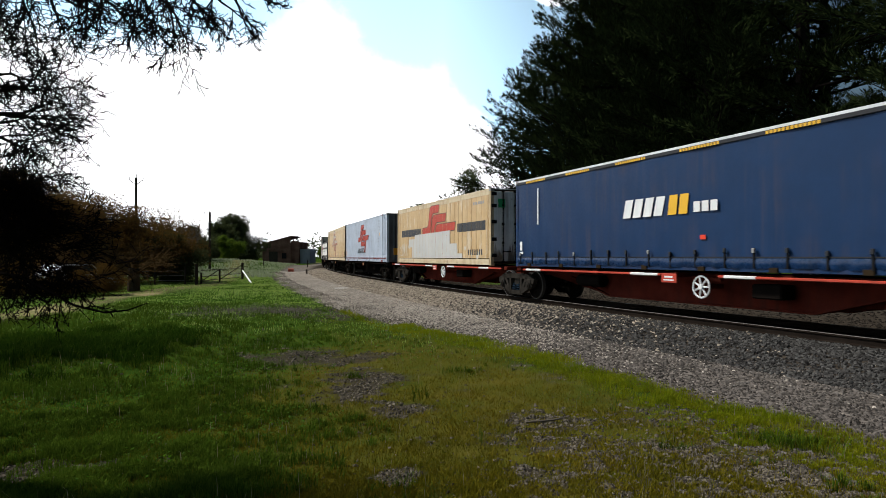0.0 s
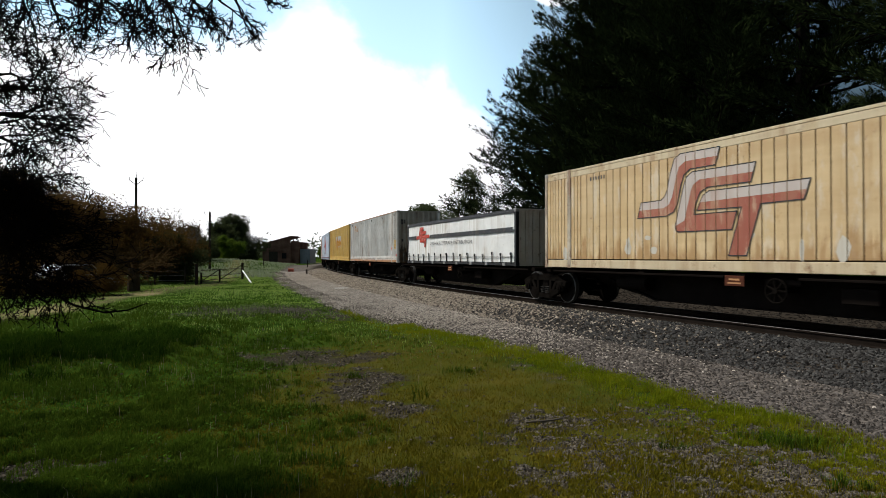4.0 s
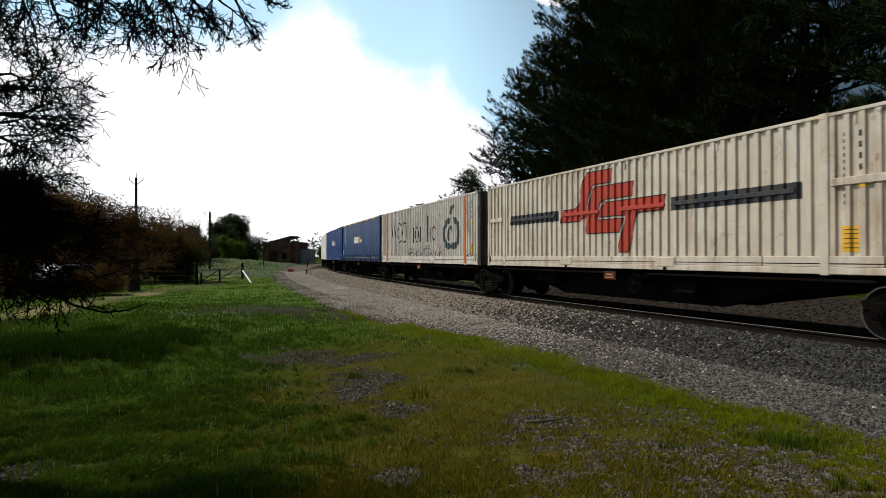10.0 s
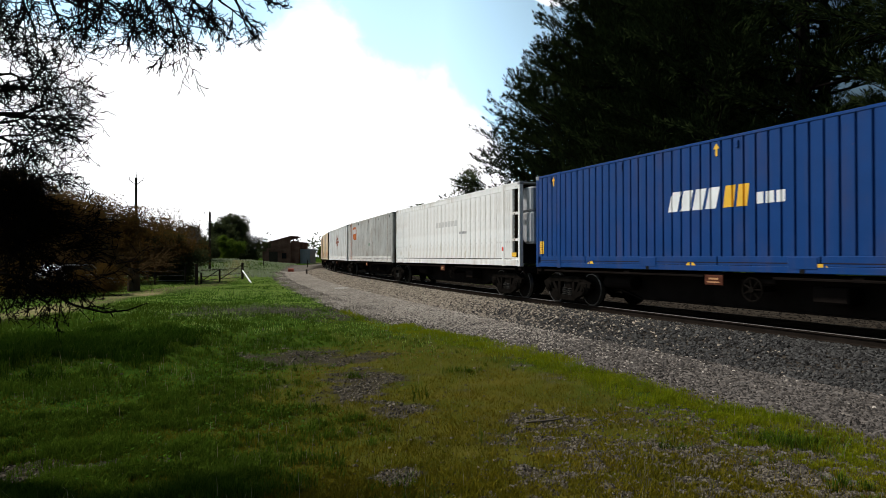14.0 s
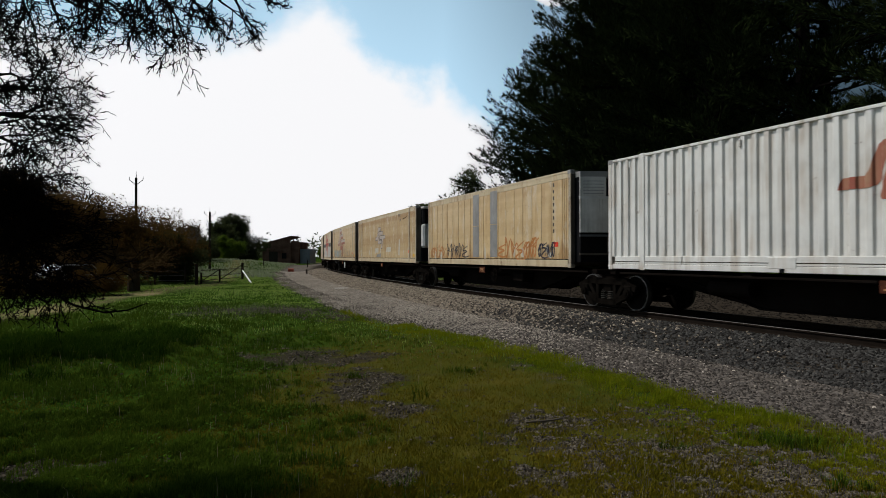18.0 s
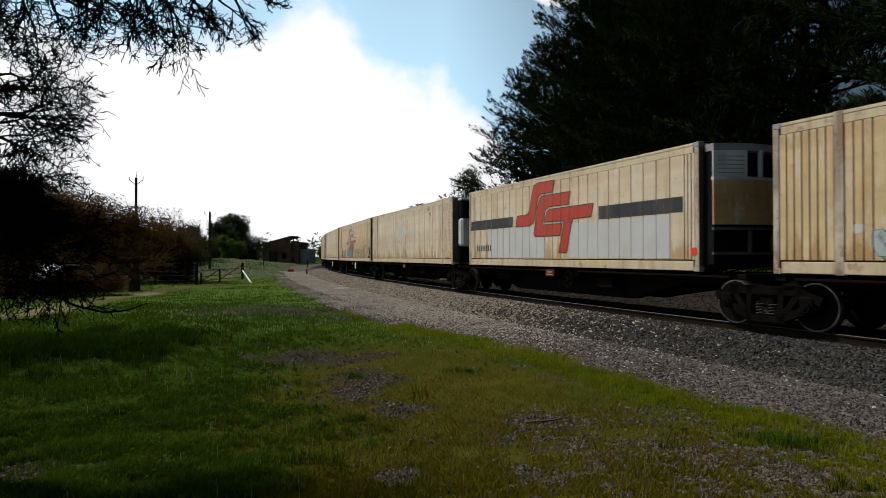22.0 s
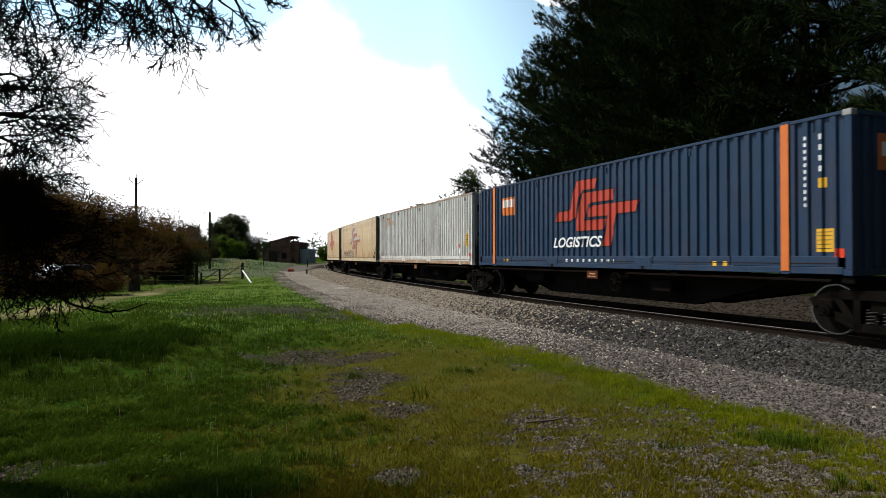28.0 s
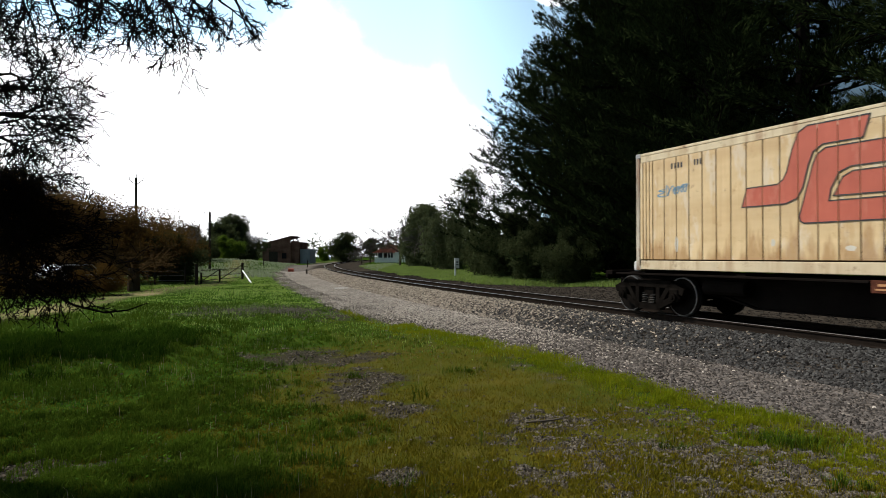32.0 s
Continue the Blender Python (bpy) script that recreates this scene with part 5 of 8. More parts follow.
def hinged_doors(c, x):
    """Two doors with locking bars on the front end."""
    for y0, y1 in ((-1.12, -0.01), (0.01, 1.12)):
        d = part("door", boxes((x - 0.05, x, y0, y1, FLOOR + 0.16, TOP - 0.12), bev=0.012), M["door_white"], c, "stained white door with locking bars")
        for y in (y0 + 0.36, y1 - 0.25):
            bm = bmesh.new()
            tube(bm, (x + 0.035, y, FLOOR + 0.1), (x + 0.035, y, TOP - 0.05), 0.022, seg=6)
            box(bm, x, x + 0.06, y - 0.05, y + 0.05, FLOOR + 0.08, FLOOR + 0.17)
            box(bm, x, x + 0.06, y - 0.05, y + 0.05, TOP - 0.16, TOP - 0.06)
            for z in (1.9, 2.6, 3.3):
                box(bm, x, x + 0.06, y - 0.04, y + 0.04, z, z + 0.07)
            box(bm, x + 0.03, x + 0.07, y - 0.02, y + 0.32, 1.58, 1.62)
            part("locking_bar", bm, M["bogie"], d)
        for z in (1.4, 2.0, 2.65, 3.25, 3.7):
            ye = y0 if y0 < -1 else y1
            part("hinge", boxes((x - 0.02, x + 0.04, ye - 0.10, ye + 0.10, z, z + 0.13), bev=0.01), M["grille"], d)
    part("square_label", boxes((x + 0.004, x + 0.01, -0.95, -0.66, 3.25, 3.58)), M["label_green"], c)


PANEL_CACHE = {}


def wall_panel(w, mat):
    key = (round(w, 3), mat.name)
    if key not in PANEL_CACHE:
        bm = boxes((0.011, w - 0.011, -0.024, 0.0, FLOOR + 0.27, TOP - 0.235), bev=0.005)
        me = bpy.data.meshes.new("panel")
        bm.to_mesh(me)
        bm.free()
        me.materials.append(mat)
        PANEL_CACHE[key] = me
    return PANEL_CACHE[key]


def insulated(label, mat, L, unit, widths=0.47):
    """A refrigerated load: flat wall panels between rails, a cooling unit on its front wall."""
    c = thing("refrigerated_container", label, "container", "containers of the freight train")
    rail = M["cream_rail"] if mat is not M["bright"] else M["bright"]
    ends_and_rails(c, L, TOP, rail, rail if mat is M["bright"] else M["rust_post"] if mat is M["cream_rust"] else M["worn_post"], low=0.24)
    h = L / 2
    bay = 0.62 if unit == "framed" else 0.1
    part("wall_core", boxes((-h + 0.1, h - bay, -HALF + 0.035, HALF - 0.035, FLOOR + 0.14, TOP - 0.05)), M["joint"], c)
    cuts = [(-h + 0.13, -6.11, 0.155), (-5.93, -5.45, 0.16), (-5.45, 5.45, widths), (5.45, 5.93, 0.16), (6.11, h - 0.13, 0.155)] if L > 13 else [(-h + 0.13, -h + 0.58, 0.11), (-h + 0.58, h - 0.45, widths), (h - 0.45, h - 0.13, 0.11)]
    if unit == "framed":
        # the last bay is open: a post and cross-bars stand clear of the machine behind them
        cuts = cuts[:-1] + [(6.11, h - 0.62, 0.155)]
        for z in (FLOOR + 0.22, 1.95, 2.86, TOP - 0.2):
            part("frame_bar", boxes((h - 0.62, h - 0.12, -HALF + 0.01, -HALF + 0.09, z, z + 0.09), bev=0.01), rail, c)
        part("frame_post", boxes((h - 0.64, h - 0.56, -HALF + 0.008, -HALF + 0.1, FLOOR + 0.2, TOP - 0.1), bev=0.01), rail, c)
    gaps = []
    for a, b, w in cuts:
        n = round((b - a) / w)
        w = (b - a) / n
        for i in range(n):
            put("panel", wall_panel(w, mat), c, pose(a + i * w, -HALF + 0.034, 0))
            gaps.append(a + i * w)
    part("far_wall", boxes((-h + 0.13, h - 0.13, HALF - 0.034, HALF - 0.008, FLOOR + 0.25, TOP - 0.1)), mat, c)
    part("head_strip", boxes((-h + 0.17, h - 0.17, -HALF + 0.006, -HALF + 0.06, TOP - 0.232, TOP - 0.080), bev=0.006), rail, c)
    part("roof", boxes((-h + 0.1, h - 0.1, -HALF + 0.03, HALF - 0.03, TOP - 0.05, TOP - 0.012)), M["patch_white"], c)
    if unit == "doors":
        part("front_wall", boxes((h - 0.10, h - 0.06, -HALF + 0.13, HALF - 0.13, FLOOR + 0.1, TOP - 0.05)), M["joint"], c)
        hinged_doors(c, h)
    elif unit == "framed":
        part("front_wall", boxes((h - 1.0, h - 0.60, -HALF + 0.05, HALF - 0.05, FLOOR + 0.15, TOP - 0.06)), M["joint"], c)
        cooling_unit(c, h, unit)
    else:
        part("front_wall", boxes((h - 0.10, h - 0.02, -HALF + 0.13, HALF - 0.13, FLOOR + 0.1, TOP - 0.05)), rail if mat is M["bright"] else M["grime_shade"], c)
        # added sheets that put the shaded end faces of the posts into colour
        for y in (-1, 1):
            part("end_cover", boxes((h - 0.01, h + 0.006, y * (HALF - 0.012), y * (HALF - 0.128), FLOOR + 0.12, TOP - 0.12)), M["grime_shade"], c, "dark sheet with grime and shade added on the end face of a post")
        cooling_unit(c, h, unit)
    return c, Face(c, base=0.010, gaps=gaps)


# ---------------------------------------------------------------- the train, wagon by wagon, from its front
# places of the wagons' middles along the line, at 16 s
PLACES = (-196.7, -181.3, -165.6, -150.25, -134.9, -119.55, -104.2, -88.25, -72.8, -57.25, -42.05, -26.7, -11.0, 4.5,
          20.0, 35.2, 50.4, 66.3, 81.6, 96.75, 112.0, 127.3, 143.1, 158.4, 173.7, 189.4, 204.7)
FIRSTS, LASTS = (2, 7, 12, 17, 22), (1, 6, 11, 16, 21, 26)
REDS, WHITE_BRAKES = (0, 1), (0, 1, 17, 20, 21)


def blue_curtain(label, seed):
    c, f = curtain(label, M["tarp_dull"] if seed == 0 else M["blue_tarp"], 14.63, TOP, M["silver"], seed)
    unit48(f, -1.71, 2.40)
    f.sign("white_mark", [quad(-5.9, -5.84, 2.45, 3.6)], M["white_paint"])
    f.sign("red_dot", [quad(0.9, 1.06, 1.80, 1.90)], M["label_red"])
    for k in range(6):
        x = -6.6 + 2.3 * k
        for i in range(13):
            part("rail_mark", boxes((x + 0.09 * i, x + 0.09 * i + 0.06, -HALF - 0.026, -HALF - 0.02, TOP - 0.15, TOP - 0.085)), M["gold"], c)
    f.sign("paper_label", [quad(-7.0, -6.86, 1.62, 1.92), quad(-7.02, -6.8, 1.5, 1.58)], M["white_paint"])
    return c


def sct_corrugated(label, mat, red, black, **k):
    c, f = corrugated(label, mat, kind=k.pop("kind", "groove"), **k)
    badge(f, 1.0, 0.0, 0.0, red, "red badge of three slanted bands", M["black_paint"])
    lettering(c, "LOGISTICS", -2.05, 0.38, 1.70, 0.29, black, "slanted capital lettering below the badge", 0.25, 0.025)
    return c, f


def grey_container(label):
    c, f = sct_corrugated(label, M["grey"], M["red_logo"], M["black_paint"], end_mat=M["grime_shade_grey"])
    part("red_stripe", boxes((-7.1, 7.1, -HALF - 0.012, -HALF + 0.01, FLOOR + 0.20, FLOOR + 0.275), bev=0.01), M["plate_red"], c, "dark red rubbing strip")
    for i in range(13):
        x = -6.6 + 1.1 * i
        part("skirt_bracket", boxes((x - 0.018, x + 0.018, -HALF - 0.03, -HALF, FLOOR + 0.04, FLOOR + 0.31)), M["grey"], c)
    for x in (-6.02, 6.02):
        part("red_foot", boxes((x - 0.14, x + 0.14, -HALF - 0.03, -HALF + 0.02, FLOOR - 0.01, FLOOR + 0.13), bev=0.01), M["plate_red"], c)
        part("red_cap", boxes((x - 0.1, x + 0.1, -HALF - 0.016, -HALF + 0.05, TOP - 0.09, TOP + 0.01), bev=0.01), M["plate_red"], c)
    codes(f, M["black_paint"], 4.85, box_mat=M["gold"])
    f.sign("caution_label", [quad(-7.12, -6.86, 1.50, 1.86)], M["amber"], "orange caution label")
    lettering(c, "CAUTION", -7.10, -6.88, 1.765, 0.06, M["black_paint"], "small black capitals")
    lettering(c, "HIGH", -7.07, -6.91, 1.56, 0.06, M["black_paint"], "small black capitals")
    part("end_label", boxes((7.305, 7.315, -0.85, -0.58, 1.52, 1.92)), M["amber"], c)
    part("end_label", boxes((7.305, 7.315, -0.15, 0.15, 1.95, 2.12)), M["gold"], c)
    return c


def white_ribbed(label, seed):
    c, f = corrugated(label, M["white"], rail=M["rust_rail"], kind="trap", end_mat=M["grime_shade_white"], post=M["white_post"])
    part("rust_strip", boxes((-7.1, 7.1, -HALF - 0.005, -HALF + 0.02, FLOOR + 0.03, FLOOR + 0.14)), M["rust_rail"] if seed else M["rust_orange"], c)
    caution(f, 6.55, 1.85, M["gold"], 0.28, 0.5)
    f.sign("code_column", column(6.66, 0.055, 2.35, 3.78, 11), M["charcoal"])
    f.sign("type_column", column(6.84, 0.05, 3.25, 3.72, 4), M["charcoal"])
    f.sign("small_label", [quad(6.83, 6.92, 2.85, 3.05)], M["alu"])
    f.sign("red_reflector", [quad(5.97, 6.08, 1.80, 1.96)], M["label_red"], lift=0.022)
    for k, (y, z, t) in enumerate(((-1.02, 3.2, 0.28), (-0.88, 3.25, 0.22), (-1.0, 2.25, 0.14), (0.7, 1.62, 0.18))):
        part("end_mark", boxes((7.295, 7.305, y, y + 0.1, z, z + t)), M["charcoal"] if k < 3 else M["gold"], c)
    f.sign("faded_sign", [quad(-5.6, -5.0, 3.52, 3.66)], M["tan_dark"])
    lettering(c, "CONTAINERS", -5.6, -4.2, 3.24, 0.22, M["tan_dark"], "faded ochre capital lettering", bold=0.022)
    f.sign("red_square", [quad(6.98, 7.12, 1.42, 1.56)], M["label_red"])
    f.sign("paper_label", [quad(5.95, 6.1, 1.55, 1.75)], M["white_paint"], lift=0.012)
    return c


def reefer(i, label, mat, L, unit, **k):
    c, f = insulated(label, mat, L, unit, **k)
    h = L / 2
    r = random.Random(i)
    for q in range(9):
        # paint scraped off in small ragged patches low on the wall
        x, z = r.uniform(-h + 0.8, h - 0.8), r.uniform(1.45, 2.0)
        w, t = r.uniform(0.04, 0.12), r.uniform(0.08, 0.42)
        f.sign("paint_scrape", [[(x + w * (1 + 0.35 * r.random()) * math.cos(a), z + t / 2 * (1 + 0.5 * r.random()) * math.sin(a)) for a in (0.2, 0.9, 1.7, 2.5, 3.3, 4.2, 5.3)]], M["wash_white"], lift=0.003)
    if L > 13:
        f.sign("red_reflector", [quad(5.96, 6.08, 1.62, 1.76)], M["label_red"], lift=0.022)
        f.sign("hazard_label", [quad(6.7, 7.05, 1.42, 1.56)], M["gold"])
        f.sign("code_column", column(6.88, 0.055, 1.9, 3.7, 12), M["charcoal"])
    return c, f


def stripes(f, x0, x1, x2, x3, z0, z1):
    f.sign("stripe", [quad(x0, x1, z0, z1, 0.06)], M["charcoal"], "charcoal stripe")
    f.sign("stripe", [quad(x2, x3, z0, z1)], M["charcoal"], "charcoal stripe")


LOADS = []
for n in range(27):
    if n in (0, 10):
        c = blue_curtain("blue tarpaulin curtain-sided container with white and gold lettering", n)
    elif n in (2, 7):
        c = grey_container("pale grey corrugated container with red badge and red-striped skirt")
    elif n == 4:
        c, f = curtain("low white curtain-sided container with dark stripe and red badge", M["bright"], 12.19, 3.08, M["black_paint"], 4)
        badge(f, 0.50, -3.55, -0.30, M["red_logo"], "red badge of three slanted bands")
        stripes(f, -5.95, -4.62, -2.56, 5.9, 2.27, 2.44)
        lettering(c, "LINEHAUL STORAGE DISTRIBUTION", -2.5, 2.35, 1.95, 0.15, M["black_paint"], "black capital lettering").location.y = -0.019
    elif n in (5, 24):
        c = white_ribbed("weathered white corrugated container with orange-edged rails", 1 if n == 24 else 0)
    elif n == 6:
        c, f = corrugated("yellow corrugated container with painted-over lettering", M["yellow"], kind="trap")
        f.sign("primer_patch", [quad(-1.9, 1.98, 2.62, 3.22), quad(-1.9, 1.4, 2.25, 2.62)], M["patch_white"], "white primer patch")
        r = random.Random(6)
        for x0, x1, z0, z1 in ((-1.85, -1.05, 2.3, 2.95), (-1.1, -0.62, 2.05, 3.12), (-0.5, 0.2, 2.42, 2.86), (0.3, 1.05, 2.36, 2.9), (1.15, 1.92, 2.44, 2.84)):
            m = 9
            low = [(x0 + (x1 - x0) * i / m, z0 + r.uniform(-0.16, 0.06)) for i in range(m + 1)]
            high = [(x1 - (x1 - x0) * i / m, z1 + r.uniform(-0.09, 0.07)) for i in range(m + 1)]
            f.sign("overpaint", [low + high], M["ochre"], "ragged ochre overpaint", lift=0.009)
        for x, z0, z1 in ((-1.5, 2.0, 2.3), (-0.85, 1.78, 2.1), (-0.3, 2.15, 2.45), (0.62, 2.1, 2.4), (1.5, 2.2, 2.5), (-1.25, 1.55, 1.75)):
            f.sign("paint_run", [[(x - 0.03, z1), (x - 0.025, z0 + 0.05), (x, z0), (x + 0.025, z0 + 0.06), (x + 0.035, z1)]], M["ochre"], lift=0.0085)
        f.sign("orange_band", [quad(-6.1, -5.94, 1.2, 3.9)], M["orange"], lift=0.02)
        f.sign("green_label", [quad(2.6, 2.75, 2.05, 2.2)], M["label_green"])
        caution(f, 5.0, 1.16, M["gold"], 0.9, 0.16)
    elif n == 8:
        c, f = corrugated("sand-coloured corrugated container with red badge and charcoal stripe", M["tan"], kind="trap", end_mat=M["grime_shade"])
        badge(f, 1.17, -0.16, 0.0, M["red_logo"], "red badge of three slanted bands", M["black_paint"])
        stripes(f, -5.6, -2.6, 2.15, 5.55, 2.50, 2.82)
        for a, b, q in ((-5.5, -2.75, "charcoal"), (-2.35, -0.55, "red_logo"), (0.4, 2.0, "red_logo"), (2.3, 5.45, "charcoal")):
            part("batten", boxes((a, b, -HALF - 0.012, -HALF + 0.05, 2.61, 2.71), bev=0.01), M[q], c)
        for a, b in ((-7.15, -6.15), (6.15, 7.15)):
            part("batten", boxes((a, b, -HALF - 0.01, -HALF + 0.05, 2.66, 2.80), bev=0.01), M["tan"], c)
        codes(f, M["black_paint"], 6.35, 2.3, 3.6, M["gold"])
        caution(f, 6.3, 1.5, M["gold"], 0.34, 0.45)
    elif n == 9:
        c, f = corrugated("off-white corrugated container with dark green lettering and round emblem", M["off_white"], kind="trap", end_mat=M["grime_shade"])
        def arc(cx, cz, r0, r1, a0, a1, sq=1.0):
            o = [(cx + r0 * sq * math.cos(a0 + (a1 - a0) * i / 12), cz + r0 * math.sin(a0 + (a1 - a0) * i / 12)) for i in range(13)]
            q = [(cx + r1 * sq * math.cos(a1 - (a1 - a0) * i / 12), cz + r1 * math.sin(a1 - (a1 - a0) * i / 12)) for i in range(13)]
            return o + q
        k = 0.085
        for x in (-5.18, -4.62):
            f.sign("letter", [[(x, 3.32), (x + 0.11, 3.32), (x + 0.42, 2.12), (x + 0.33, 2.12)]], M["sign_green"])
        for x, r0, q in ((-3.49, 0.58, 0.72), (-2.58, 0.58, 0.72), (-0.45, 0.40, 0.8)):
            f.sign("letter", [arc(x, 2.13 + r0, r0, r0 - k, 0.0, 3.14, q), arc(x, 2.13 + r0, r0, r0 - k, 3.14, 6.28, q)], M["sign_green"], "slender dark green lettering")
        for x, z1 in ((-2.06, 3.36), (-1.75, 2.90), (-1.05, 2.90), (0.06, 2.90), (0.72, 3.20), (1.20, 3.36), (1.68, 2.80)):
            f.sign("letter", [quad(x, x + k, 2.12, z1)], M["sign_green"])
        f.sign("letter", [arc(2.18, 2.50, 0.36, 0.36 - k, 0.6, 5.6, 0.7)], M["sign_green"])
        f.sign("emblem", [arc(4.1, 2.42, 0.70, 0.42, 1.2, 5.2), arc(4.72, 2.42, 0.70, 0.42, 1.7, -2.2), arc(4.3, 2.35, 0.42, 0.25, 0.4, 3.9, 0.8),
                          [(4.2, 3.25), (4.35, 3.6), (4.75, 3.66), (4.6, 3.4), (4.3, 3.22)]], M["sign_teal"], "round green-grey emblem")
        for x in (-6.02, 6.02):
            f.sign("orange_band", [quad(x - 0.085, x + 0.085, 1.15, 3.9)], M["orange"], lift=0.02)
        f.sign("scrawl", strokes(-4.1, -2.9, 1.10, 1.55, 5, 93, 0.035), M["tag_green"], "green sprayed scrawl")
        f.sign("scrawl", strokes(-7.15, -6.35, 1.08, 1.38, 3, 91, 0.03), M["tag_dark"], "black sprayed scrawl")
        f.sign("scrawl", strokes(-2.0, 3.4, 1.18, 1.95, 8, 94, 0.03), M["tag_dark"], "black sprayed scrawl")
        caution(f, -4.95, 1.22, M["gold"], 0.56, 0.16)
        caution(f, 3.6, 1.24, M["gold"], 0.5, 0.14)
        f.sign("scrawl", strokes(6.2, 7.2, 1.2, 1.6, 3, 92, 0.03), M["tag_dark"])
        codes(f, M["black_paint"], 6.4, 2.4, 3.65, M["gold"])
        caution(f, 6.6, 1.5, M["gold"], 0.34, 0.45)
    elif n == 11:
        c, f = corrugated("bright blue corrugated container with white and gold lettering", M["blue"], kind="groove")
        unit48(f, -1.45, 2.46)
        codes(f, M["white_paint"], 5.2, 2.3, 3.7, M["gold"])
        f.sign("red_reflector", [quad(5.85, 6.0, 1.50, 1.64)], M["label_red"], lift=0.02)
        part("red_lamp_glass", boxes((7.0, 7.13, -HALF - 0.012, -HALF, 1.50, 1.64)), M["label_red"], c)
        for x in (-4.6, -0.9, 2.2, 4.2):
            f.sign("lift_mark", [[(x, 1.22), (x + 0.3, 1.22), (x + 0.22, 1.30), (x + 0.08, 1.30)]], M["gold"], lift=0.012)
        caution(f, -7.1, 1.5, M["gold"], 0.24, 0.4)
        for x in (-6.3, 0.0, 4.6):
            f.sign("arrow", [[(x - 0.03, 3.58), (x + 0.03, 3.58), (x + 0.03, 3.74), (x + 0.09, 3.74), (x, 3.86), (x - 0.09, 3.74), (x - 0.03, 3.74)]], M["gold"], "yellow arrow pointing up", lift=0.012)
        part("end_band", boxes((7.3, 7.312, -1.1, -0.3, 2.0, 2.03)), M["gold"], c)
    elif n == 12:
        c, f = reefer(n, "clean white refrigerated container with grey cooling unit in an open frame", M["bright"], 14.63, "framed")
        f.sign("faded_lettering", word(-0.95, 1.7, 2.72, 2.95, 7, 0.05), M["patch_white"])
        f.sign("faded_lettering", word(1.9, 2.7, 2.36, 2.46, 6), M["alu"])
    elif n == 13:
        c, f = corrugated("weathered white corrugated container with orange square sign", M["white"], kind="trap", end_mat=M["grime_shade_white"], post=M["white_post"])
        f.sign("orange_sign", [[(-5.36, 2.9), (-5.2, 2.68), (-4.02, 2.66), (-4.02, 3.40), (-4.3, 3.62), (-5.36, 3.62)]], M["orange"], "orange cut-corner sign")
        f.sign("sign_writing", word(-5.25, -4.15, 3.10, 3.45, 3), M["white_paint"], lift=0.009)
        f.sign("orange_band", [quad(-6.105, -5.935, 1.2, 3.9)], M["orange"], lift=0.02)
        f.sign("green_label", [quad(0.55, 0.7, 2.15, 2.3)], M["label_green"])
    elif n == 14:
        c, f = corrugated("off-white corrugated container with small dark red badge", M["bright"], kind="trap", end_mat=M["grime_shade_white"])
        badge(f, 0.67, 0.28, 0.05, M["red_fade"], "small dark red badge")
        f.sign("green_label", [quad(2.7, 2.88, 2.05, 2.18), quad(7.0, 7.15, 1.75, 1.9)], M["label_green"])
        f.sign("code_column", column(5.1, 0.09, 2.7, 3.7, 9), M["alu"])
        f.sign("ochre_label", [quad(4.95, 5.1, 1.55, 1.85), quad(5.2, 5.32, 1.55, 1.85)], M["tan"])
    elif n == 15:
        c, f = reefer(n, "cream refrigerated container with grey repair plates and sprayed scrawl", M["cream"], 12.19, "bowed_white", widths=0.62)
        for x in (-0.92, 0.66):
            for z0, z1 in ((1.40, 2.60), (2.62, 3.84)):
                part("repair_plate", boxes((x, x + 0.57, -HALF - 0.002, -HALF + 0.012, z0, z1), bev=0.004), M["alu"], c)
        f.sign("scrawl", strokes(-5.7, -3.8, 1.4, 1.95, 4, 15, 0.05), M["tag_orange"])
        f.sign("scrawl", strokes(-3.7, -1.5, 1.4, 1.95, 5, 16, 0.05), M["tag_dark"], "dark sprayed scrawl")
        f.sign("scrawl", strokes(1.4, 4.1, 1.35, 2.05, 6, 17, 0.07), M["tag_orange"], "orange sprayed scrawl")
        f.sign("scrawl", strokes(4.2, 5.2, 1.4, 1.9, 4, 18, 0.05), M["tag_dark"])
        f.sign("code_column", column(5.1, 0.07, 2.1, 3.72, 8), M["black_paint"])
        f.sign("red_label", [quad(5.15, 5.4, 1.72, 1.86)], M["label_red"])
    elif n in (16, 19, 21):
        c, f = reefer(n, "stained cream refrigerated container with a bleached badge", M["cream_pale" if n != 16 else "cream_stained"], 14.63, "modern", widths=0.40)
        badge(f, 0.68, -0.42, 0.02 if n != 16 else -0.1, M["bleached"] if n == 16 else M["wash_white"], "bleached badge of three bands", M["charcoal"] if n == 16 else M["ghost"])
        f.sign("code", word(3.85, 4.35, 3.60, 3.76, 4, 0, 0.5) + word(4.15, 4.45, 3.34, 3.48, 3, 0, 0.5), M["charcoal"])
        if n == 16:
            f.sign("bare_patch", [[(-1.94, 1.66), (-1.0, 1.68), (-0.99, 1.95), (-1.9, 1.93)]], M["wash_white"], "ragged patch of bare primer", lift=0.003)
            f.sign("bare_patch", [[(0.98, 1.70), (1.6, 1.66), (2.15, 1.72), (2.18, 1.96), (1.2, 1.98)]], M["wash_white"], lift=0.003)
            f.sign("bare_patch", [[(-1.6, 1.40), (-0.4, 1.38), (-0.3, 1.62), (-1.2, 1.58)]], M["alu"], lift=0.003)
            f.sign("bare_patch", [[(3.86, 1.50), (4.1, 1.48), (4.15, 2.35), (3.95, 2.40), (3.9, 1.9)]], M["wash_white"], lift=0.003)
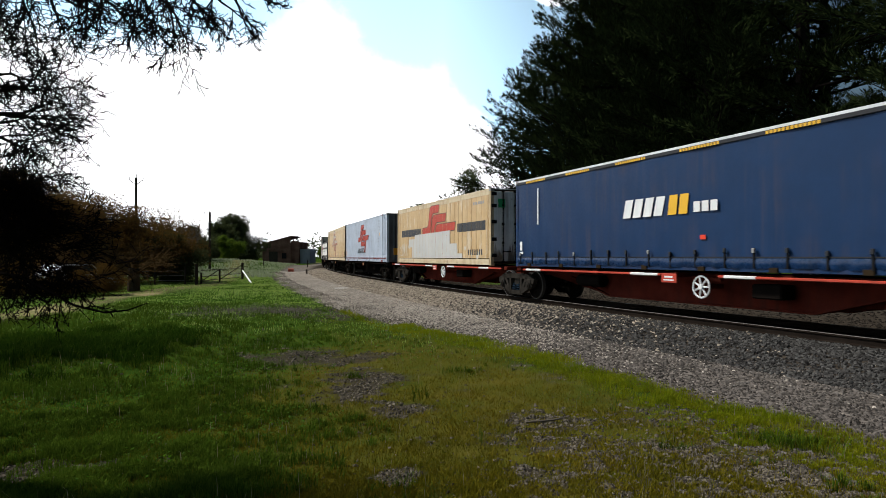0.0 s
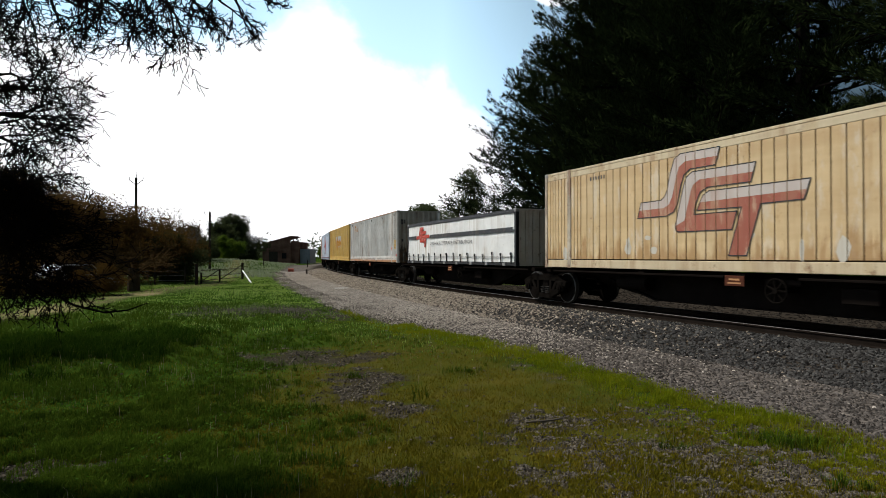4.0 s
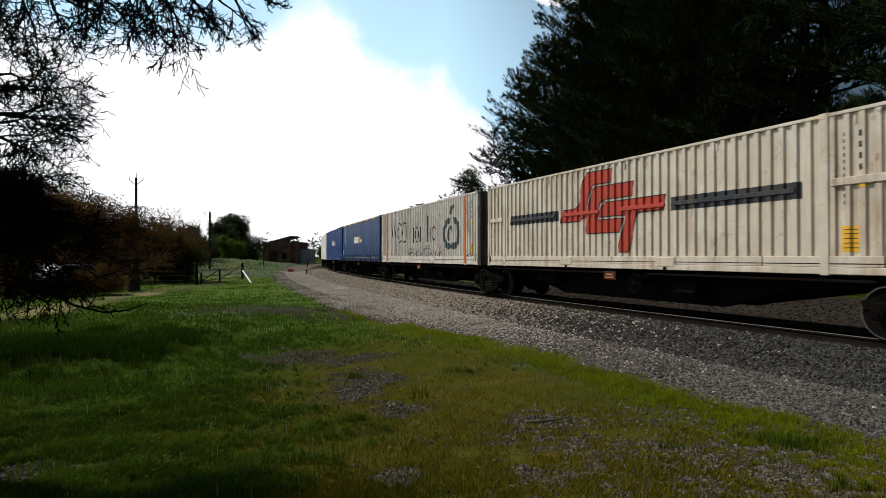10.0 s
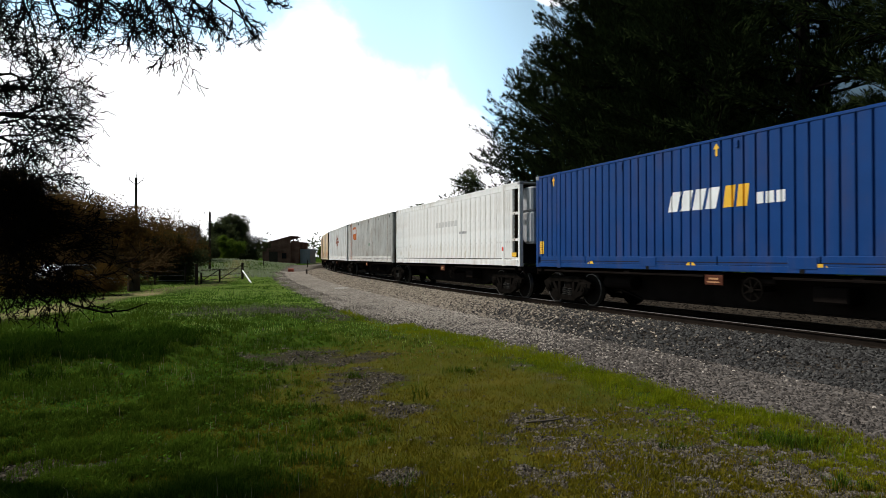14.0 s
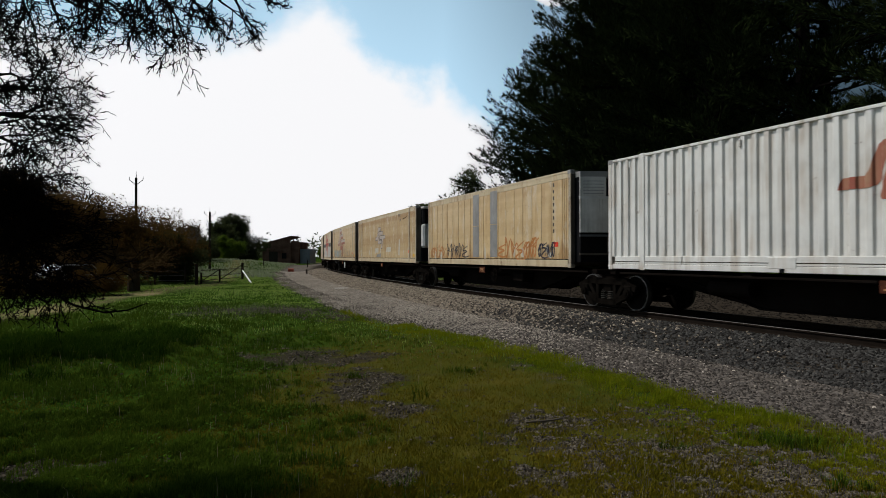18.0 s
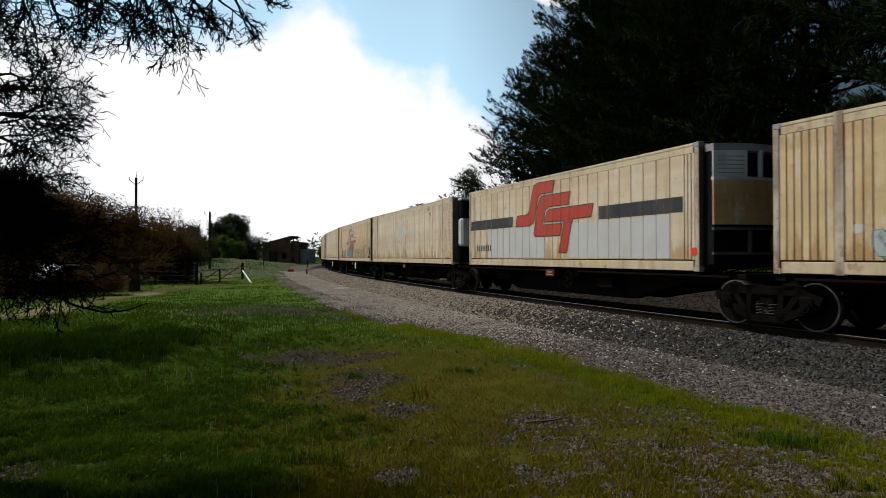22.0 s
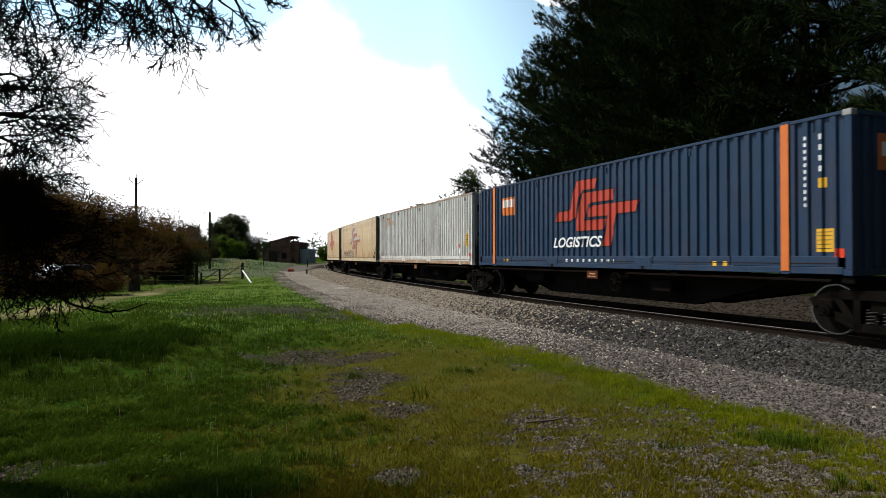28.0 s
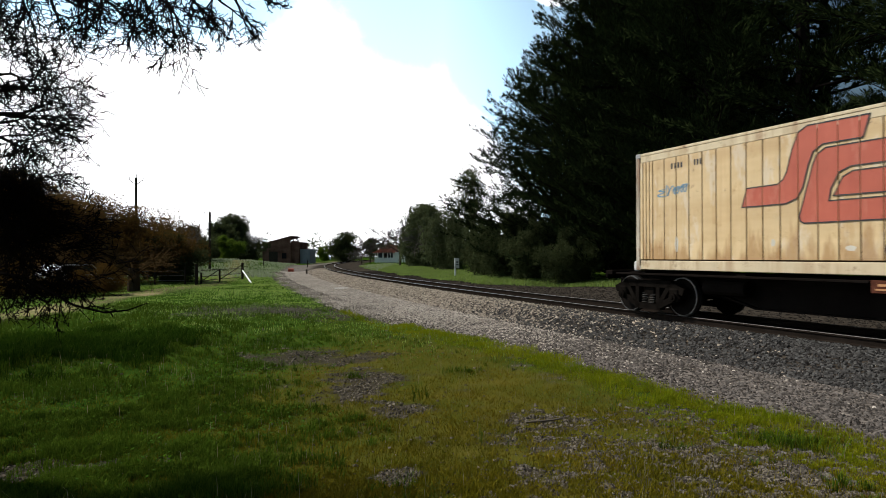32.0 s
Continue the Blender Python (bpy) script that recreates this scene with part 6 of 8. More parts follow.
            f.sign("bare_patch", [[(-3.2, 1.38), (-3.0, 1.38), (-2.98, 2.05), (-3.15, 2.0)]], M["wash_white"], lift=0.003)
            f.sign("gash", [[(4.75, 3.42), (5.3, 3.46), (5.85, 3.58), (5.3, 3.50), (4.75, 3.47)]], M["joint"])
    elif n == 17:
        c, f = reefer(n, "cream refrigerated container with faded red badge and pale blue scrawl", M["cream"], 14.63, "slatted", widths=0.285)
        badge(f, 1.22, -0.65, -0.06, M["red_fade"], "faded red badge of three bands", M["charcoal"], M["bleached"])
        tag(f, ("ess", "bar", "bow", "ring", "bar", "ess"), -5.5, -1.2, 1.34, 2.02, 0.16, M["tag_pale"], "pale blue sprayed signs", 0.045, M["tag_blue"])
        f.sign("scrawl", strokes(-5.4, -0.2, 1.28, 2.1, 8, 22, 0.025), M["tag_dark"])
        f.sign("scrawl", strokes(0.4, 5.0, 1.4, 2.2, 7, 23, 0.025), M["alu"])
        f.sign("code_column", column(4.95, 0.07, 2.1, 3.75, 7), M["black_paint"])
    elif n in (1, 18):
        c, f = reefer(n, "stained cream refrigerated container with charcoal stripe and red badge", M["cream_rust" if n == 1 else "cream_pale"], 12.19, "doors" if n == 1 else "bowed_cream")
        badge(f, 1.17, 0.38 if n == 1 else 0.02, 0.0, M["red_logo"], "red badge of three slanted bands", M["charcoal"])
        stripes(f, -5.95 if n == 18 else -5.3, -2.5 if n == 18 else -2.1, 2.43 if n == 18 else 2.72, 5.6, 2.44, 2.80)
        if n == 1:
            f.sign("primer_patch", [[(-3.42, 1.36), (3.3, 1.36), (3.3, 1.55), (2.7, 1.55), (2.7, 1.98), (1.87, 1.98), (1.87, 2.56), (-3.0, 2.50), (-3.0, 2.3), (-3.42, 2.3)],
                                    quad(-4.0, -3.42, 1.9, 2.3)], M["patch_white"], "white primer patch over the badge", lift=0.0145)
            f.sign("code", word(3.9, 5.4, 1.48, 1.70, 7, 0, 0.45), M["charcoal"])
            f.sign("code", word(4.4, 5.5, 3.45, 3.56, 7), M["alu"])
            f.sign("scrawl", strokes(-5.6, -4.3, 1.4, 2.2, 4, 11, 0.04), M["ghost"])
        else:
            f.sign("code", word(-5.35, -4.1, 1.62, 1.84, 8, 0.0, 0.45), M["charcoal"], lift=0.006)
            f.sign("primer_patch", [quad(-4.4, -0.4, 1.38, 2.40), quad(1.0, 5.2, 1.38, 2.40)], M["patch_white"], lift=0.0035)
            f.sign("red_reflector", [quad(5.86, 6.04, 1.45, 1.62)], M["label_red"], lift=0.02)
    elif n == 22:
        c, f = reefer(n, "cream refrigerated container with peeled sign and riveted plates", M["cream"], 12.19, "bowed_white", widths=0.62)
        f.sign("primer_patch", [quad(-5.0, -1.5, 2.06, 3.05)], M["patch_white"], "pale patch of a removed sign")
        f.sign("paint_flakes", [[(x, 2.95), (x + 0.3, 3.0), (x + 0.22, 3.1), (x + 0.05, 3.06)] for x in (-4.9, -4.5, -3.9, -3.1, -2.2, -1.8)] + [quad(-3.6, -3.52, 2.2, 2.9), quad(-2.5, -2.44, 2.3, 2.9)], M["charcoal"], lift=0.009)
        f.sign("scuff", [quad(-2.15, -1.3, 1.78, 1.98)], M["patch_white"])
        for x in (-1.13, 0.35):
            part("repair_plate", boxes((x, x + 0.66, -HALF - 0.002, -HALF + 0.012, 1.40, 3.84), bev=0.004), M["alu"], c)
    elif n == 23:
        c, f = sct_corrugated("slate blue corrugated container with red badge and orange posts", M["navy"], M["red_logo"], M["white_paint"], kind="trap")
        for x in (-6.02, 6.02):
            f.sign("orange_band", [quad(x - 0.085, x + 0.085, 1.15, 3.93)], M["orange"], lift=0.02)
        f.sign("orange_sign", [[(-5.5, 2.98), (-5.4, 2.88), (-4.5, 2.86), (-4.5, 3.36), (-4.65, 3.5), (-5.5, 3.5)]], M["orange"])
        f.sign("sign_writing", word(-5.42, -4.6, 3.15, 3.42, 3), M["white_paint"], lift=0.009)
        codes(f, M["white_paint"], 6.4, 2.3, 3.66, M["gold"])
        caution(f, 6.62, 1.5, M["gold"], 0.36, 0.42)
        f.sign("load_writing", word(-1.4, 0.9, 1.27, 1.35, 16), M["white_paint"], lift=0.012)
        f.sign("amber_label", [quad(4.2, 4.75, 1.22, 1.32), quad(-5.3, -4.9, 1.25, 1.33)], M["gold"], lift=0.012)
        s = part("end_sign", boxes((7.300, 7.312, -0.55, 0.75, 2.95, 3.6)), M["orange"], c, "orange sign on the end wall")
        part("end_sign_writing", boxes(*[(7.312, 7.318, -0.45 + 0.36 * i, -0.18 + 0.36 * i, 3.2, 3.45) for i in range(3)]), M["white_paint"], s)
        f.sign("red_reflector", [quad(7.0, 7.14, 1.40, 1.56)], M["label_red"], lift=0.012)
    elif n in (3, 20, 25):
        c, f = reefer(n, {3: "stained cream refrigerated container with faded red badge", 20: "cream refrigerated container with faded badge and blue scrawl",
                          25: "cream refrigerated container with faded badge and dark scrawl"}[n], M["cream"], 14.63, "red", widths=0.285)
        badge(f, 1.22, -0.65, -0.05, M["red_fade"], "faded red badge of three bands", M["charcoal"], M["bleached"])
        if n == 20:
            tag(f, ("ess", "bar", "ess"), -5.7, -3.5, 1.32, 2.02, 0.17, M["tag_sage"], "green-grey sprayed signs")
            tag(f, ("bar",), -4.9, -4.3, 1.3, 2.0, 0.14, M["tag_rose"], "dull red sprayed sign", 0.0)
            tag(f, ("bar", "bow", "ring", "ess"), -3.0, 0.1, 1.32, 2.16, 0.24, M["tag_blue"], "blue sprayed signs")
            f.sign("scrawl", strokes(1.2, 5.7, 1.3, 2.2, 7, 33, 0.03), M["tag_dark"], "thin dark sprayed scrawl")
            f.sign("scrawl", strokes(6.15, 7.1, 1.6, 2.1, 3, 34, 0.04), M["tag_dark"])
        if n == 25:
            f.sign("scrawl", strokes(-5.9, -1.0, 1.35, 1.95, 9, 35, 0.055), M["tag_dark"], "thin dark sprayed scrawl")
        f.sign("soot_stain", [[(6.45, 1.34), (7.17, 1.34), (7.17, 2.15), (7.02, 1.86), (6.9, 1.80), (6.72, 1.55), (6.55, 1.50)]], M["soot"], "black soot stain below the cooling unit")
        f.sign("code", word(-5.0, -4.3, 3.54, 3.64, 6, 0, 0.5), M["charcoal"])
    else:
        c, f = reefer(n, "cream refrigerated container with faded red badge at the train's end", M["cream"], 12.19, "bowed_cream", widths=0.38)
        badge(f, 1.22, -0.53, 0.0, M["red_pale"], "faded red badge of three slanted bands", M["charcoal"])
        f.sign("code", word(-4.9, -4.5, 3.47, 3.60, 4, 0, 0.5) + word(-4.2, -3.95, 3.47, 3.60, 3, 0, 0.5), M["charcoal"])
        f.sign("scrawl", strokes(-5.3, -4.4, 2.85, 3.1, 4, 41, 0.03), M["tag_blue"])
        f.sign("red_label", [quad(1.2, 1.4, 1.9, 2.05), quad(1.25, 1.4, 1.5, 1.62)], M["label_red"])
        f.sign("scuff", [quad(0.95, 1.5, 1.45, 2.05)], M["patch_white"], lift=0.003)
    LOADS.append(c)

WAGONS = [build_wagon(n, n in FIRSTS, n in LASTS, n in REDS, n in WHITE_BRAKES) for n in range(27)]
lamp = thing("tail_marker", "white end-of-train marker lamp on the last wagon", "marker")
part("marker_body", boxes((-0.10, 0.10, -0.07, 0.07, 0.0, 0.26), bev=0.03), M["unit_white"], lamp)
part("marker_handle", boxes((-0.02, 0.02, -0.05, 0.05, 0.26, 0.31), bev=0.01), M["rubber"], lamp)


# ---------------------------------------------------------------- ground
def ground_axis(lo, hi, near_lo, near_hi, step, growth):
    a = list(np.arange(near_lo, near_hi, step))
    for sign, edge, end in ((-1, near_lo, lo), (1, near_hi, hi)):
        x, h, out = edge, step, []
        while (x > end) if sign < 0 else (x < end):
            h *= growth
            x += sign * h
            out.append(x)
        a = out[::-1] + a if sign < 0 else a + out
    return np.array(a)


gx = ground_axis(-2500, 2500, -16, 14, 0.16, 1.09)
gy = ground_axis(-600, 3000, 3.5, 34, 0.16, 1.06)
GX, GY = np.meshgrid(gx, gy)
GD = beside(GX, GY)[0]
GZ = ground_z(GX, GY, GD)
idx = np.arange(GX.size).reshape(GX.shape)
gf = np.stack([idx[:-1, :-1], idx[:-1, 1:], idx[1:, 1:], idx[1:, :-1]], -1).reshape(-1, 4)


def ground_material():
    m = material("earth", (0.034, 0.028, 0.022), 0.95, spec=0.0, var=0.45, size=6.0, tint=(0.062, 0.051, 0.040), bump=0.6, grain=25)
    n, l = m.node_tree.nodes, m.node_tree.links
    bsdf = n["Principled BSDF"]
    base = bsdf.inputs["Base Color"].links[0].from_socket
    at = n.new("ShaderNodeAttribute")
    at.attribute_name = "cover"
    sp = n.new("ShaderNodeSeparateColor")
    l.new(at.outputs["Color"], sp.inputs[0])
    co = n.new("ShaderNodeTexCoord")

    def blotch(a, b, scale, lo=0.35, hi=0.65):
        t = n.new("ShaderNodeTexNoise")
        t.inputs["Scale"].default_value, t.inputs["Detail"].default_value, t.inputs["Roughness"].default_value = scale, 9.0, 0.7
        l.new(co.outputs["Object"], t.inputs["Vector"])
        r = n.new("ShaderNodeMapRange")
        r.inputs["From Min"].default_value, r.inputs["From Max"].default_value = lo, hi
        l.new(t.outputs["Fac"], r.inputs["Value"])
        x = n.new("ShaderNodeMix")
        x.data_type = "RGBA"
        l.new(r.outputs[0], x.inputs["Factor"])
        x.inputs["A"].default_value, x.inputs["B"].default_value = (*a, 1), (*b, 1)
        return x.outputs["Result"]

    def over(fac, a, b):
        x = n.new("ShaderNodeMix")
        x.data_type = "RGBA"
        l.new(fac, x.inputs["Factor"])
        l.new(a, x.inputs["A"])
        l.new(b, x.inputs["B"])
        return x.outputs["Result"]
    turf = over(at.outputs["Alpha"], blotch((0.044, 0.056, 0.008), (0.088, 0.074, 0.013), 1.1), blotch((0.014, 0.036, 0.004), (0.042, 0.075, 0.009), 1.3))
    c = over(sp.outputs[0], base, turf)
    c = over(sp.outputs[1], c, blotch((0.048, 0.041, 0.036), (0.205, 0.178, 0.155), 9.0))
    c = over(sp.outputs[2], c, blotch((0.28, 0.225, 0.125), (0.10, 0.115, 0.035), 1.5))
    l.new(c, bsdf.inputs["Base Color"])
    return m


gme = mesh_of("ground", np.stack([GX, GY, GZ], -1).reshape(-1, 3), gf, ground_material())
cov = np.zeros((GX.size, 4), np.float32)
grass_here = grass_cover(GX, GY, GD)
cov[:, 0] = grass_here.ravel()
cov[:, 1] = ((1 - smooth(-GD, 6.0, 7.0)) * (1 - grass_here) * smooth(-GD, 2.3, 3.1)).ravel()
cov[:, 2] = (dirt_track(GX, GY) * (GY > 8)).ravel()
cov[:, 3] = lushness(GX, GY, GD).ravel()
att = gme.color_attributes.new("cover", "FLOAT_COLOR", "POINT")
att.data.foreach_set("color", cov.ravel())
gme.polygons.foreach_set("use_smooth", [True] * len(gme.polygons))
ground = tagged(new("ground", gme), "grassy railway verge with bare earth and a gravel strip", "ground", kind="structure")

rng = np.random.default_rng(7)


def scatter_stones(name, label, x, y, size, mat, sink=0.3, lift=0.0):
    """Many broken stones as one heap: each an uneven eight-sided lump."""
    n = len(x)
    base = np.array([(1, 0.2, -0.5), (-0.2, 1, -0.5), (-1, -0.2, -0.5), (0.2, -1, -0.5), (0.45, 0.3, 0.7), (-0.5, -0.2, 0.65)], np.float32)
    tri = np.array([(0, 1, 4), (1, 5, 4), (1, 2, 5), (2, 3, 5), (3, 4, 5), (3, 0, 4)])
    v = base[None] * rng.uniform(0.6, 1.25, (n, 6, 3)) * size[:, None, None] * np.array([1, 1, 0.6])
    a = rng.uniform(0, 6.28, n)
    b = rng.uniform(-0.5, 0.5, n)
    ca, sa, cb, sb = np.cos(a)[:, None], np.sin(a)[:, None], np.cos(b)[:, None], np.sin(b)[:, None]
    vx = v[..., 0] * ca - v[..., 1] * sa
    vy = v[..., 0] * sa + v[..., 1] * ca
    vz = v[..., 2] * cb + vx * sb
    z = ground_z(x, y) + size * (0.45 - sink) + lift
    verts = np.stack([vx + x[:, None], vy + y[:, None], vz + z[:, None]], -1).reshape(-1, 3)
    faces = (tri[None] + (np.arange(n) * 6)[:, None, None]).reshape(-1, 3)
    return tagged(new(name, mesh_of(name, verts, faces, mat)), label, name.replace("_", " "), kind="stuff")


def band(n, s0, s1, d0, d1, near=1.0):
    """Places in a strip beside the line, thicker towards the camera."""
    s = s0 + (s1 - s0) * rng.uniform(0, 1, n) ** near
    d = rng.uniform(d0, d1, n)
    ang = np.interp(s, _s, _a)
    return np.interp(s, _s, _x) + d * np.cos(ang), np.interp(s, _s, _y) + d * np.sin(ang)


bx, by = band(66000, -9, 70, -3.15, -0.62, 2.0)
size = (0.017 + 0.028 * rng.uniform(0, 1, len(bx)) ** 1.4) * (1 + 0.02 * by)
# shade and sun as colour: near stones take the dark copy, far ones the bright
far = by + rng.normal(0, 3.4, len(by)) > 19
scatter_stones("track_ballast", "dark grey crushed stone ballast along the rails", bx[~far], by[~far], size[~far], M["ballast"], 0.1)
scatter_stones("track_ballast", "brown crushed stone ballast along the rails, brightened as if sunlit", bx[far], by[far], size[far], M["ballast_lit"], 0.1)
bx, by = band(24000, -9, 66, 0.62, 9.5, 1.6)
scatter_stones("far_ballast", "crushed stone ballast beyond the rails", bx, by, rng.uniform(0.024, 0.05, len(bx)) * (1 + 0.012 * by), M["far_stone"])
bx, by = band(9000, -9, 50, -0.62, 0.62, 1.6)
scatter_stones("crib_ballast", "oily stone ballast between the rails", bx, by, rng.uniform(0.024, 0.045, len(bx)) * (1 + 0.012 * by), M["ballast"])
bx, by = band(84000, -10, 66, -6.9, -2.7, 2.0)
keep = grass_cover(bx, by, beside(bx, by)[0]) < rng.uniform(0.1, 0.8, len(bx))
bx, by = bx[keep], by[keep]
size = (0.008 + 0.020 * rng.uniform(0, 1, len(bx)) ** 1.6) * (1 + 0.03 * by)
# the gravel too is darker near, brighter far, in place of shade and sun
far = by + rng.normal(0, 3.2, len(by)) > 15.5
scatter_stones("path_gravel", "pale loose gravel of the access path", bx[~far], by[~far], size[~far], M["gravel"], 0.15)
scatter_stones("path_gravel", "tan gravel of the access path, brightened as if sunlit", bx[far], by[far], size[far], M["gravel_lit"], 0.15)
# stones lying in the thin grass
py = rng.uniform(560, 950, 240000)
by = 1116 * 1.82 / (py - 454.4)
bx = (rng.uniform(-60, 1630, len(by)) - 784) / 1116 * by
bd, _ = beside(bx, by)
keep = (bd < -5.5) & (by < 20) & (grass_cover(bx, by, bd) < rng.uniform(0.0, 0.75, len(bx))) & (rng.uniform(0, 1, len(bx)) < 0.6 + 0.4 * fuzz(bx, by, 0.25, 52))
keep |= (bd < -5.5) & (by < 16) & (rng.uniform(0, 1, len(bx)) < 0.012 + 0.10 * smooth(bx, 0.2, 2.0) * smooth(8.5 - by, 0, 2))
scatter_stones("loose_stones", "loose pale and dark stones lying in thin grass", bx[keep], by[keep], (0.007 + 0.025 * rng.uniform(0, 1, keep.sum()) ** 1.9) * (0.6 + 0.05 * by[keep]), M["stone"], 0.2)


# ---------------------------------------------------------------- grass
def blades(name, label, x, y, h, w, mat, bend=0.5, t=None, two=True):
    """Single blades of grass, bent over towards t (two: in two lengths)."""
    n = len(x)
    z = ground_z(x, y) - 0.005
    t = rng.uniform(0, 6.28, n) if t is None else t
    a = t + math.pi / 2 + rng.uniform(-0.7, 0.7, n)
    lean = rng.uniform(0.1, bend, n) * h
    dx, dy = np.cos(a) * w / 2, np.sin(a) * w / 2
    tx, ty = np.cos(t) * lean, np.sin(t) * lean
    p0 = np.stack([x - dx, y - dy, z], -1)
    p1 = np.stack([x + dx, y + dy, z], -1)
    p4 = np.stack([x + tx, y + ty, z + h * rng.uniform(0.75, 1, n)], -1)
    if two:
        p2 = np.stack([x + tx * 0.3 + dx * 0.8, y + ty * 0.3 + dy * 0.8, z + h * 0.62], -1)
        p3 = np.stack([x + tx * 0.3 - dx * 0.8, y + ty * 0.3 - dy * 0.8, z + h * 0.62], -1)
        verts, tri = np.stack([p0, p1, p2, p3, p4], 1).reshape(-1, 3), np.array([(0, 1, 2), (0, 2, 3), (3, 2, 4)])
    else:
        verts, tri = np.stack([p0, p1, p4], 1).reshape(-1, 3), np.array([(0, 1, 2)])
    faces = (tri[None] + (np.arange(n) * (5 if two else 3))[:, None, None]).reshape(-1, 3)
    return tagged(new(name, mesh_of(name, verts, faces, mat)), label, "grass", kind="stuff")


def lawn(n, x0, x1, y0, y1, power, keep_min=0.0):
    """Places where grass stands, thicker near the camera."""
    y = y0 + (y1 - y0) * rng.uniform(0, 1, n) ** power
    x = rng.uniform(x0, x1, n)
    ok = np.abs(x) < y * 0.74 + 1.0
    x, y = x[ok], y[ok]
    d, _ = beside(x, y)
    g = grass_cover(x, y, d)
    tuft = 0.55 + 0.6 * fuzz(x, y, 0.35, 11) + 0.35 * fuzz(x, y, 1.6, 12)
    ok = (g * np.clip(tuft, 0.1, 1) > rng.uniform(keep_min, 1, len(x)))
    return x[ok], y[ok]


def lawn_in_view(n, top, bottom):
    """Places spread evenly over the foreground as the camera sees it, and how thickly grass grows there."""
    py = rng.uniform(top, bottom, n)
    y = 1116 * 1.82 / (py - 454.4)
    x = (rng.uniform(-60, 1630, n) - 784) / 1116 * y
    d, _ = beside(x, y)
    ok = d < 0
    return x[ok], y[ok], d[ok], grass_cover(x[ok], y[ok], d[ok])


def tufts(name, label, x, y, h, w, per, mat, spread=0.035, flop=0.9):
    """Tufts of blades that lean outwards from their middles."""
    n = len(x)
    x, y, h, w = (np.repeat(q, per) for q in (x, y, h, w))
    t = rng.uniform(0, 6.28, n * per)
    r = rng.uniform(0, 1, n * per) ** 0.7 * spread * (0.5 + h * 8)
    return blades(name, label, x + r * np.cos(t), y + r * np.sin(t), h * rng.uniform(0.5, 1.1, n * per), w * rng.uniform(0.7, 1.2, n * per), mat, flop, t + rng.normal(0, 0.5, n * per))


x, y, d, g = lawn_in_view(70000, 540, 950)
lush = lushness(x, y, d)
clump = 0.55 + 0.55 * fuzz(x, y, 0.30, 11) + 0.45 * fuzz(x, y, 0.95, 12)
ok = g * lush * np.clip(clump, 0.06, 1) > rng.uniform(0.02, 1, len(x))
rim = ok & (d > path_edge(y) - 1.7 + 0.3 * fuzz(x, y, 0.8, 44)) & (y < 18)
tufts("path_edge_grass", "bright yellow-green grass along the path's edge", x[rim], y[rim], rng.uniform(0.05, 0.11, rim.sum()) * np.clip(0.8 + 0.6 * fuzz(x[rim], y[rim], 0.5, 45), 0.4, 1.5), rng.uniform(0.0035, 0.006, rim.sum()), 16, M["edge_grass"], 0.05)
ok &= ~rim
qx, qy = band(15000, -10, 9, -7.1, -4.9, 1.0)
qd, _ = beside(qx, qy)
belt = np.exp(-((qd - path_edge(qy) + 0.62 + 0.25 * fuzz(qx, qy, 1.5, 46)) / 0.55) ** 2) * np.clip(0.75 + 0.7 * fuzz(qx, qy, 0.7, 47), 0.1, 1)
keep = belt * grass_cover(qx, qy, qd) > rng.uniform(0.05, 0.9, len(qx))
qx, qy = qx[keep], qy[keep]
tufts("path_edge_grass", "soft lush grass in a belt beside the path", qx, qy, rng.uniform(0.075, 0.16, len(qx)) * np.clip(0.85 + 0.6 * fuzz(qx, qy, 0.6, 48), 0.4, 1.5), rng.uniform(0.004, 0.007, len(qx)), 10, M["edge_grass"], 0.04, 0.6)
tall = (0.42 + 0.75 * np.clip(clump, 0, 1.2) + 0.45 * smooth(-x, 2.5, 7))[ok]
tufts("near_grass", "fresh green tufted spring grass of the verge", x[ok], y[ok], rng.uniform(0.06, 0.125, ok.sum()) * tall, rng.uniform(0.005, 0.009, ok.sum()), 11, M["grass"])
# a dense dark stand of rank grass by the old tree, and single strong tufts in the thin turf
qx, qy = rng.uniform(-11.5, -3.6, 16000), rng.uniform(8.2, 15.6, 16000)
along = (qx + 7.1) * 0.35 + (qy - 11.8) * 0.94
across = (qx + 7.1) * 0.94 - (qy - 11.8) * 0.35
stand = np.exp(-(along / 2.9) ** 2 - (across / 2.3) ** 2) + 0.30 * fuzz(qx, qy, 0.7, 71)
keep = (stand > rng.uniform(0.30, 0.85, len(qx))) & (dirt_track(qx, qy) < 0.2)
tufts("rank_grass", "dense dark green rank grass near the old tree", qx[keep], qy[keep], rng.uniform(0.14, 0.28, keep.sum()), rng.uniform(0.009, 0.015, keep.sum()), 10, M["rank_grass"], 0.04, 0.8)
for cx, cy, r, k, h in ((-1.25, 5.75, 0.10, 10, 0.17), (-0.95, 5.55, 0.07, 6, 0.13), (3.5, 6.25, 0.14, 26, 0.17), (3.25, 6.5, 0.10, 14, 0.13), (-0.3, 5.05, 0.14, 10, 0.10), (-1.75, 5.2, 0.18, 14, 0.09), (-1.35, 9.6, 0.09, 9, 0.13), (0.35, 10.2, 0.16, 14, 0.13), (2.2, 6.3, 0.10, 8, 0.10)):
    qx, qy = rng.normal(cx, r, k), rng.normal(cy, r, k)
    tufts("grass_tuft", "strong tuft of long grass blades in thin turf", qx, qy, rng.uniform(0.75, 1.1, k) * h, rng.uniform(0.005, 0.008, k), 14, M["grass"], 0.06, 1.1)
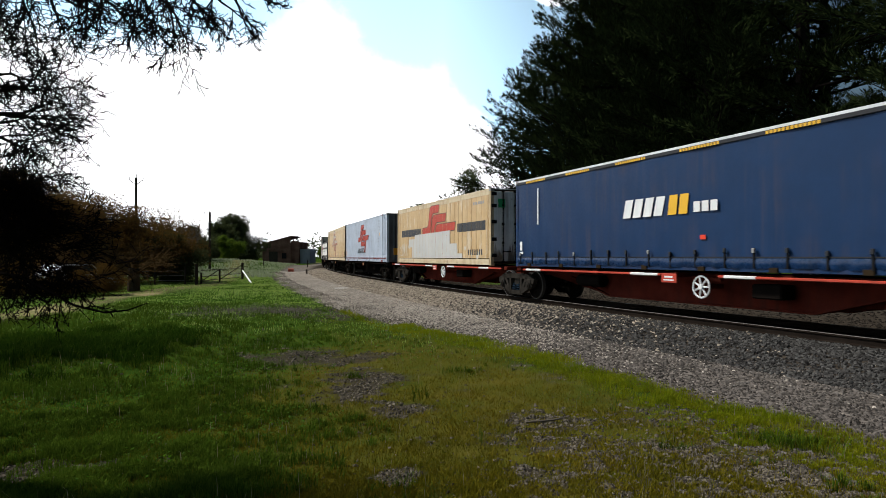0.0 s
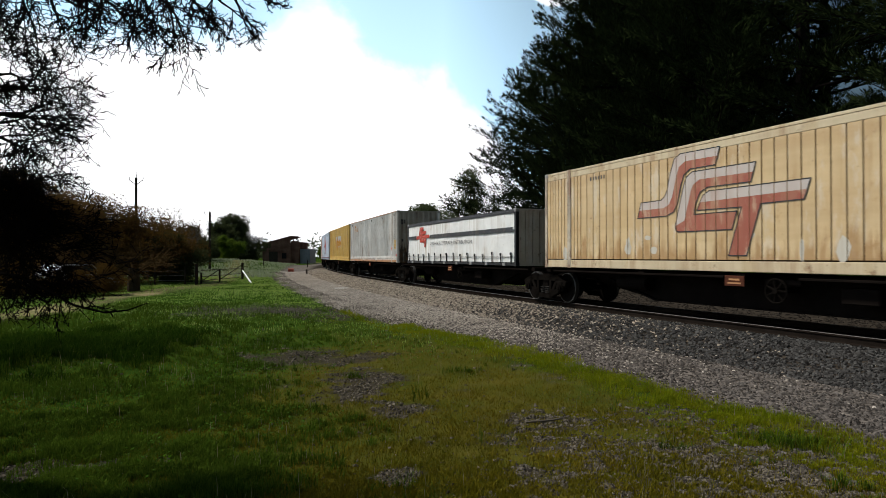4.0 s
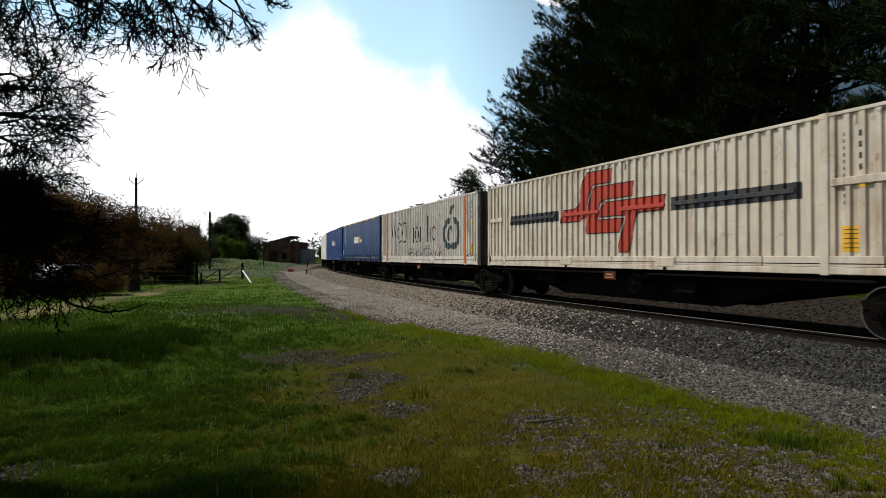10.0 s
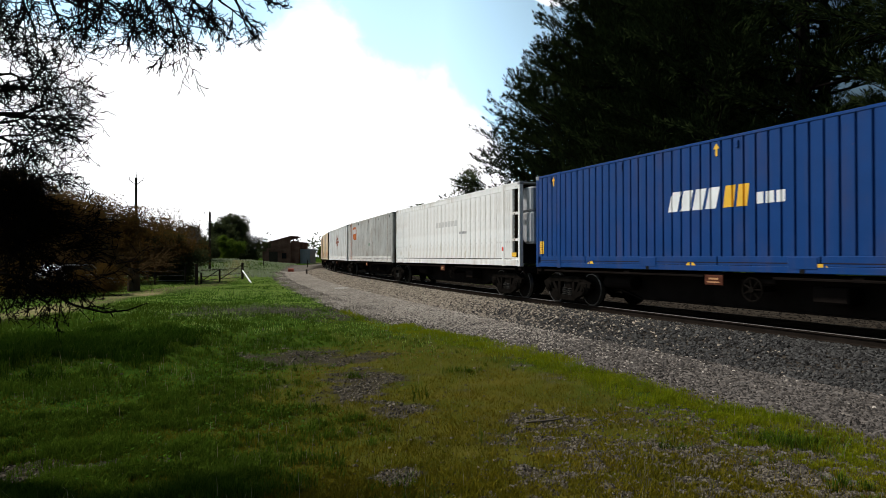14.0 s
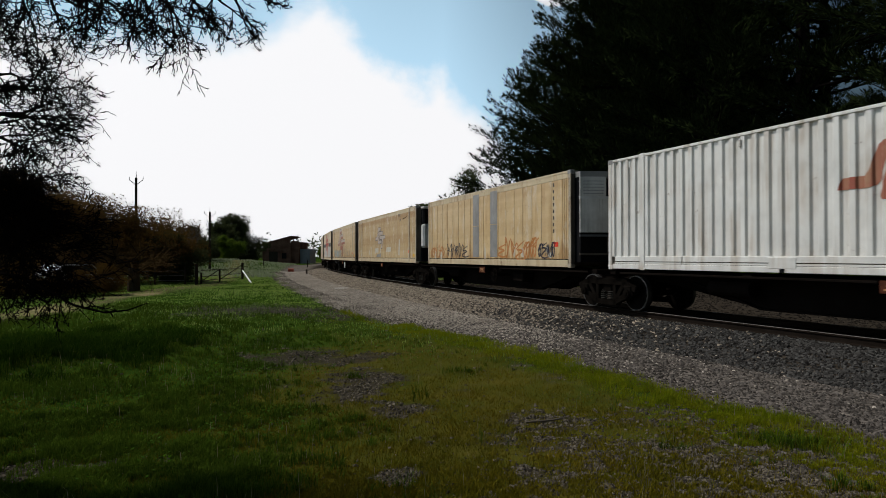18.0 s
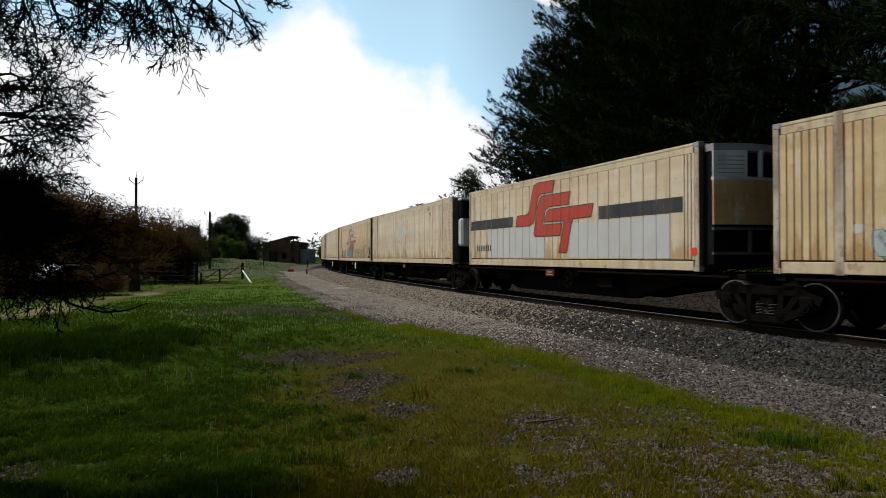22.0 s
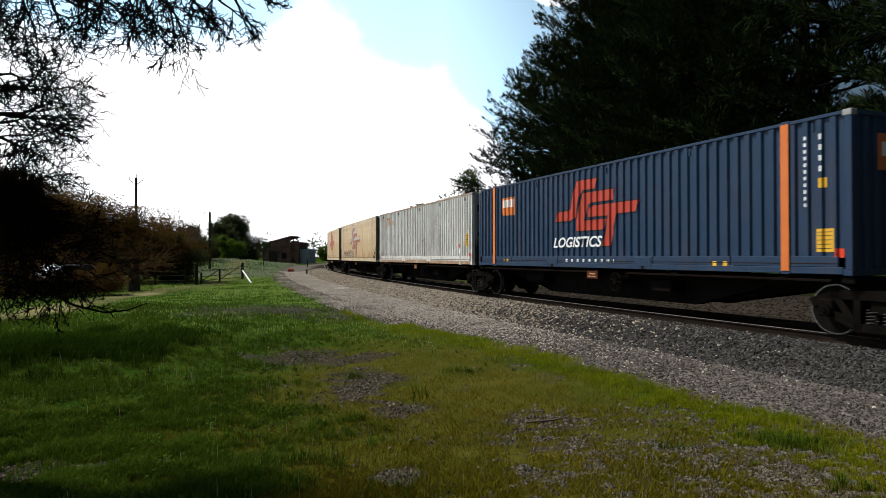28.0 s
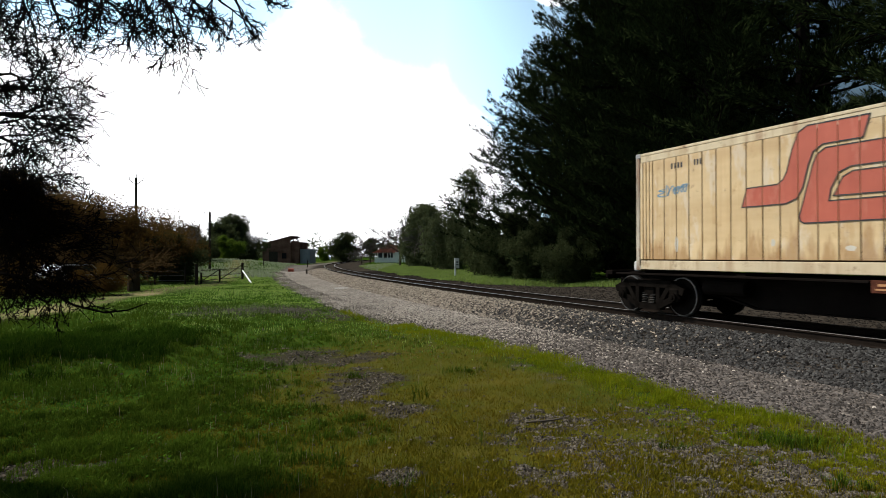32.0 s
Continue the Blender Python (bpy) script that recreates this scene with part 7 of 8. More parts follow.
x, y, d, g = lawn_in_view(520000, 560, 950)
lush = lushness(x, y, d)
thin = 0.75 + 0.5 * fuzz(x, y, 0.25, 14) + 0.3 * fuzz(x, y, 0.8, 15)
ok = g * np.clip(thin, 0.1, 1) * (1 - 0.45 * lush) > rng.uniform(0, 1, len(x))
blades("low_grass", "low yellowing grass and moss between the stones", x[ok], y[ok], rng.uniform(0.016, 0.06, ok.sum()), rng.uniform(0.004, 0.010, ok.sum()), M["moss"], 0.9, two=False)
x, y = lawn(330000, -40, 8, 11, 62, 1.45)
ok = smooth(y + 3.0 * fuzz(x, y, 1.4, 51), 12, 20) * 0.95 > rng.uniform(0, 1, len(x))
x, y = x[ok], y[ok]
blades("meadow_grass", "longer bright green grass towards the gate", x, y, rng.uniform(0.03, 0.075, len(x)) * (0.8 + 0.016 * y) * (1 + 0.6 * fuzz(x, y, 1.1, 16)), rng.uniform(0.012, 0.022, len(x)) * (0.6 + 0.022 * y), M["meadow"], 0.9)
x, y = lawn(60000, -64, -8, 55, 120, 1.2)
blades("mound_grass", "pale rank grass on the low mound", x, y, rng.uniform(0.15, 0.38, len(x)), rng.uniform(0.05, 0.10, len(x)), M["grass_pale"], 0.7)
bx, by = band(70000, 12, 110, 4.4, 12, 1.4)
ok = grass_cover(bx, by, beside(bx, by)[0]) > rng.uniform(0.1, 1, len(bx))
blades("bank_grass", "bright green grass on the bank beyond the track", bx[ok], by[ok], rng.uniform(0.08, 0.25, ok.sum()), rng.uniform(0.03, 0.06, ok.sum()), M["grass_far"], 0.6)
# taller clumps along the edge of the path and at the foot of the old tree
x, y = lawn(150000, -12, 6, 4.2, 24, 1.2)
d, _ = beside(x, y)
clump = fuzz(x, y, 0.8, 21) - 1.2 * smooth(d, -9.0, -7.5) + 0.8 * smooth(-x, 5.5, 8.5) * smooth(y, 6, 9)
ok = clump > 0.78
blades("tall_grass", "taller tufts of fresh grass", x[ok], y[ok], rng.uniform(0.10, 0.24, ok.sum()), rng.uniform(0.006, 0.011, ok.sum()), M["grass"], 0.6)
bx, by = band(16000, 5, 60, -6.9, -5.6, 1.3)
keep = 0.5 + 0.7 * fuzz(bx, by, 1.1, 61) > rng.uniform(0, 1, len(bx))
qx, qy = rng.normal(-6.0, 1.3, 7000), rng.normal(20.8, 1.1, 7000)
near_gap = 0.45 + 0.8 * fuzz(qx, qy, 0.6, 62) > rng.uniform(0, 1, len(qx))
bx, by = np.concatenate([bx[keep], qx[near_gap]]), np.concatenate([by[keep], qy[near_gap]])
blades("dry_weeds", "grey-brown dead weeds along the path's edge", bx, by, rng.uniform(0.03, 0.15, len(bx)), rng.uniform(0.008, 0.016, len(bx)) * (0.6 + 0.02 * by), M["dead_weed"], 0.9)
x, y = lawn(2600, -9, 5, 4.4, 15, 1.2)
blades("dry_stalks", "scattered dry grass stalks", x, y, rng.uniform(0.08, 0.24, len(x)), rng.uniform(0.003, 0.005, len(x)), M["straw"], 0.5)


def clover(n):
    x, y = lawn(n, -13, 3, 4.2, 16, 1.3)
    k = fuzz(x, y, 1.4, 31) + 0.10 * (-x - 2)
    ok = k > 0.35
    x, y = x[ok], y[ok]
    m = len(x)
    z = ground_z(x, y) + rng.uniform(0.015, 0.07, m)
    r = rng.uniform(0.008, 0.018, m)
    a = rng.uniform(0, 6.28, m)
    tilt = rng.uniform(-0.5, 0.5, (m, 2))
    vs = []
    for k in range(5):
        t = a + k * 2 * math.pi / 5
        cx, cy = np.cos(t) * r, np.sin(t) * r
        vs.append(np.stack([x + cx, y + cy, z + cx * tilt[:, 0] + cy * tilt[:, 1]], -1))
    verts = np.stack(vs, 1).reshape(-1, 3)
    faces = (np.array([(0, 1, 2), (0, 2, 3), (0, 3, 4)])[None] + (np.arange(m) * 5)[:, None, None]).reshape(-1, 3)
    tagged(new("clover", mesh_of("clover", verts, faces, M["clover"])), "broad-leaved weeds among the grass", "weeds", kind="stuff")


clover(60000)
stick = thing("fallen_stick", "grey fallen stick lying in the grass", "stick")
sx, sy = 1.25, 7.15
sz = float(ground_z(np.array([sx]), np.array([sy]))[0])
bm = tube(bmesh.new(), (-0.22, 0, 0.0), (0.10, 0.02, 0.01), 0.014, 0.011, 6)
tube(bm, (0.10, 0.02, 0.01), (0.30, 0.06, 0.03), 0.011, 0.006, 6)
part("stem", bm, M["wood"], stick)
stick.matrix_world = pose(sx - 0.1, sy, sz + 0.02, 0, 0, 8)


# ---------------------------------------------------------------- track
def strip(name, prof, s0, s1, step, side, mat, parent, label=""):
    ss = np.arange(s0, s1 + step, step)
    a = np.interp(ss, _s, _a)
    cx, cy = np.interp(ss, _s, _x), np.interp(ss, _s, _y)
    v = [(cx[i] + (side + o) * math.cos(a[i]), cy[i] + (side + o) * math.sin(a[i]), z) for i in range(len(ss)) for o, z in prof]
    k = len(prof)
    f = [(i * k + j, i * k + (j + 1) % k, (i + 1) * k + (j + 1) % k, (i + 1) * k + j) for i in range(len(ss) - 1) for j in range(k)]
    return put(name, mesh_of(name, v, f, mat), parent, label=label)


track = thing("railway_track", "single railway track of two worn steel rails", "railway track", kind="structure")
for side in (-0.755, 0.755):
    strip("rail", [(-0.07, -0.172), (0.07, -0.172), (0.07, -0.155), (0.012, -0.135), (0.012, -0.045), (0.036, -0.035), (0.036, -0.006), (-0.036, -0.006), (-0.036, -0.035), (-0.012, -0.045), (-0.012, -0.135), (-0.07, -0.155)],
          -60, 400, 2.0, side, M["rail"], track)
    strip("rail_head", [(-0.034, -0.005), (0.034, -0.005), (0.028, 0.0), (-0.028, 0.0)], -60, 400, 2.0, side, M["rail_top"], track, "shining worn running surface")
sbm = boxes((-0.11, 0.11, -1.25, 1.25, -0.40, -0.20), bev=0.02)
sme = bpy.data.meshes.new("sleeper")
sbm.to_mesh(sme)
sbm.free()
sme.materials.append(M["sleeper"])
for i in range(150):
    px, py, pa = on_track(-12 + i * 0.67)
    put("sleeper", sme, track, Matrix.Translation((px, py, 0)) @ Matrix.Rotation(pa - math.pi / 2, 4, "Z"))


# ---------------------------------------------------------------- trees
def leaf_mesh(name, c, way, size, mat, per=4, slim=0.3, spread=0.8):
    """Leaves: at each of the centres c a small fan of slim blades about the given way."""
    n = len(c)
    v = np.empty((n, per, 3, 3), np.float32)
    for k in range(per):
        w = way + rng.normal(0, spread, (n, 3))
        w /= np.linalg.norm(w, axis=1, keepdims=True) + 1e-9
        s = np.cross(w, rng.normal(0, 1, (n, 3)))
        s /= np.linalg.norm(s, axis=1, keepdims=True) + 1e-9
        ln = size * rng.uniform(0.6, 1.2, n)
        o = c + rng.normal(0, 0.35, (n, 3)) * size[:, None]
        v[:, k, 0] = o - s * (ln * slim)[:, None] * 0.5
        v[:, k, 1] = o + s * (ln * slim)[:, None] * 0.5
        v[:, k, 2] = o + w * ln[:, None]
    return mesh_of(name, v.reshape(-1, 3), np.arange(n * per * 3).reshape(-1, 3), mat)


def wood_mesh(name, segs, mat, seg=5):
    """Limbs and twigs: tapered prisms between (p, q, radius at p, radius at q)."""
    n = len(segs)
    p, q = np.array([s[0] for s in segs], np.float32), np.array([s[1] for s in segs], np.float32)
    r0, r1 = np.array([s[2] for s in segs]), np.array([s[3] for s in segs])
    d = q - p
    d /= np.linalg.norm(d, axis=1, keepdims=True) + 1e-9
    h = np.where(np.abs(d[:, 2:3]) < 0.9, np.array([[0, 0, 1.0]]), np.array([[1.0, 0, 0]]))
    u = np.cross(d, h)
    u /= np.linalg.norm(u, axis=1, keepdims=True)
    w = np.cross(d, u)
    vs = []
    for c, r in ((p, r0), (q, r1)):
        for k in range(seg):
            a = 2 * math.pi * k / seg
            vs.append(c + (u * math.cos(a) + w * math.sin(a)) * r[:, None])
    verts = np.stack(vs, 1).reshape(-1, 3)
    quad_f = np.array([(k, (k + 1) % seg, seg + (k + 1) % seg, seg + k) for k in range(seg)])
    faces = (quad_f[None] + (np.arange(n) * 2 * seg)[:, None, None]).reshape(-1, 4)
    me = mesh_of(name, verts, faces, mat)
    return me


def conifer_meshes(h, r, seed, dens=1.0, bare=0.8, flat=0.0):
    """Trunk, limbs and needle plumes of a broad old cypress: limbs carry side shoots, and these close sprays of green fingers that rise at their tips."""
    rr = np.random.default_rng(seed)
    trunk = [((0, 0, z), (0, 0, z + 1), 0.42 * (1 - z / h) + 0.04, 0.42 * (1 - (z + 1) / h) + 0.04) for z in range(int(h))]
    limbs, start, way, long = [], [], [], []
    nb = int(215 * dens)
    for i in range(nb):
        z = bare + (h - bare - 0.6) * (i / nb) ** 0.95
        reach = max(0.45, r * min(1.0, 0.72 + 0.05 * z) * (1 - max(0.0, (z - 4) / (h - 4)) ** 1.6) * rr.uniform(0.62, 1.12))
        az = i * 2.4 + rr.uniform(-0.5, 0.5)
        up = rr.uniform(0.05, 0.5) * (1 - flat)
        root = np.array((0, 0, z - 0.2 * reach))
        out = np.array((math.cos(az), math.sin(az), up))
        out /= np.linalg.norm(out)
        bow = np.array((0, 0, 0.13 * reach * (1 - flat)))
        limbs += [(root, root + out * reach * 0.5, 0.035 + 0.012 * reach, 0.03), (root + out * reach * 0.5, root + out * reach * 0.9 + bow * 0.8, 0.03, 0.012)]
        m = int((4 + 2.9 * reach))
        for t in np.linspace(0.22, 1.0, m):
            side = np.array((-out[1], out[0], 0.0)) * (1 if rr.random() < 0.5 else -1)
            d = out * rr.uniform(0.5, 1.1) + side * rr.uniform(0.1, 1.5) + np.array((0, 0, rr.uniform(0.05, 0.65) - 0.3 * flat))
            start.append(root + out * reach * t + bow * t * t)
            way.append(d / np.linalg.norm(d))
            long.append(rr.uniform(0.7, 1.55) * (1.1 - 0.3 * t))
    start, way, long = np.array(start), np.array(way), np.array(long)
    n = np.maximum(12, (long * 43)).astype(int)
    start, way, long = (np.repeat(q, n, axis=0) for q in (start, way, long))
    u = rr.uniform(0.05, 1.0, len(long)) ** 0.8
    lift = np.array([0, 0, 1.0])
    c = start + way * (long * u)[:, None] + lift * (0.22 * long * u * u)[:, None]
    wide = (0.125 * (1.12 - u) ** 0.65)[:, None]
    off = rr.normal(0, 1, c.shape) * wide * np.array([1, 1, 0.6])
    c = c + off
    d = way * 0.9 + off * 2.6 + lift * (0.15 + 0.45 * u)[:, None] + rr.normal(0, 0.16, c.shape)
    return trunk + limbs, c, d, rr.uniform(0.13, 0.29, len(c))


def finger_mesh(name, c, d, ln, mat):
    """Small green fingers: slim rhombs from c along d."""
    d = d / (np.linalg.norm(d, axis=1, keepdims=True) + 1e-9)
    side = np.cross(d, rng.normal(0, 1, d.shape))
    side /= np.linalg.norm(side, axis=1, keepdims=True) + 1e-9
    w = (ln * rng.uniform(0.09, 0.15, len(ln)))[:, None]
    mid = c + d * (ln * 0.38)[:, None]
    v = np.stack([c, mid - side * w, c + d * ln[:, None], mid + side * w], 1)
    return mesh_of(name, v.reshape(-1, 3), np.arange(len(c) * 4).reshape(-1, 4), mat)


CYPRESS = []
for q, (h_, r_, dens_, bare_, flat_) in enumerate(((22, 7.4, 1.0, 0.8, 0.0), (22, 6.8, 1.0, 0.9, 0.1), (23, 6.8, 1.0, 0.8, 0.0), (22, 6.2, 0.36, 3.0, 0.5))):
    limbs, c_, w_, s_ = conifer_meshes(h_, r_, 50 + q, dens_, bare_, flat_)
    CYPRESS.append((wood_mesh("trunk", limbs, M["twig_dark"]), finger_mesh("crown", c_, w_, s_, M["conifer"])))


def cypress(x, y, kind, turn, s, sz=1.0, label="tall dark old cypress with plume-like branches"):
    t = thing("cypress_tree", label, "tree", "cypresses beyond the track")
    put("trunk", CYPRESS[kind][0], t)
    put("crown", CYPRESS[kind][1], t)
    t.matrix_world = Matrix.Translation((x, y, float(ground_z(np.array([x]), np.array([y]))[0]) - 0.1)) @ Matrix.Rotation(turn, 4, "Z") @ Matrix.Diagonal((s, s, s * sz, 1))
    return t


# a row beyond the track and beside it, on past the picture's edge, and a second row behind
for i, (s_, d_, k, sc) in enumerate(((28.9, 12.8, 0, 1.17), (22.5, 14.5, 2, 1.0), (20.0, 12.0, 1, 1.05), (16.0, 13.5, 2, 1.05), (12.0, 12.0, 0, 1.0), (7.0, 12.5, 3, 1.05), (3.0, 13.5, 3, 1.0), (-2.0, 12.0, 1, 1.0),
                                     # added trees, unseen past the picture's edge, that keep sky light off the train
                                     (-9.0, 12.5, 3, 1.05), (-19.0, 12.0, 3, 1.0), (-30.0, 12.0, 3, 1.05), (-43.0, 12.0, 3, 1.0),
                                     (30.0, 19.0, 2, 1.05), (22.0, 20.0, 0, 1.1), (12.0, 20.0, 3, 1.1), (2.0, 22.0, 3, 1.1))):
    cx_, cy_, _ = on_track(s_, d_)
    cypress(cx_, cy_, k, i * 1.7, sc, 0.685 if i == 0 else 1.0)


def leafy_meshes(h, r, seed, mat, n=5200, size=0.30, lumps=26, low=0.25, droop=0.0):
    """Trunk, limbs and an uneven crown of leaf clumps with gaps."""
    rr = random.Random(seed)
    segs = [((0, 0, z * h * 0.1), (rr.uniform(-.05, .05), rr.uniform(-.05, .05), (z + 1) * h * 0.1), 0.035 * h * (1 - z * 0.13), 0.035 * h * (1 - (z + 1) * 0.13)) for z in range(5)]
    cs, ws = [], []
    for i in range(lumps):
        a, u = rr.uniform(0, 6.28), rr.random() ** 0.6
        z = h * (low + (1 - low) * rr.random())
        rad = r * math.sqrt(max(0.05, 1 - ((z / h - (low + 1) / 2) / ((1 - low) / 2)) ** 2)) * u
        ctr = Vector((rad * math.cos(a), rad * math.sin(a), z))
        segs.append((Vector((0, 0, h * min(0.45, 0.6 * z / h))), ctr, 0.011 * h, 0.004 * h))
        k = n // lumps
        g = np.clip(rng.normal(0, 1, (k, 3)), -1.5, 1.5) * r * rr.uniform(0.12, 0.24) * np.array([1, 1, 0.8 + droop])
        cs.append(np.array(ctr)[None] + g)
        ws.append(g * 0.6 + np.array([0, 0, 0.2 - droop * 1.5])[None])
    c, w = np.concatenate(cs), np.concatenate(ws)
    return wood_mesh("trunk", segs, M["bark"]), leaf_mesh("crown", c, w, np.full(len(c), size), mat, 3, 0.45, 0.8)


def plant(name, label, meshes, x, y, turn=0.0, s=1.0, group="", sink=0.05, sz=1.0):
    t = thing(name, label, "tree" if "tree" in name else "shrub", group)
    put("trunk", meshes[0], t)
    put("crown", meshes[1], t)
    z = float(ground_z(np.array([x]), np.array([y]))[0])
    t.matrix_world = Matrix.Translation((x, y, z - sink)) @ Matrix.Rotation(turn, 4, "Z") @ Matrix.Diagonal((s, s, s * sz, 1))
    return t


GUM = leafy_meshes(9.0, 3.2, 3, M["leaf"], 9000, 0.26, 34)
WILLOW = leafy_meshes(6.5, 3.0, 5, M["leaf"], 9000, 0.30, 30, 0.12, 0.6)
HEDGE = leafy_meshes(5.0, 3.0, 8, M["leaf_dark"], 8000, 0.26, 30, 0.1)
THIN_GUM = leafy_meshes(9.0, 3.0, 21, M["leaf"], 3600, 0.22, 30, 0.3)
LIME = leafy_meshes(4.0, 2.2, 9, M["leaf_lime"], 5000, 0.24, 22, 0.1)


def from_view(px, depth):
    """The place across the picture's axis of a thing seen at px, depth metres away."""
    return (px - 784) / 1116.0 * depth


for px, depth, mesh, s, nm, lab in (
        (838, 62, THIN_GUM, 0.80, "gum_tree", "grey-green gum tree beside the cypresses"),
        (795, 66, WILLOW, 0.8, "willow_tree", "drooping dull green tree on the bank"),
        (866, 50, HEDGE, 0.75, "hedge_tree", "dark low hedge tree at the bank's top"),
        (755, 84, WILLOW, 1.05, "willow_tree", "drooping dull green tree on the bank"),
        (752, 92, GUM, 0.95, "gum_tree", "dark gum tree behind the bank"),
        (752, 98, HEDGE, 1.15, "hedge_tree", "dark hedge tree near the white house"),
        (742, 150, HEDGE, 1.7, "hedge_tree", "dark hedge tree near the white house"),
        (655, 170, GUM, 0.7, "gum_tree", "distant gum tree past the house"),
        (614, 200, HEDGE, 1.7, "hedge_tree", "distant dark rounded tree by the line"),
        (605, 240, HEDGE, 1.5, "hedge_tree", "distant dark rounded tree by the line"),
        (572, 260, LIME, 1.6, "lime_tree", "distant yellow-green tree by the road"),
        (412, 130, GUM, 1.12, "gum_tree", "round-headed gum tree behind the mound"),
        (384, 120, HEDGE, 1.45, "hedge_tree", "dark hedge tree behind the mound"),
        (424, 140, HEDGE, 1.6, "hedge_tree", "dark hedge tree behind the mound"),
        (400, 112, LIME, 1.15, "lime_tree", "yellow-green shrubby tree behind the mound"),
        (340, 95, HEDGE, 0.95, "hedge_tree", "dark hedge tree behind the fence"),
        (290, 85, HEDGE, 0.85, "hedge_tree", "dark hedge tree behind the fence"),
        (235, 78, HEDGE, 0.8, "hedge_tree", "dark hedge tree behind the fence"),
        (175, 72, HEDGE, 0.9, "hedge_tree", "dark hedge tree behind the fence"),
        (105, 84, HEDGE, 1.6, "hedge_tree", "dark hedge tree behind the fence"),
        (40, 80, HEDGE, 1.8, "hedge_tree", "dark hedge tree behind the fence"),
        # made-up hedges: dark filling where shade lies under the cypresses
        (908, 46, HEDGE, 0.85, "hedge_tree", "dark low hedge tree added to fill the shaded gap below the cypresses"),
        (955, 41, HEDGE, 0.7, "hedge_tree", "dark low hedge tree added to fill the shaded gap below the cypresses"),
        (1010, 37, HEDGE, 0.6, "hedge_tree", "dark low hedge tree added to fill the shaded gap below the cypresses"),
        (-40, 70, HEDGE, 2.2, "hedge_tree", "dark hedge tree behind the fence"),
        # unseen trees, added to cut the sky light that reaches the wagon ends
        (784, -24, HEDGE, 2.4, "hedge_tree", "dark hedge tree added unseen behind the camera to block the sky"),
        (200, -22, HEDGE, 2.4, "hedge_tree", "dark hedge tree added unseen behind the camera to block the sky"),
        (1250, -22, HEDGE, 2.4, "hedge_tree", "dark hedge tree added unseen behind the camera to block the sky"),
        (900, -16, GUM, 1.3, "gum_tree", "gum tree added unseen behind the camera to block the sky"),
        (500, -18, HEDGE, 2.0, "hedge_tree", "dark hedge tree added unseen behind the camera to block the sky"),
        (1500, -14, HEDGE, 1.9, "hedge_tree", "dark hedge tree added unseen behind the camera to block the sky"),
        (305, 44, HEDGE, 0.62, "hedge_shrub", "dark clipped shrub beside the gate")):
    plant(nm, lab, mesh, from_view(px, depth), depth, px * 0.37, s, sz=1.42 if mesh is THIN_GUM else 1.0)

# woods along the horizon
wood_c, wood_w = [], []
for i in range(260):
    px = rng.uniform(-500, 2100)
    if 480 < px < 600 and i % 3:
        continue
    depth = rng.uniform(330, 520)
    cx, hh = from_view(px, depth), rng.uniform(5, 13)
    k = 130
    g = rng.normal(0, 1, (k, 3)) * np.array([4.5, 4.5, hh * 0.28]) + np.array([cx, depth, hh * 0.5 + 0.2])
    wood_c.append(g)
    wood_w.append(rng.normal(0, 1, (k, 3)))
wood_c, wood_w = np.concatenate(wood_c), np.concatenate(wood_w)
tagged(new("far_woods", leaf_mesh("far_woods", wood_c, wood_w, np.full(len(wood_c), 1.7), M["leaf"], 3, 0.6, 0.8)), "distant dull green woods along the horizon", "woods", kind="stuff")


def branching(start, way, length, radius, depth, r, bend=0.25, fork=3, droop=0.0, out=None, min_r=0.003, wiggle=4, shrink=0.66, dense=0.72):
    """Bare wood: a bent limb that forks again and again."""
    if out is None:
        out = []
    p, d = Vector(start), Vector(way).normalized()
    step = length / wiggle
    rad = radius
    for i in range(wiggle):
        d = (d + Vector((r.gauss(0, bend), r.gauss(0, bend), r.gauss(0, bend) - droop)) * 0.5).normalized()
        q = p + d * step
        nr = max(min_r, rad * 0.86)
        out.append((p.copy(), q.copy(), rad, nr))
        if depth > 0 and (i > 0 or depth < 3) and r.random() < (dense if depth < 2 else 0.92):
            for _ in range(1 if r.random() < 0.72 or fork < 3 else 2):
                side = Vector((r.gauss(0, 1), r.gauss(0, 1), r.gauss(0, 0.8) - droop)).normalized()
                branching(q, d * 0.75 + side * 0.75, length * shrink * r.uniform(0.7, 1.15), max(min_r, nr * 0.62), depth - 1, r, bend, fork, droop, out, min_r, wiggle, shrink, dense)
        p, rad = q, nr
    if depth > 0:
        branching(p, d, length * shrink, max(min_r, rad * 0.85), depth - 1, r, bend, fork, droop, out, min_r, wiggle, shrink, dense)
    return out


def with_buds(segs, r, size, thin):
    """Swollen buds and short spurs on the finest twigs."""
    out = list(segs)
    for p, q, r0, r1 in segs:
        if r0 > thin or r.random() > 0.26:
            continue
        d = (q - p).normalized()
        k = size * r.uniform(0.6, 1.5)
        o = p.lerp(q, r.uniform(0.3, 1.0)) + Vector((r.gauss(0, 1), r.gauss(0, 1), r.gauss(0, 1))) * k * 0.5
        w = (d + Vector((r.gauss(0, 0.6), r.gauss(0, 0.6), r.gauss(0, 0.6)))).normalized()
        out.append((o - w * k * 1.3, o, k * 0.25, k * 0.62))
        out.append((o, o + w * k * 1.6, k * 0.62, k * 0.12))
    return out


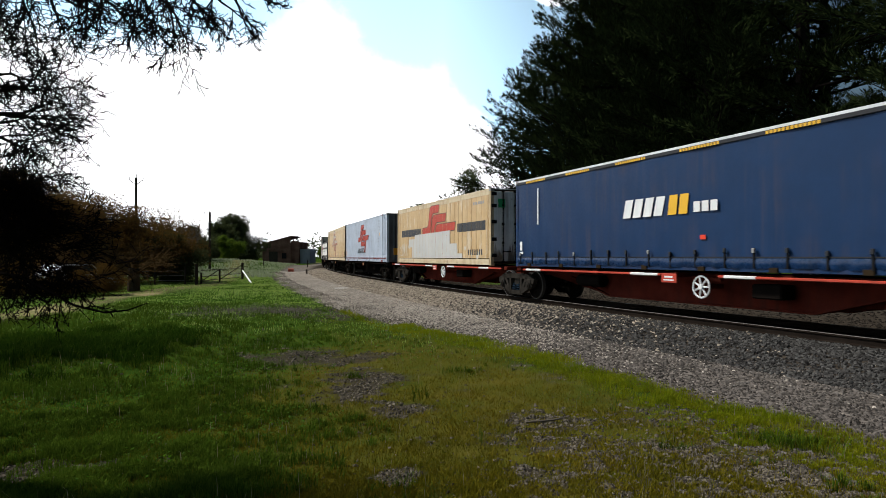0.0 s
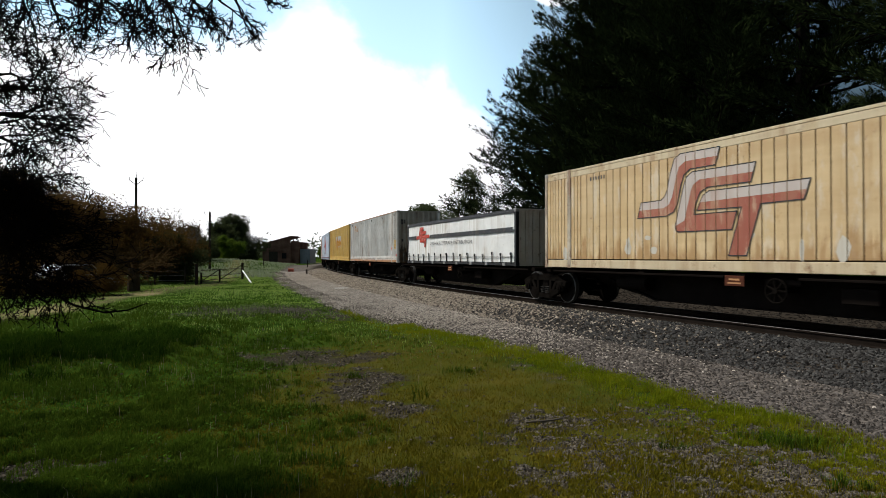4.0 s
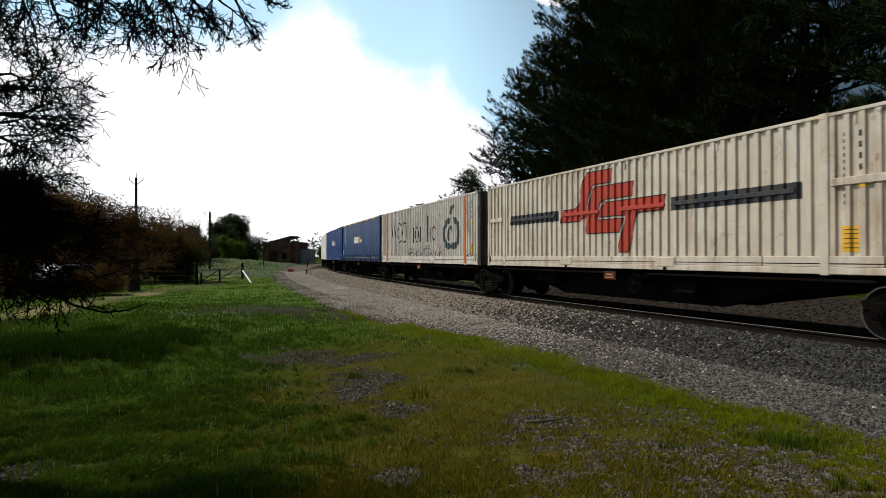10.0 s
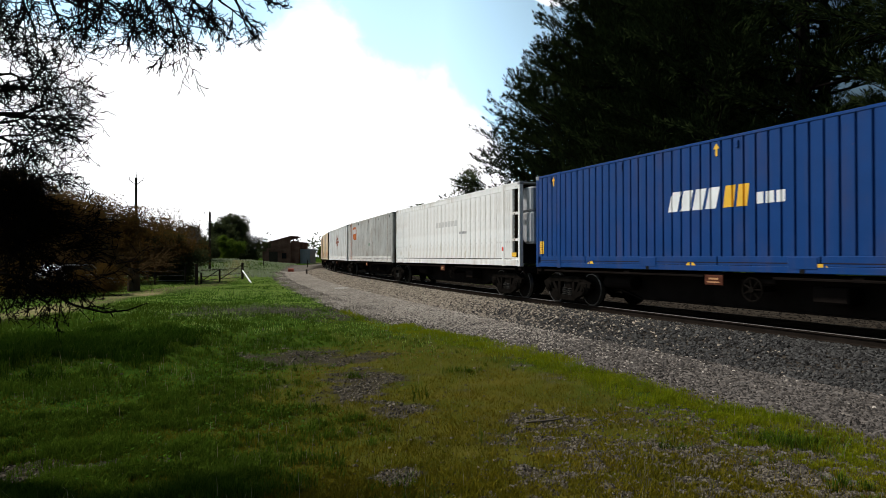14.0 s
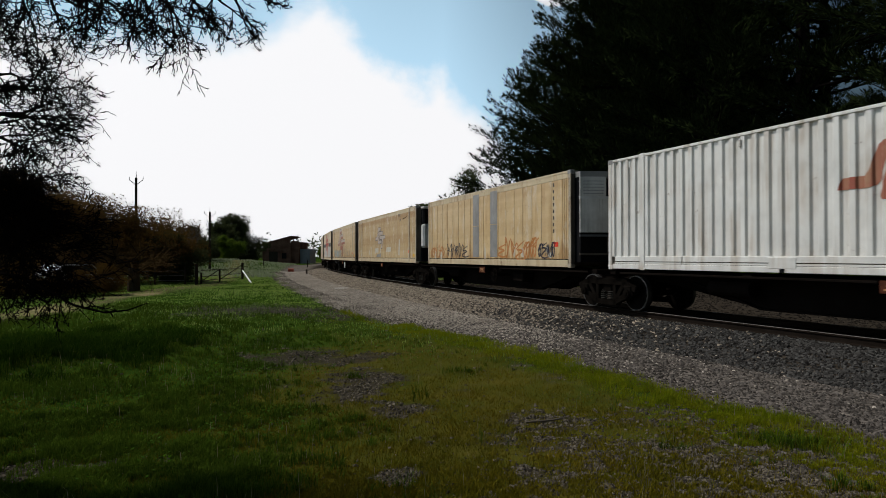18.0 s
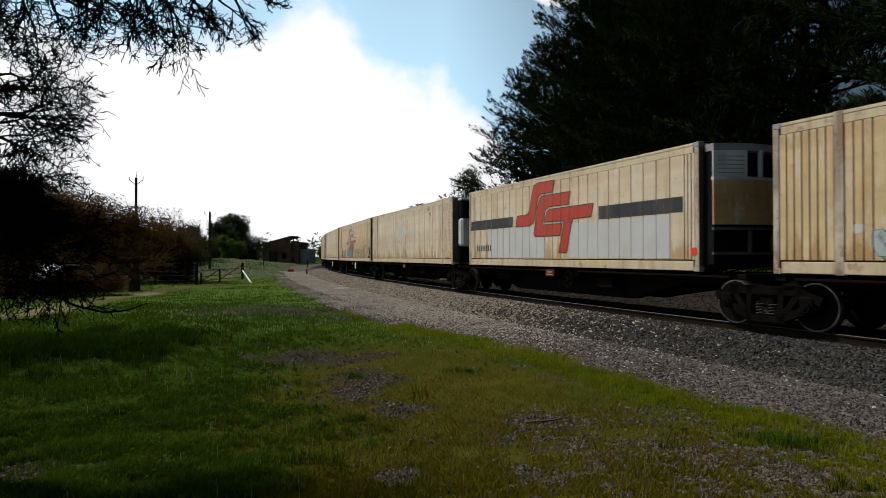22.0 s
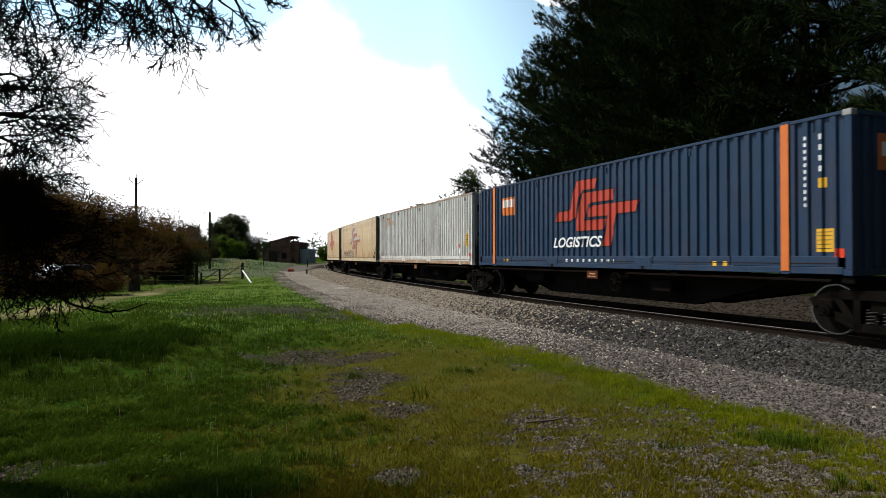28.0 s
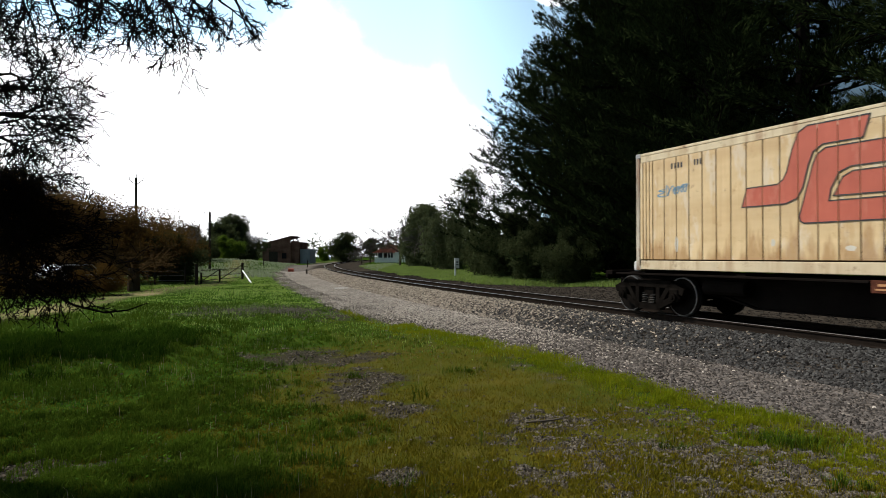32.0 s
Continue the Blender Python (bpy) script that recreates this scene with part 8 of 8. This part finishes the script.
def bare_tree(name, label, x, y, limbs, mat, trunk, group=""):
    t = thing(name, label, "tree", group)
    put("trunk", wood_mesh("trunk", trunk, M["bark"], 9), t)
    for lm in limbs:
        put("limb", wood_mesh("limb", lm, mat, 3), t)
    t.matrix_world = pose(x, y, float(ground_z(np.array([x]), np.array([y]))[0]) - 0.05)
    return t


# the old leafless tree that hangs in from the left; its twigs reach into view
R = random.Random(12)
TREE_Y = 9.0


def seen_from(px, py, dy=0.0):
    """A place in the tree's own space, from where it stands in the view."""
    k = TREE_Y + dy
    return Vector(((px - 784) / 1116 * k, k, 1.418 + (454 - py) / 1116 * k))


TREE = Vector(((-120 - 784) / 1116 * TREE_Y, TREE_Y, 0))
TREE.z = float(ground_z(np.array([TREE.x]), np.array([TREE.y]))[0]) - 0.05
trunk = [((0, 0, -1.75), (0, 0, 0), 0.48, 0.40), ((0, 0, 0), (0.05, 0, 1.3), 0.40, 0.33), ((0.05, 0, 1.3), (0.1, -0.1, 2.8), 0.33, 0.27), ((0.1, -0.1, 2.8), (0.0, -0.1, 4.2), 0.26, 0.18), ((0.0, -0.1, 4.2), (0.2, -0.2, 5.6), 0.18, 0.13)]
limbs = []
# the high bough above the picture, with hanging branches along it
bough = [seen_from(-120, -40), seen_from(60, -75, -0.2), seen_from(260, -70, -0.4), seen_from(420, -50, -0.5)]
limbs.append([(p - TREE, q - TREE, 0.11 - 0.025 * i, 0.085 - 0.025 * i) for i, (p, q) in enumerate(zip(bough, bough[1:]))])
for px, lean, ln, dep in ((5, 0.05, 0.34, 3), (35, 0.10, 0.40, 3), (70, 0.12, 0.42, 3), (105, 0.10, 0.40, 3), (140, 0.2, 0.38, 3), (175, 0.40, 0.36, 3), (205, 0.45, 0.42, 3), (240, 0.35, 0.40, 3),
                          (268, 0.30, 0.42, 3), (285, 0.35, 0.48, 3), (325, 0.55, 0.30, 3), (350, 0.85, 0.38, 3), (385, 0.95, 0.34, 3), (410, 1.0, 0.30, 3), (20, 0.3, 0.45, 3), (90, 0.3, 0.40, 3), (-20, 0.2, 0.40, 3), (55, 0.2, 0.36, 3), (125, 0.35, 0.38, 3), (160, 0.3, 0.40, 3), (222, 0.4, 0.36, 3), (305, 0.5, 0.36, 3), (250, 0.5, 0.34, 3)):
    limbs.append(branching(seen_from(px, -45, R.uniform(-0.5, 0.1)) - TREE, (lean, R.uniform(-0.2, 0.2), -1.0), ln * 1.75, 0.030, dep, R, 0.46, 3, 0.08, min_r=0.0062, shrink=0.56, dense=0.6))
for px, py, way, ln, rad, dep, droop in (
        (-110, 225, (1, 0, 0.10), 0.75, 0.060, 4, 0.0), (-100, 250, (1, 0.1, -0.10), 0.62, 0.050, 4, 0.02), (-100, 270, (1, -0.1, -0.38), 0.70, 0.050, 4, 0.03), (-110, 300, (1, 0.1, -0.30), 0.72, 0.050, 4, 0.03),
        (-110, 190, (1, 0.2, 0.35), 0.50, 0.045, 4, 0.0), (-110, 330, (1, 0.0, -0.15), 0.72, 0.050, 4, 0.03), (-110, 380, (1, 0.1, -0.05), 0.75, 0.045, 4, 0.02), (-110, 430, (1, -0.1, 0.02), 0.72, 0.045, 4, 0.03),
        (-110, 470, (1, 0, 0.06), 0.60, 0.045, 4, 0.02), (-100, 500, (1, 0.1, -0.10), 0.62, 0.026, 2, 0.03), (-100, 490, (1, 0, -0.30), 0.50, 0.024, 2, 0.05)):
    limbs.append(branching(seen_from(px, py) - TREE, way, ln * 1.72, rad, dep, R, 0.50, 3, droop, min_r=0.0056, shrink=0.61, dense=0.44))
for px, py, way, ln, rad in ((-90, 170, (1, 0.1, 0.25), 0.62, 0.040), (-90, 215, (1, -0.2, 0.05), 0.66, 0.042), (-90, 240, (1, 0.2, -0.2), 0.62, 0.040), (-90, 285, (1, 0.0, -0.1), 0.64, 0.042),
                             (-90, 320, (1, -0.1, -0.25), 0.62, 0.040), (-90, 355, (1, 0.2, 0.05), 0.60, 0.040), (-60, 130, (1, 0.0, 0.15), 0.44, 0.032), (-60, 400, (1, 0.1, -0.1), 0.58, 0.036)):
    limbs.append(branching(seen_from(px, py) - TREE, way, ln * 1.6, rad, 4, R, 0.42, 3, 0.015, min_r=0.0056, shrink=0.60, dense=0.44))
# one long low branch that droops over the grass
low_way = [(-60, 470), (40, 492), (85, 515), (130, 540), (185, 553), (225, 549), (262, 536)]
limbs.append([(seen_from(*p) - TREE, seen_from(*q) - TREE, 0.034 - 0.0045 * i, 0.0295 - 0.0045 * i) for i, (p, q) in enumerate(zip(low_way, low_way[1:]))])
for px, py, way in ((40, 492, (0.3, 0, -1)), (60, 500, (-0.2, 0.1, -1)), (90, 516, (0.5, 0, -0.8)), (110, 525, (0.2, 0.1, -1)), (150, 545, (1, 0, 0.25)), (95, 490, (1, 0, -0.6)), (20, 480, (0.2, 0, -1)), (130, 500, (1, 0, -0.55))):
    limbs.append(branching(seen_from(px, py) - TREE, way, 0.30, 0.014, 2, R, 0.45, 2, 0.04, min_r=0.006, shrink=0.6))
for i in range(7):
    a = 2.4 * i
    foot = Vector((0.15, -0.2, 5.2 + 0.12 * i))
    high = branching(foot, (-0.9 - 0.3 * math.cos(a), math.sin(a) * 0.75 + 0.2, R.uniform(0.55, 0.95)), 1.7, 0.10, 3, R, 0.38, 3, -0.03, min_r=0.012, shrink=0.72)
    limbs.append([g for g in high if min(g[0].z, g[1].z) + TREE.z > 1.5 + 0.43 * max(g[0].y + TREE.y, g[1].y + TREE.y, 2.0)])
old = thing("bare_tree", "old leafless tree with dark drooping twigs", "tree")
put("trunk", wood_mesh("trunk", trunk, M["bark"], 9), old)
for lm in limbs:
    put("limb", wood_mesh("limb", with_buds(lm, R, 0.0115, 0.0105), M["twig_dark"], 3), old)
GROWN = 0.57
EYE = Vector((0, 0, 1.418))
old.matrix_world = Matrix.Translation(EYE + (TREE - EYE) * GROWN) @ Matrix.Scale(GROWN, 4)

# the russet tree by the fence and other leafless trees
R = random.Random(31)


def small_bare(name, label, px, depth, h, spread, mat, n, dep=3, rad=0.05, group="", tr=0.16, min_r=0.008):
    tk = [((0, 0, 0), (0, 0, h * 0.3), tr, tr * 0.8)]
    lm = []
    for i in range(n):
        a = 6.28 * i / n + R.uniform(-0.3, 0.3)
        lm.append(branching((0, 0, h * R.uniform(0.2, 0.32)), (math.cos(a) * spread, math.sin(a) * spread, R.uniform(0.25, 1.0)), h * 0.30, rad, dep, R, 0.25, 3, 0.0, min_r=min_r))
    return bare_tree(name, label, from_view(px, depth), depth, lm, mat, tk, group)


RUSSET = leafy_meshes(3.7, 2.7, 14, M["leaf_russet"], 13000, 0.10, 44, 0.16)
for px, depth, s, sz in ((288, 46, 1.05, 1.05), (235, 43, 1.25, 1.0), (170, 41, 1.3, 1.05), (95, 39, 1.4, 1.05), (25, 37, 1.45, 1.1), (-50, 35, 1.5, 1.1), (95, 28, 0.34, 0.85), (140, 28.5, 0.36, 0.8), (185, 29, 0.40, 0.9), (40, 27, 0.42, 1.0), (130, 46, 1.4, 1.05), (-20, 43, 1.5, 1.1)):
    plant("russet_shrub", "dense shrub with withered russet leaves by the fence", RUSSET, from_view(px, depth), depth, px * 0.71, s, sz=sz)
small_bare("russet_tree", "spreading leafless tree with russet twigs", 237, 33, 4.2, 1.25, M["twig_brown"], 9, 3, 0.07, tr=0.33, min_r=0.007)
small_bare("russet_tree", "leafless russet shrubby tree by the fence", 75, 34, 4.4, 1.1, M["twig_brown"], 8, 3, 0.06, tr=0.2, min_r=0.007)
small_bare("russet_tree", "leafless russet shrubby tree by the fence", 20, 27, 4.8, 1.1, M["twig_brown"], 8, 3, 0.06, tr=0.2, min_r=0.007)
small_bare("bare_tree", "upright leafless grey tree behind the hedge", 285, 70, 7.2, 0.6, M["twig_grey"], 8, 3, 0.07, min_r=0.02)
small_bare("bare_tree", "upright leafless grey tree behind the hedge", 320, 80, 7.4, 0.6, M["twig_grey"], 8, 3, 0.07, min_r=0.022)
small_bare("bare_tree", "pale leafless tree above the hedge", 708, 96, 9.5, 0.6, M["twig_grey"], 8, 3, 0.08, min_r=0.028)
small_bare("bare_tree", "leafless tree above the willow", 782, 82, 8.5, 0.6, M["twig_grey"], 7, 3, 0.08, min_r=0.024)
small_bare("bare_tree", "grey leafless thicket past the house", 640, 150, 7.0, 0.8, M["twig_grey"], 8, 3, 0.10, min_r=0.04)
small_bare("bare_tree", "leafless tree behind the old shed", 524, 185, 9.0, 0.6, M["twig_grey"], 6, 3, 0.10, min_r=0.05)


# ---------------------------------------------------------------- fence, gate, poles
def z_at(x, y):
    return float(ground_z(np.array([x]), np.array([y]))[0])


gate = thing("farm_gate", "closed tubular steel farm gate across the track", "gate")
ga, gb = Vector((-16.1, 41.2, 0)), Vector((-15.9, 50.0, 0))
gl, gt = (gb - ga).length, math.atan2(gb.y - ga.y, gb.x - ga.x)
for x, h in ((0, 1.38), (0.75, 0.78), (4.0, 0.95), (gl, 1.35)):
    part("gate_post", tube(bmesh.new(), (x, 0, -0.1), (x, 0, h), 0.10 if x in (0, gl) else 0.065, seg=8), M["dark_wood"], gate)
for x0, x1 in ((0.75, 3.95), (4.05, gl - 0.1)):
    for z in (0.22, 0.5, 0.92):
        part("rail", tube(bmesh.new(), (x0, 0, z), (x1, 0, z + 0.03), 0.024, seg=6), M["wood"], gate)
    part("brace", tube(bmesh.new(), (x0, 0, 0.2), (x1, 0, 0.92 if x0 < 2 else 1.2), 0.030, seg=6), M["dark_wood"], gate)
part("white_strut", tube(bmesh.new(), (gl, 0, 0.75), (2.0, -2.95, 0.02), 0.055, seg=8), M["white_paint"], gate, "white-painted strut")
gate.matrix_world = Matrix.Translation((ga.x, ga.y, z_at(ga.x, ga.y))) @ Matrix.Rotation(gt, 4, "Z")

fence = thing("wire_fence", "post and wire fence along the track", "fence", kind="structure")
fp = [(-16.6 - 1.55 * i, 40.6 - 0.9 * i) for i in range(14)]
for x, y in fp:
    z = z_at(x, y)
    part("post", tube(bmesh.new(), (x, y, z - 0.2), (x, y, z + 1.1 + 0.05 * math.sin(x)), 0.06, 0.055, 7), M["dark_wood"], fence)
for k in (0.3, 0.6, 0.9):
    bm = bmesh.new()
    for (x0, y0), (x1, y1) in zip(fp, fp[1:]):
        tube(bm, (x0, y0, z_at(x0, y0) + k), (x1, y1, z_at(x1, y1) + k), 0.006, seg=4)
    part("wire", bm, M["galv"], fence)


def pole(px, depth, h, label):
    t = thing("utility_pole", label, "pole", "utility poles")
    part("pole_shaft", tube(bmesh.new(), (0, 0, 0), (0, 0, h), 0.15, 0.11, 10), M["dark_wood"], t)
    bm = bmesh.new()
    for s in (-1, 1):
        tube(bm, (0, 0, h - 0.7), (s * 0.65, 0, h - 0.2), 0.03, seg=6)
    part("insulator_arm", bm, M["dark_wood"], t)
    for x, z in ((-0.66, h - 0.2), (0.66, h - 0.2), (0, h)):
        part("insulator", tube(bmesh.new(), (x, 0, z), (x, 0, z + (0.3 if x else 0.6)), 0.035, 0.02, 6), M["alu"], t)
    x = from_view(px, depth)
    t.matrix_world = pose(x, depth, z_at(x, depth) - 0.05)


pole(240, 60, 9.4, "dark timber utility pole rising from the shrubs")
pole(371, 78, 7.3, "dark timber utility pole behind the gate")
pole(444, 205, 9.0, "distant timber utility pole")

post = thing("marker_post", "white trackside marker post on the bank", "post")
part("post_shaft", boxes((-0.07, 0.07, -0.06, 0.06, -0.1, 1.55), bev=0.012), M["white_paint"], post)
part("post_board", boxes((-0.05, 0.32, -0.085, -0.062, 0.75, 1.55), bev=0.01), M["patch_white"], post)
part("board_writing", boxes((0.08, 0.26, -0.092, -0.086, 1.2, 1.3), (0.08, 0.26, -0.092, -0.086, 1.0, 1.08)), M["black_paint"], post)
post.matrix_world = pose(1.0, 51.5, z_at(1.0, 51.5))
for x, y, h in ((-27.3, 96.0, 1.0), (-21.9, 102.0, 1.2), (-14.7, 68.0, 0.5)):
    t = thing("short_post", "short dark post beside the track", "post")
    part("post_shaft", tube(bmesh.new(), (0, 0, -0.05), (0, 0, h), 0.09, 0.08, 7), M["dark_wood"], t)
    t.matrix_world = pose(x, y, z_at(x, y))
drum = thing("red_drum", "rust-red steel drum lying by the path", "drum")
part("drum_body", tube(bmesh.new(), (-0.30, 0, 0.22), (0.30, 0.1, 0.22), 0.22, seg=14), M["clay_red"], drum)
part("drum_rim", tube(bmesh.new(), (-0.32, 0, 0.22), (-0.29, 0, 0.22), 0.235, seg=14), M["clay_red"], drum)
drum.matrix_world = pose(from_view(515, 76), 76, z_at(from_view(515, 76), 76))
slab = thing("broken_slab", "pale flat slab lying on the gravel", "slab")
part("slab_body", boxes((-0.38, 0.38, -0.13, 0.13, -0.02, 0.05), bev=0.02), M["render_white"], slab)
slab.matrix_world = pose(from_view(604, 37), 37, z_at(from_view(604, 37), 37), 0, 0, 12)


# ---------------------------------------------------------------- buildings and the parked car
def iron_wall(c, x0, x1, y, z0, za, zb, mat, name="wall"):
    """A corrugated iron wall whose top slopes from za to zb."""
    n = int((x1 - x0) / 0.15)
    v = []
    for i in range(n + 1):
        x = x0 + (x1 - x0) * i / n
        for yy in (y + (0.03 if i % 2 else 0.0), y + 0.12):
            v += [(x, yy, z0), (x, yy, za + (zb - za) * i / n)]
    f = []
    for i in range(n):
        a, b = 4 * i, 4 * i + 4
        f += [(a, b, b + 1, a + 1), (a + 2, a + 3, b + 3, b + 2), (a + 1, b + 1, b + 3, a + 3)]
    return put(name, mesh_of(name, v, f, mat), c)


shed = thing("goods_shed", "old rust-brown corrugated iron goods shed", "shed")
iron_wall(shed, 0, 7.3, 0, 0, 5.2, 7.2, M["iron"])
iron_wall(shed, 7.3, 9.3, 0.4, 0, 6.1, 5.8, M["iron"])
for x0, x1 in ((0, 7.3),):
    bm = bmesh.new()
    extrude_xz(bm, [(-0.3, 5.15), (7.5, 7.25), (7.5, 7.4), (-0.3, 5.3)], -0.25, 11.0)
    part("roof", bm, M["iron"], shed)
part("side_wall", boxes((-0.12, 0.0, 0.1, 11, 0, 5.15), (9.3, 9.42, 0.4, 11, 0, 5.8)), M["iron"], shed)
part("rear_wall", boxes((0, 9.3, 10.9, 11, 0, 5.2)), M["iron"], shed)
part("door", boxes((1.6, 3.9, -0.06, 0.0, 0, 3.2), bev=0.01), M["dark_wood"], shed)
part("opening", boxes((5.0, 6.2, -0.05, 0.0, 1.4, 2.8), bev=0.01), M["grille"], shed)
part("annexe", boxes((9.5, 12.2, 1.0, 8, 0, 3.9), bev=0.02), M["iron_pale"], shed, "pale corrugated iron lean-to")
shed.matrix_world = pose(from_view(465, 165), 165, z_at(from_view(465, 165), 165) - 0.1)

house = thing("house", "white cottage with terracotta roof and white fence wall", "house")
part("wall", boxes((0.35, 5.0, 0, 7, 0, 2.4)), M["render_white"], house)
bm = bmesh.new()
extrude_xz(bm, [(-0.35, 2.25), (5.3, 2.25), (5.0, 3.9), (2.9, 3.9)], -0.4, 7.4)
roof = part("roof", bm, M["terracotta"], house)
part("chimney", boxes((4.1, 4.7, 3, 3.6, 3.7, 4.6), bev=0.02), M["render_white"], roof)
for x in (0.7, 2.9):
    w = part("window", boxes((x, x + 1.0, -0.04, 0.02, 1.0, 2.1), bev=0.01), M["glass"], house)
    part("frame", boxes((x - 0.06, x + 1.06, -0.06, -0.03, 0.93, 1.0), (x - 0.06, x + 1.06, -0.06, -0.03, 2.1, 2.17)), M["render_white"], w)
part("door", boxes((1.95, 2.65, -0.04, 0.02, 0.0, 2.05)), M["dark_wood"], house)
part("verandah_rail", boxes((0.0, 5.2, -1.3, -1.22, 0.0, 1.05)), M["render_white"], house)
bm = bmesh.new()
extrude_xz(bm, [(-0.5, 2.12), (5.4, 2.12), (5.4, 2.22), (-0.5, 2.22)], -1.5, -0.41)
part("verandah_roof", bm, M["terracotta"], house)
for x in (0.05, 1.7, 3.4, 5.05):
    part("verandah_post", boxes((x, x + 0.12, -1.32, -1.2, 0, 2.12)), M["render_white"], house)
house.matrix_world = pose(from_view(664, 140), 140, z_at(from_view(664, 140), 140) + 0.3)
wall = thing("garden_wall", "low white boundary fence beside the house", "fence")
part("fence_panel", boxes((0, 3.6, 0, 0.15, 0, 2.2), bev=0.02), M["render_white"], wall)
for i in range(4):
    part("fence_post", boxes((i * 1.15, i * 1.15 + 0.14, -0.04, 0.19, 0, 2.35), bev=0.02), M["render_white"], wall)
wall.matrix_world = pose(from_view(699, 138), 138, z_at(from_view(699, 138), 138) + 0.2)


def car(px, depth, turn, mat, label):
    t = thing("parked_car", label, "car")
    bm = bmesh.new()
    extrude_xz(bm, [(-2.15, 0.35), (-2.2, 0.75), (-2.0, 0.95), (2.0, 0.85), (2.2, 0.65), (2.15, 0.35)], -0.85, 0.85)
    bmesh.ops.bevel(bm, geom=bm.edges[:], offset=0.05, segments=2, affect="EDGES")
    part("body", bm, mat, t)
    bm = bmesh.new()
    extrude_xz(bm, [(-1.8, 0.9), (-1.3, 1.42), (0.4, 1.44), (1.15, 0.88)], -0.74, 0.74)
    bmesh.ops.bevel(bm, geom=bm.edges[:], offset=0.05, segments=2, affect="EDGES")
    part("cabin", bm, mat, t)
    for y in (-0.75, 0.75):
        bm = bmesh.new()
        extrude_xz(bm, [(-1.5, 0.95), (-1.2, 1.34), (0.35, 1.36), (0.9, 0.93)], y - 0.01, y + 0.01)
        part("side_window", bm, M["glass"], t)
    for x in (-1.35, 1.35):
        for y in (-0.8, 0.8):
            w = part("wheel", tube(bmesh.new(), (x, y - 0.1, 0.31), (x, y + 0.1, 0.31), 0.31, seg=16), M["rubber"], t)
            part("rim", tube(bmesh.new(), (x, y - 0.105, 0.31), (x, y + 0.105, 0.31), 0.19, seg=12), M["silver"], w)
    x = from_view(px, depth)
    t.matrix_world = pose(x, depth, z_at(x, depth), 0, 0, turn)


car(133, 33, 72, M["car_white"], "silver-blue car parked behind the fence")
car(583, 300, 95, M["car_white"], "distant pale car on the road")


# ---------------------------------------------------------------- what moves
def gone(t):
    """How far the train has run since 16 s."""
    q = t - 16.0
    return 12.60492 * q + 0.02622 * q * q + 0.000363 * q ** 3


def wagon_pose(n, t, z=0.0, ahead=0.0):
    s = PLACES[n] - gone(t)
    xa, ya, _ = on_track(s + 7.0)
    xb, yb, _ = on_track(s - 7.0)
    m = Matrix.Translation(((xa + xb) / 2, (ya + yb) / 2, z)) @ Matrix.Rotation(math.atan2(yb - ya, xb - xa), 4, "Z")
    return m @ Matrix.Translation((ahead, 0, 0))


def motions():
    times = [i * 0.5 for i in range(65)]
    for n in range(27):
        walk(WAGONS[n], [(t, wagon_pose(n, t)) for t in times])
        walk(LOADS[n], [(t, wagon_pose(n, t)) for t in times])
    walk(lamp, [(t, wagon_pose(26, t, 1.035, -7.0) @ Matrix.Translation((0, -0.4, 0))) for t in times])
    for wheel, n, x in WHEELS:
        rest = wheel.matrix_basis.copy()
        rows, last = [], None
        for k in range(0, 32 * FPS + 1):
            t = k / FPS
            s = PLACES[n] - gone(t) - x
            if -14 < s < 42:
                a = gone(t) / WHEEL_R
                rows.append((t, rest @ Matrix.Rotation(a, 4, "Y")))
        if not rows:
            rows = [(0.0, rest)]
        if rows[0][0] > 0:
            rows.insert(0, (0.0, rows[0][1]))
        if rows[-1][0] < 32:
            rows.append((32.0, rows[-1][1]))
        walk(wheel, rows)


motions()
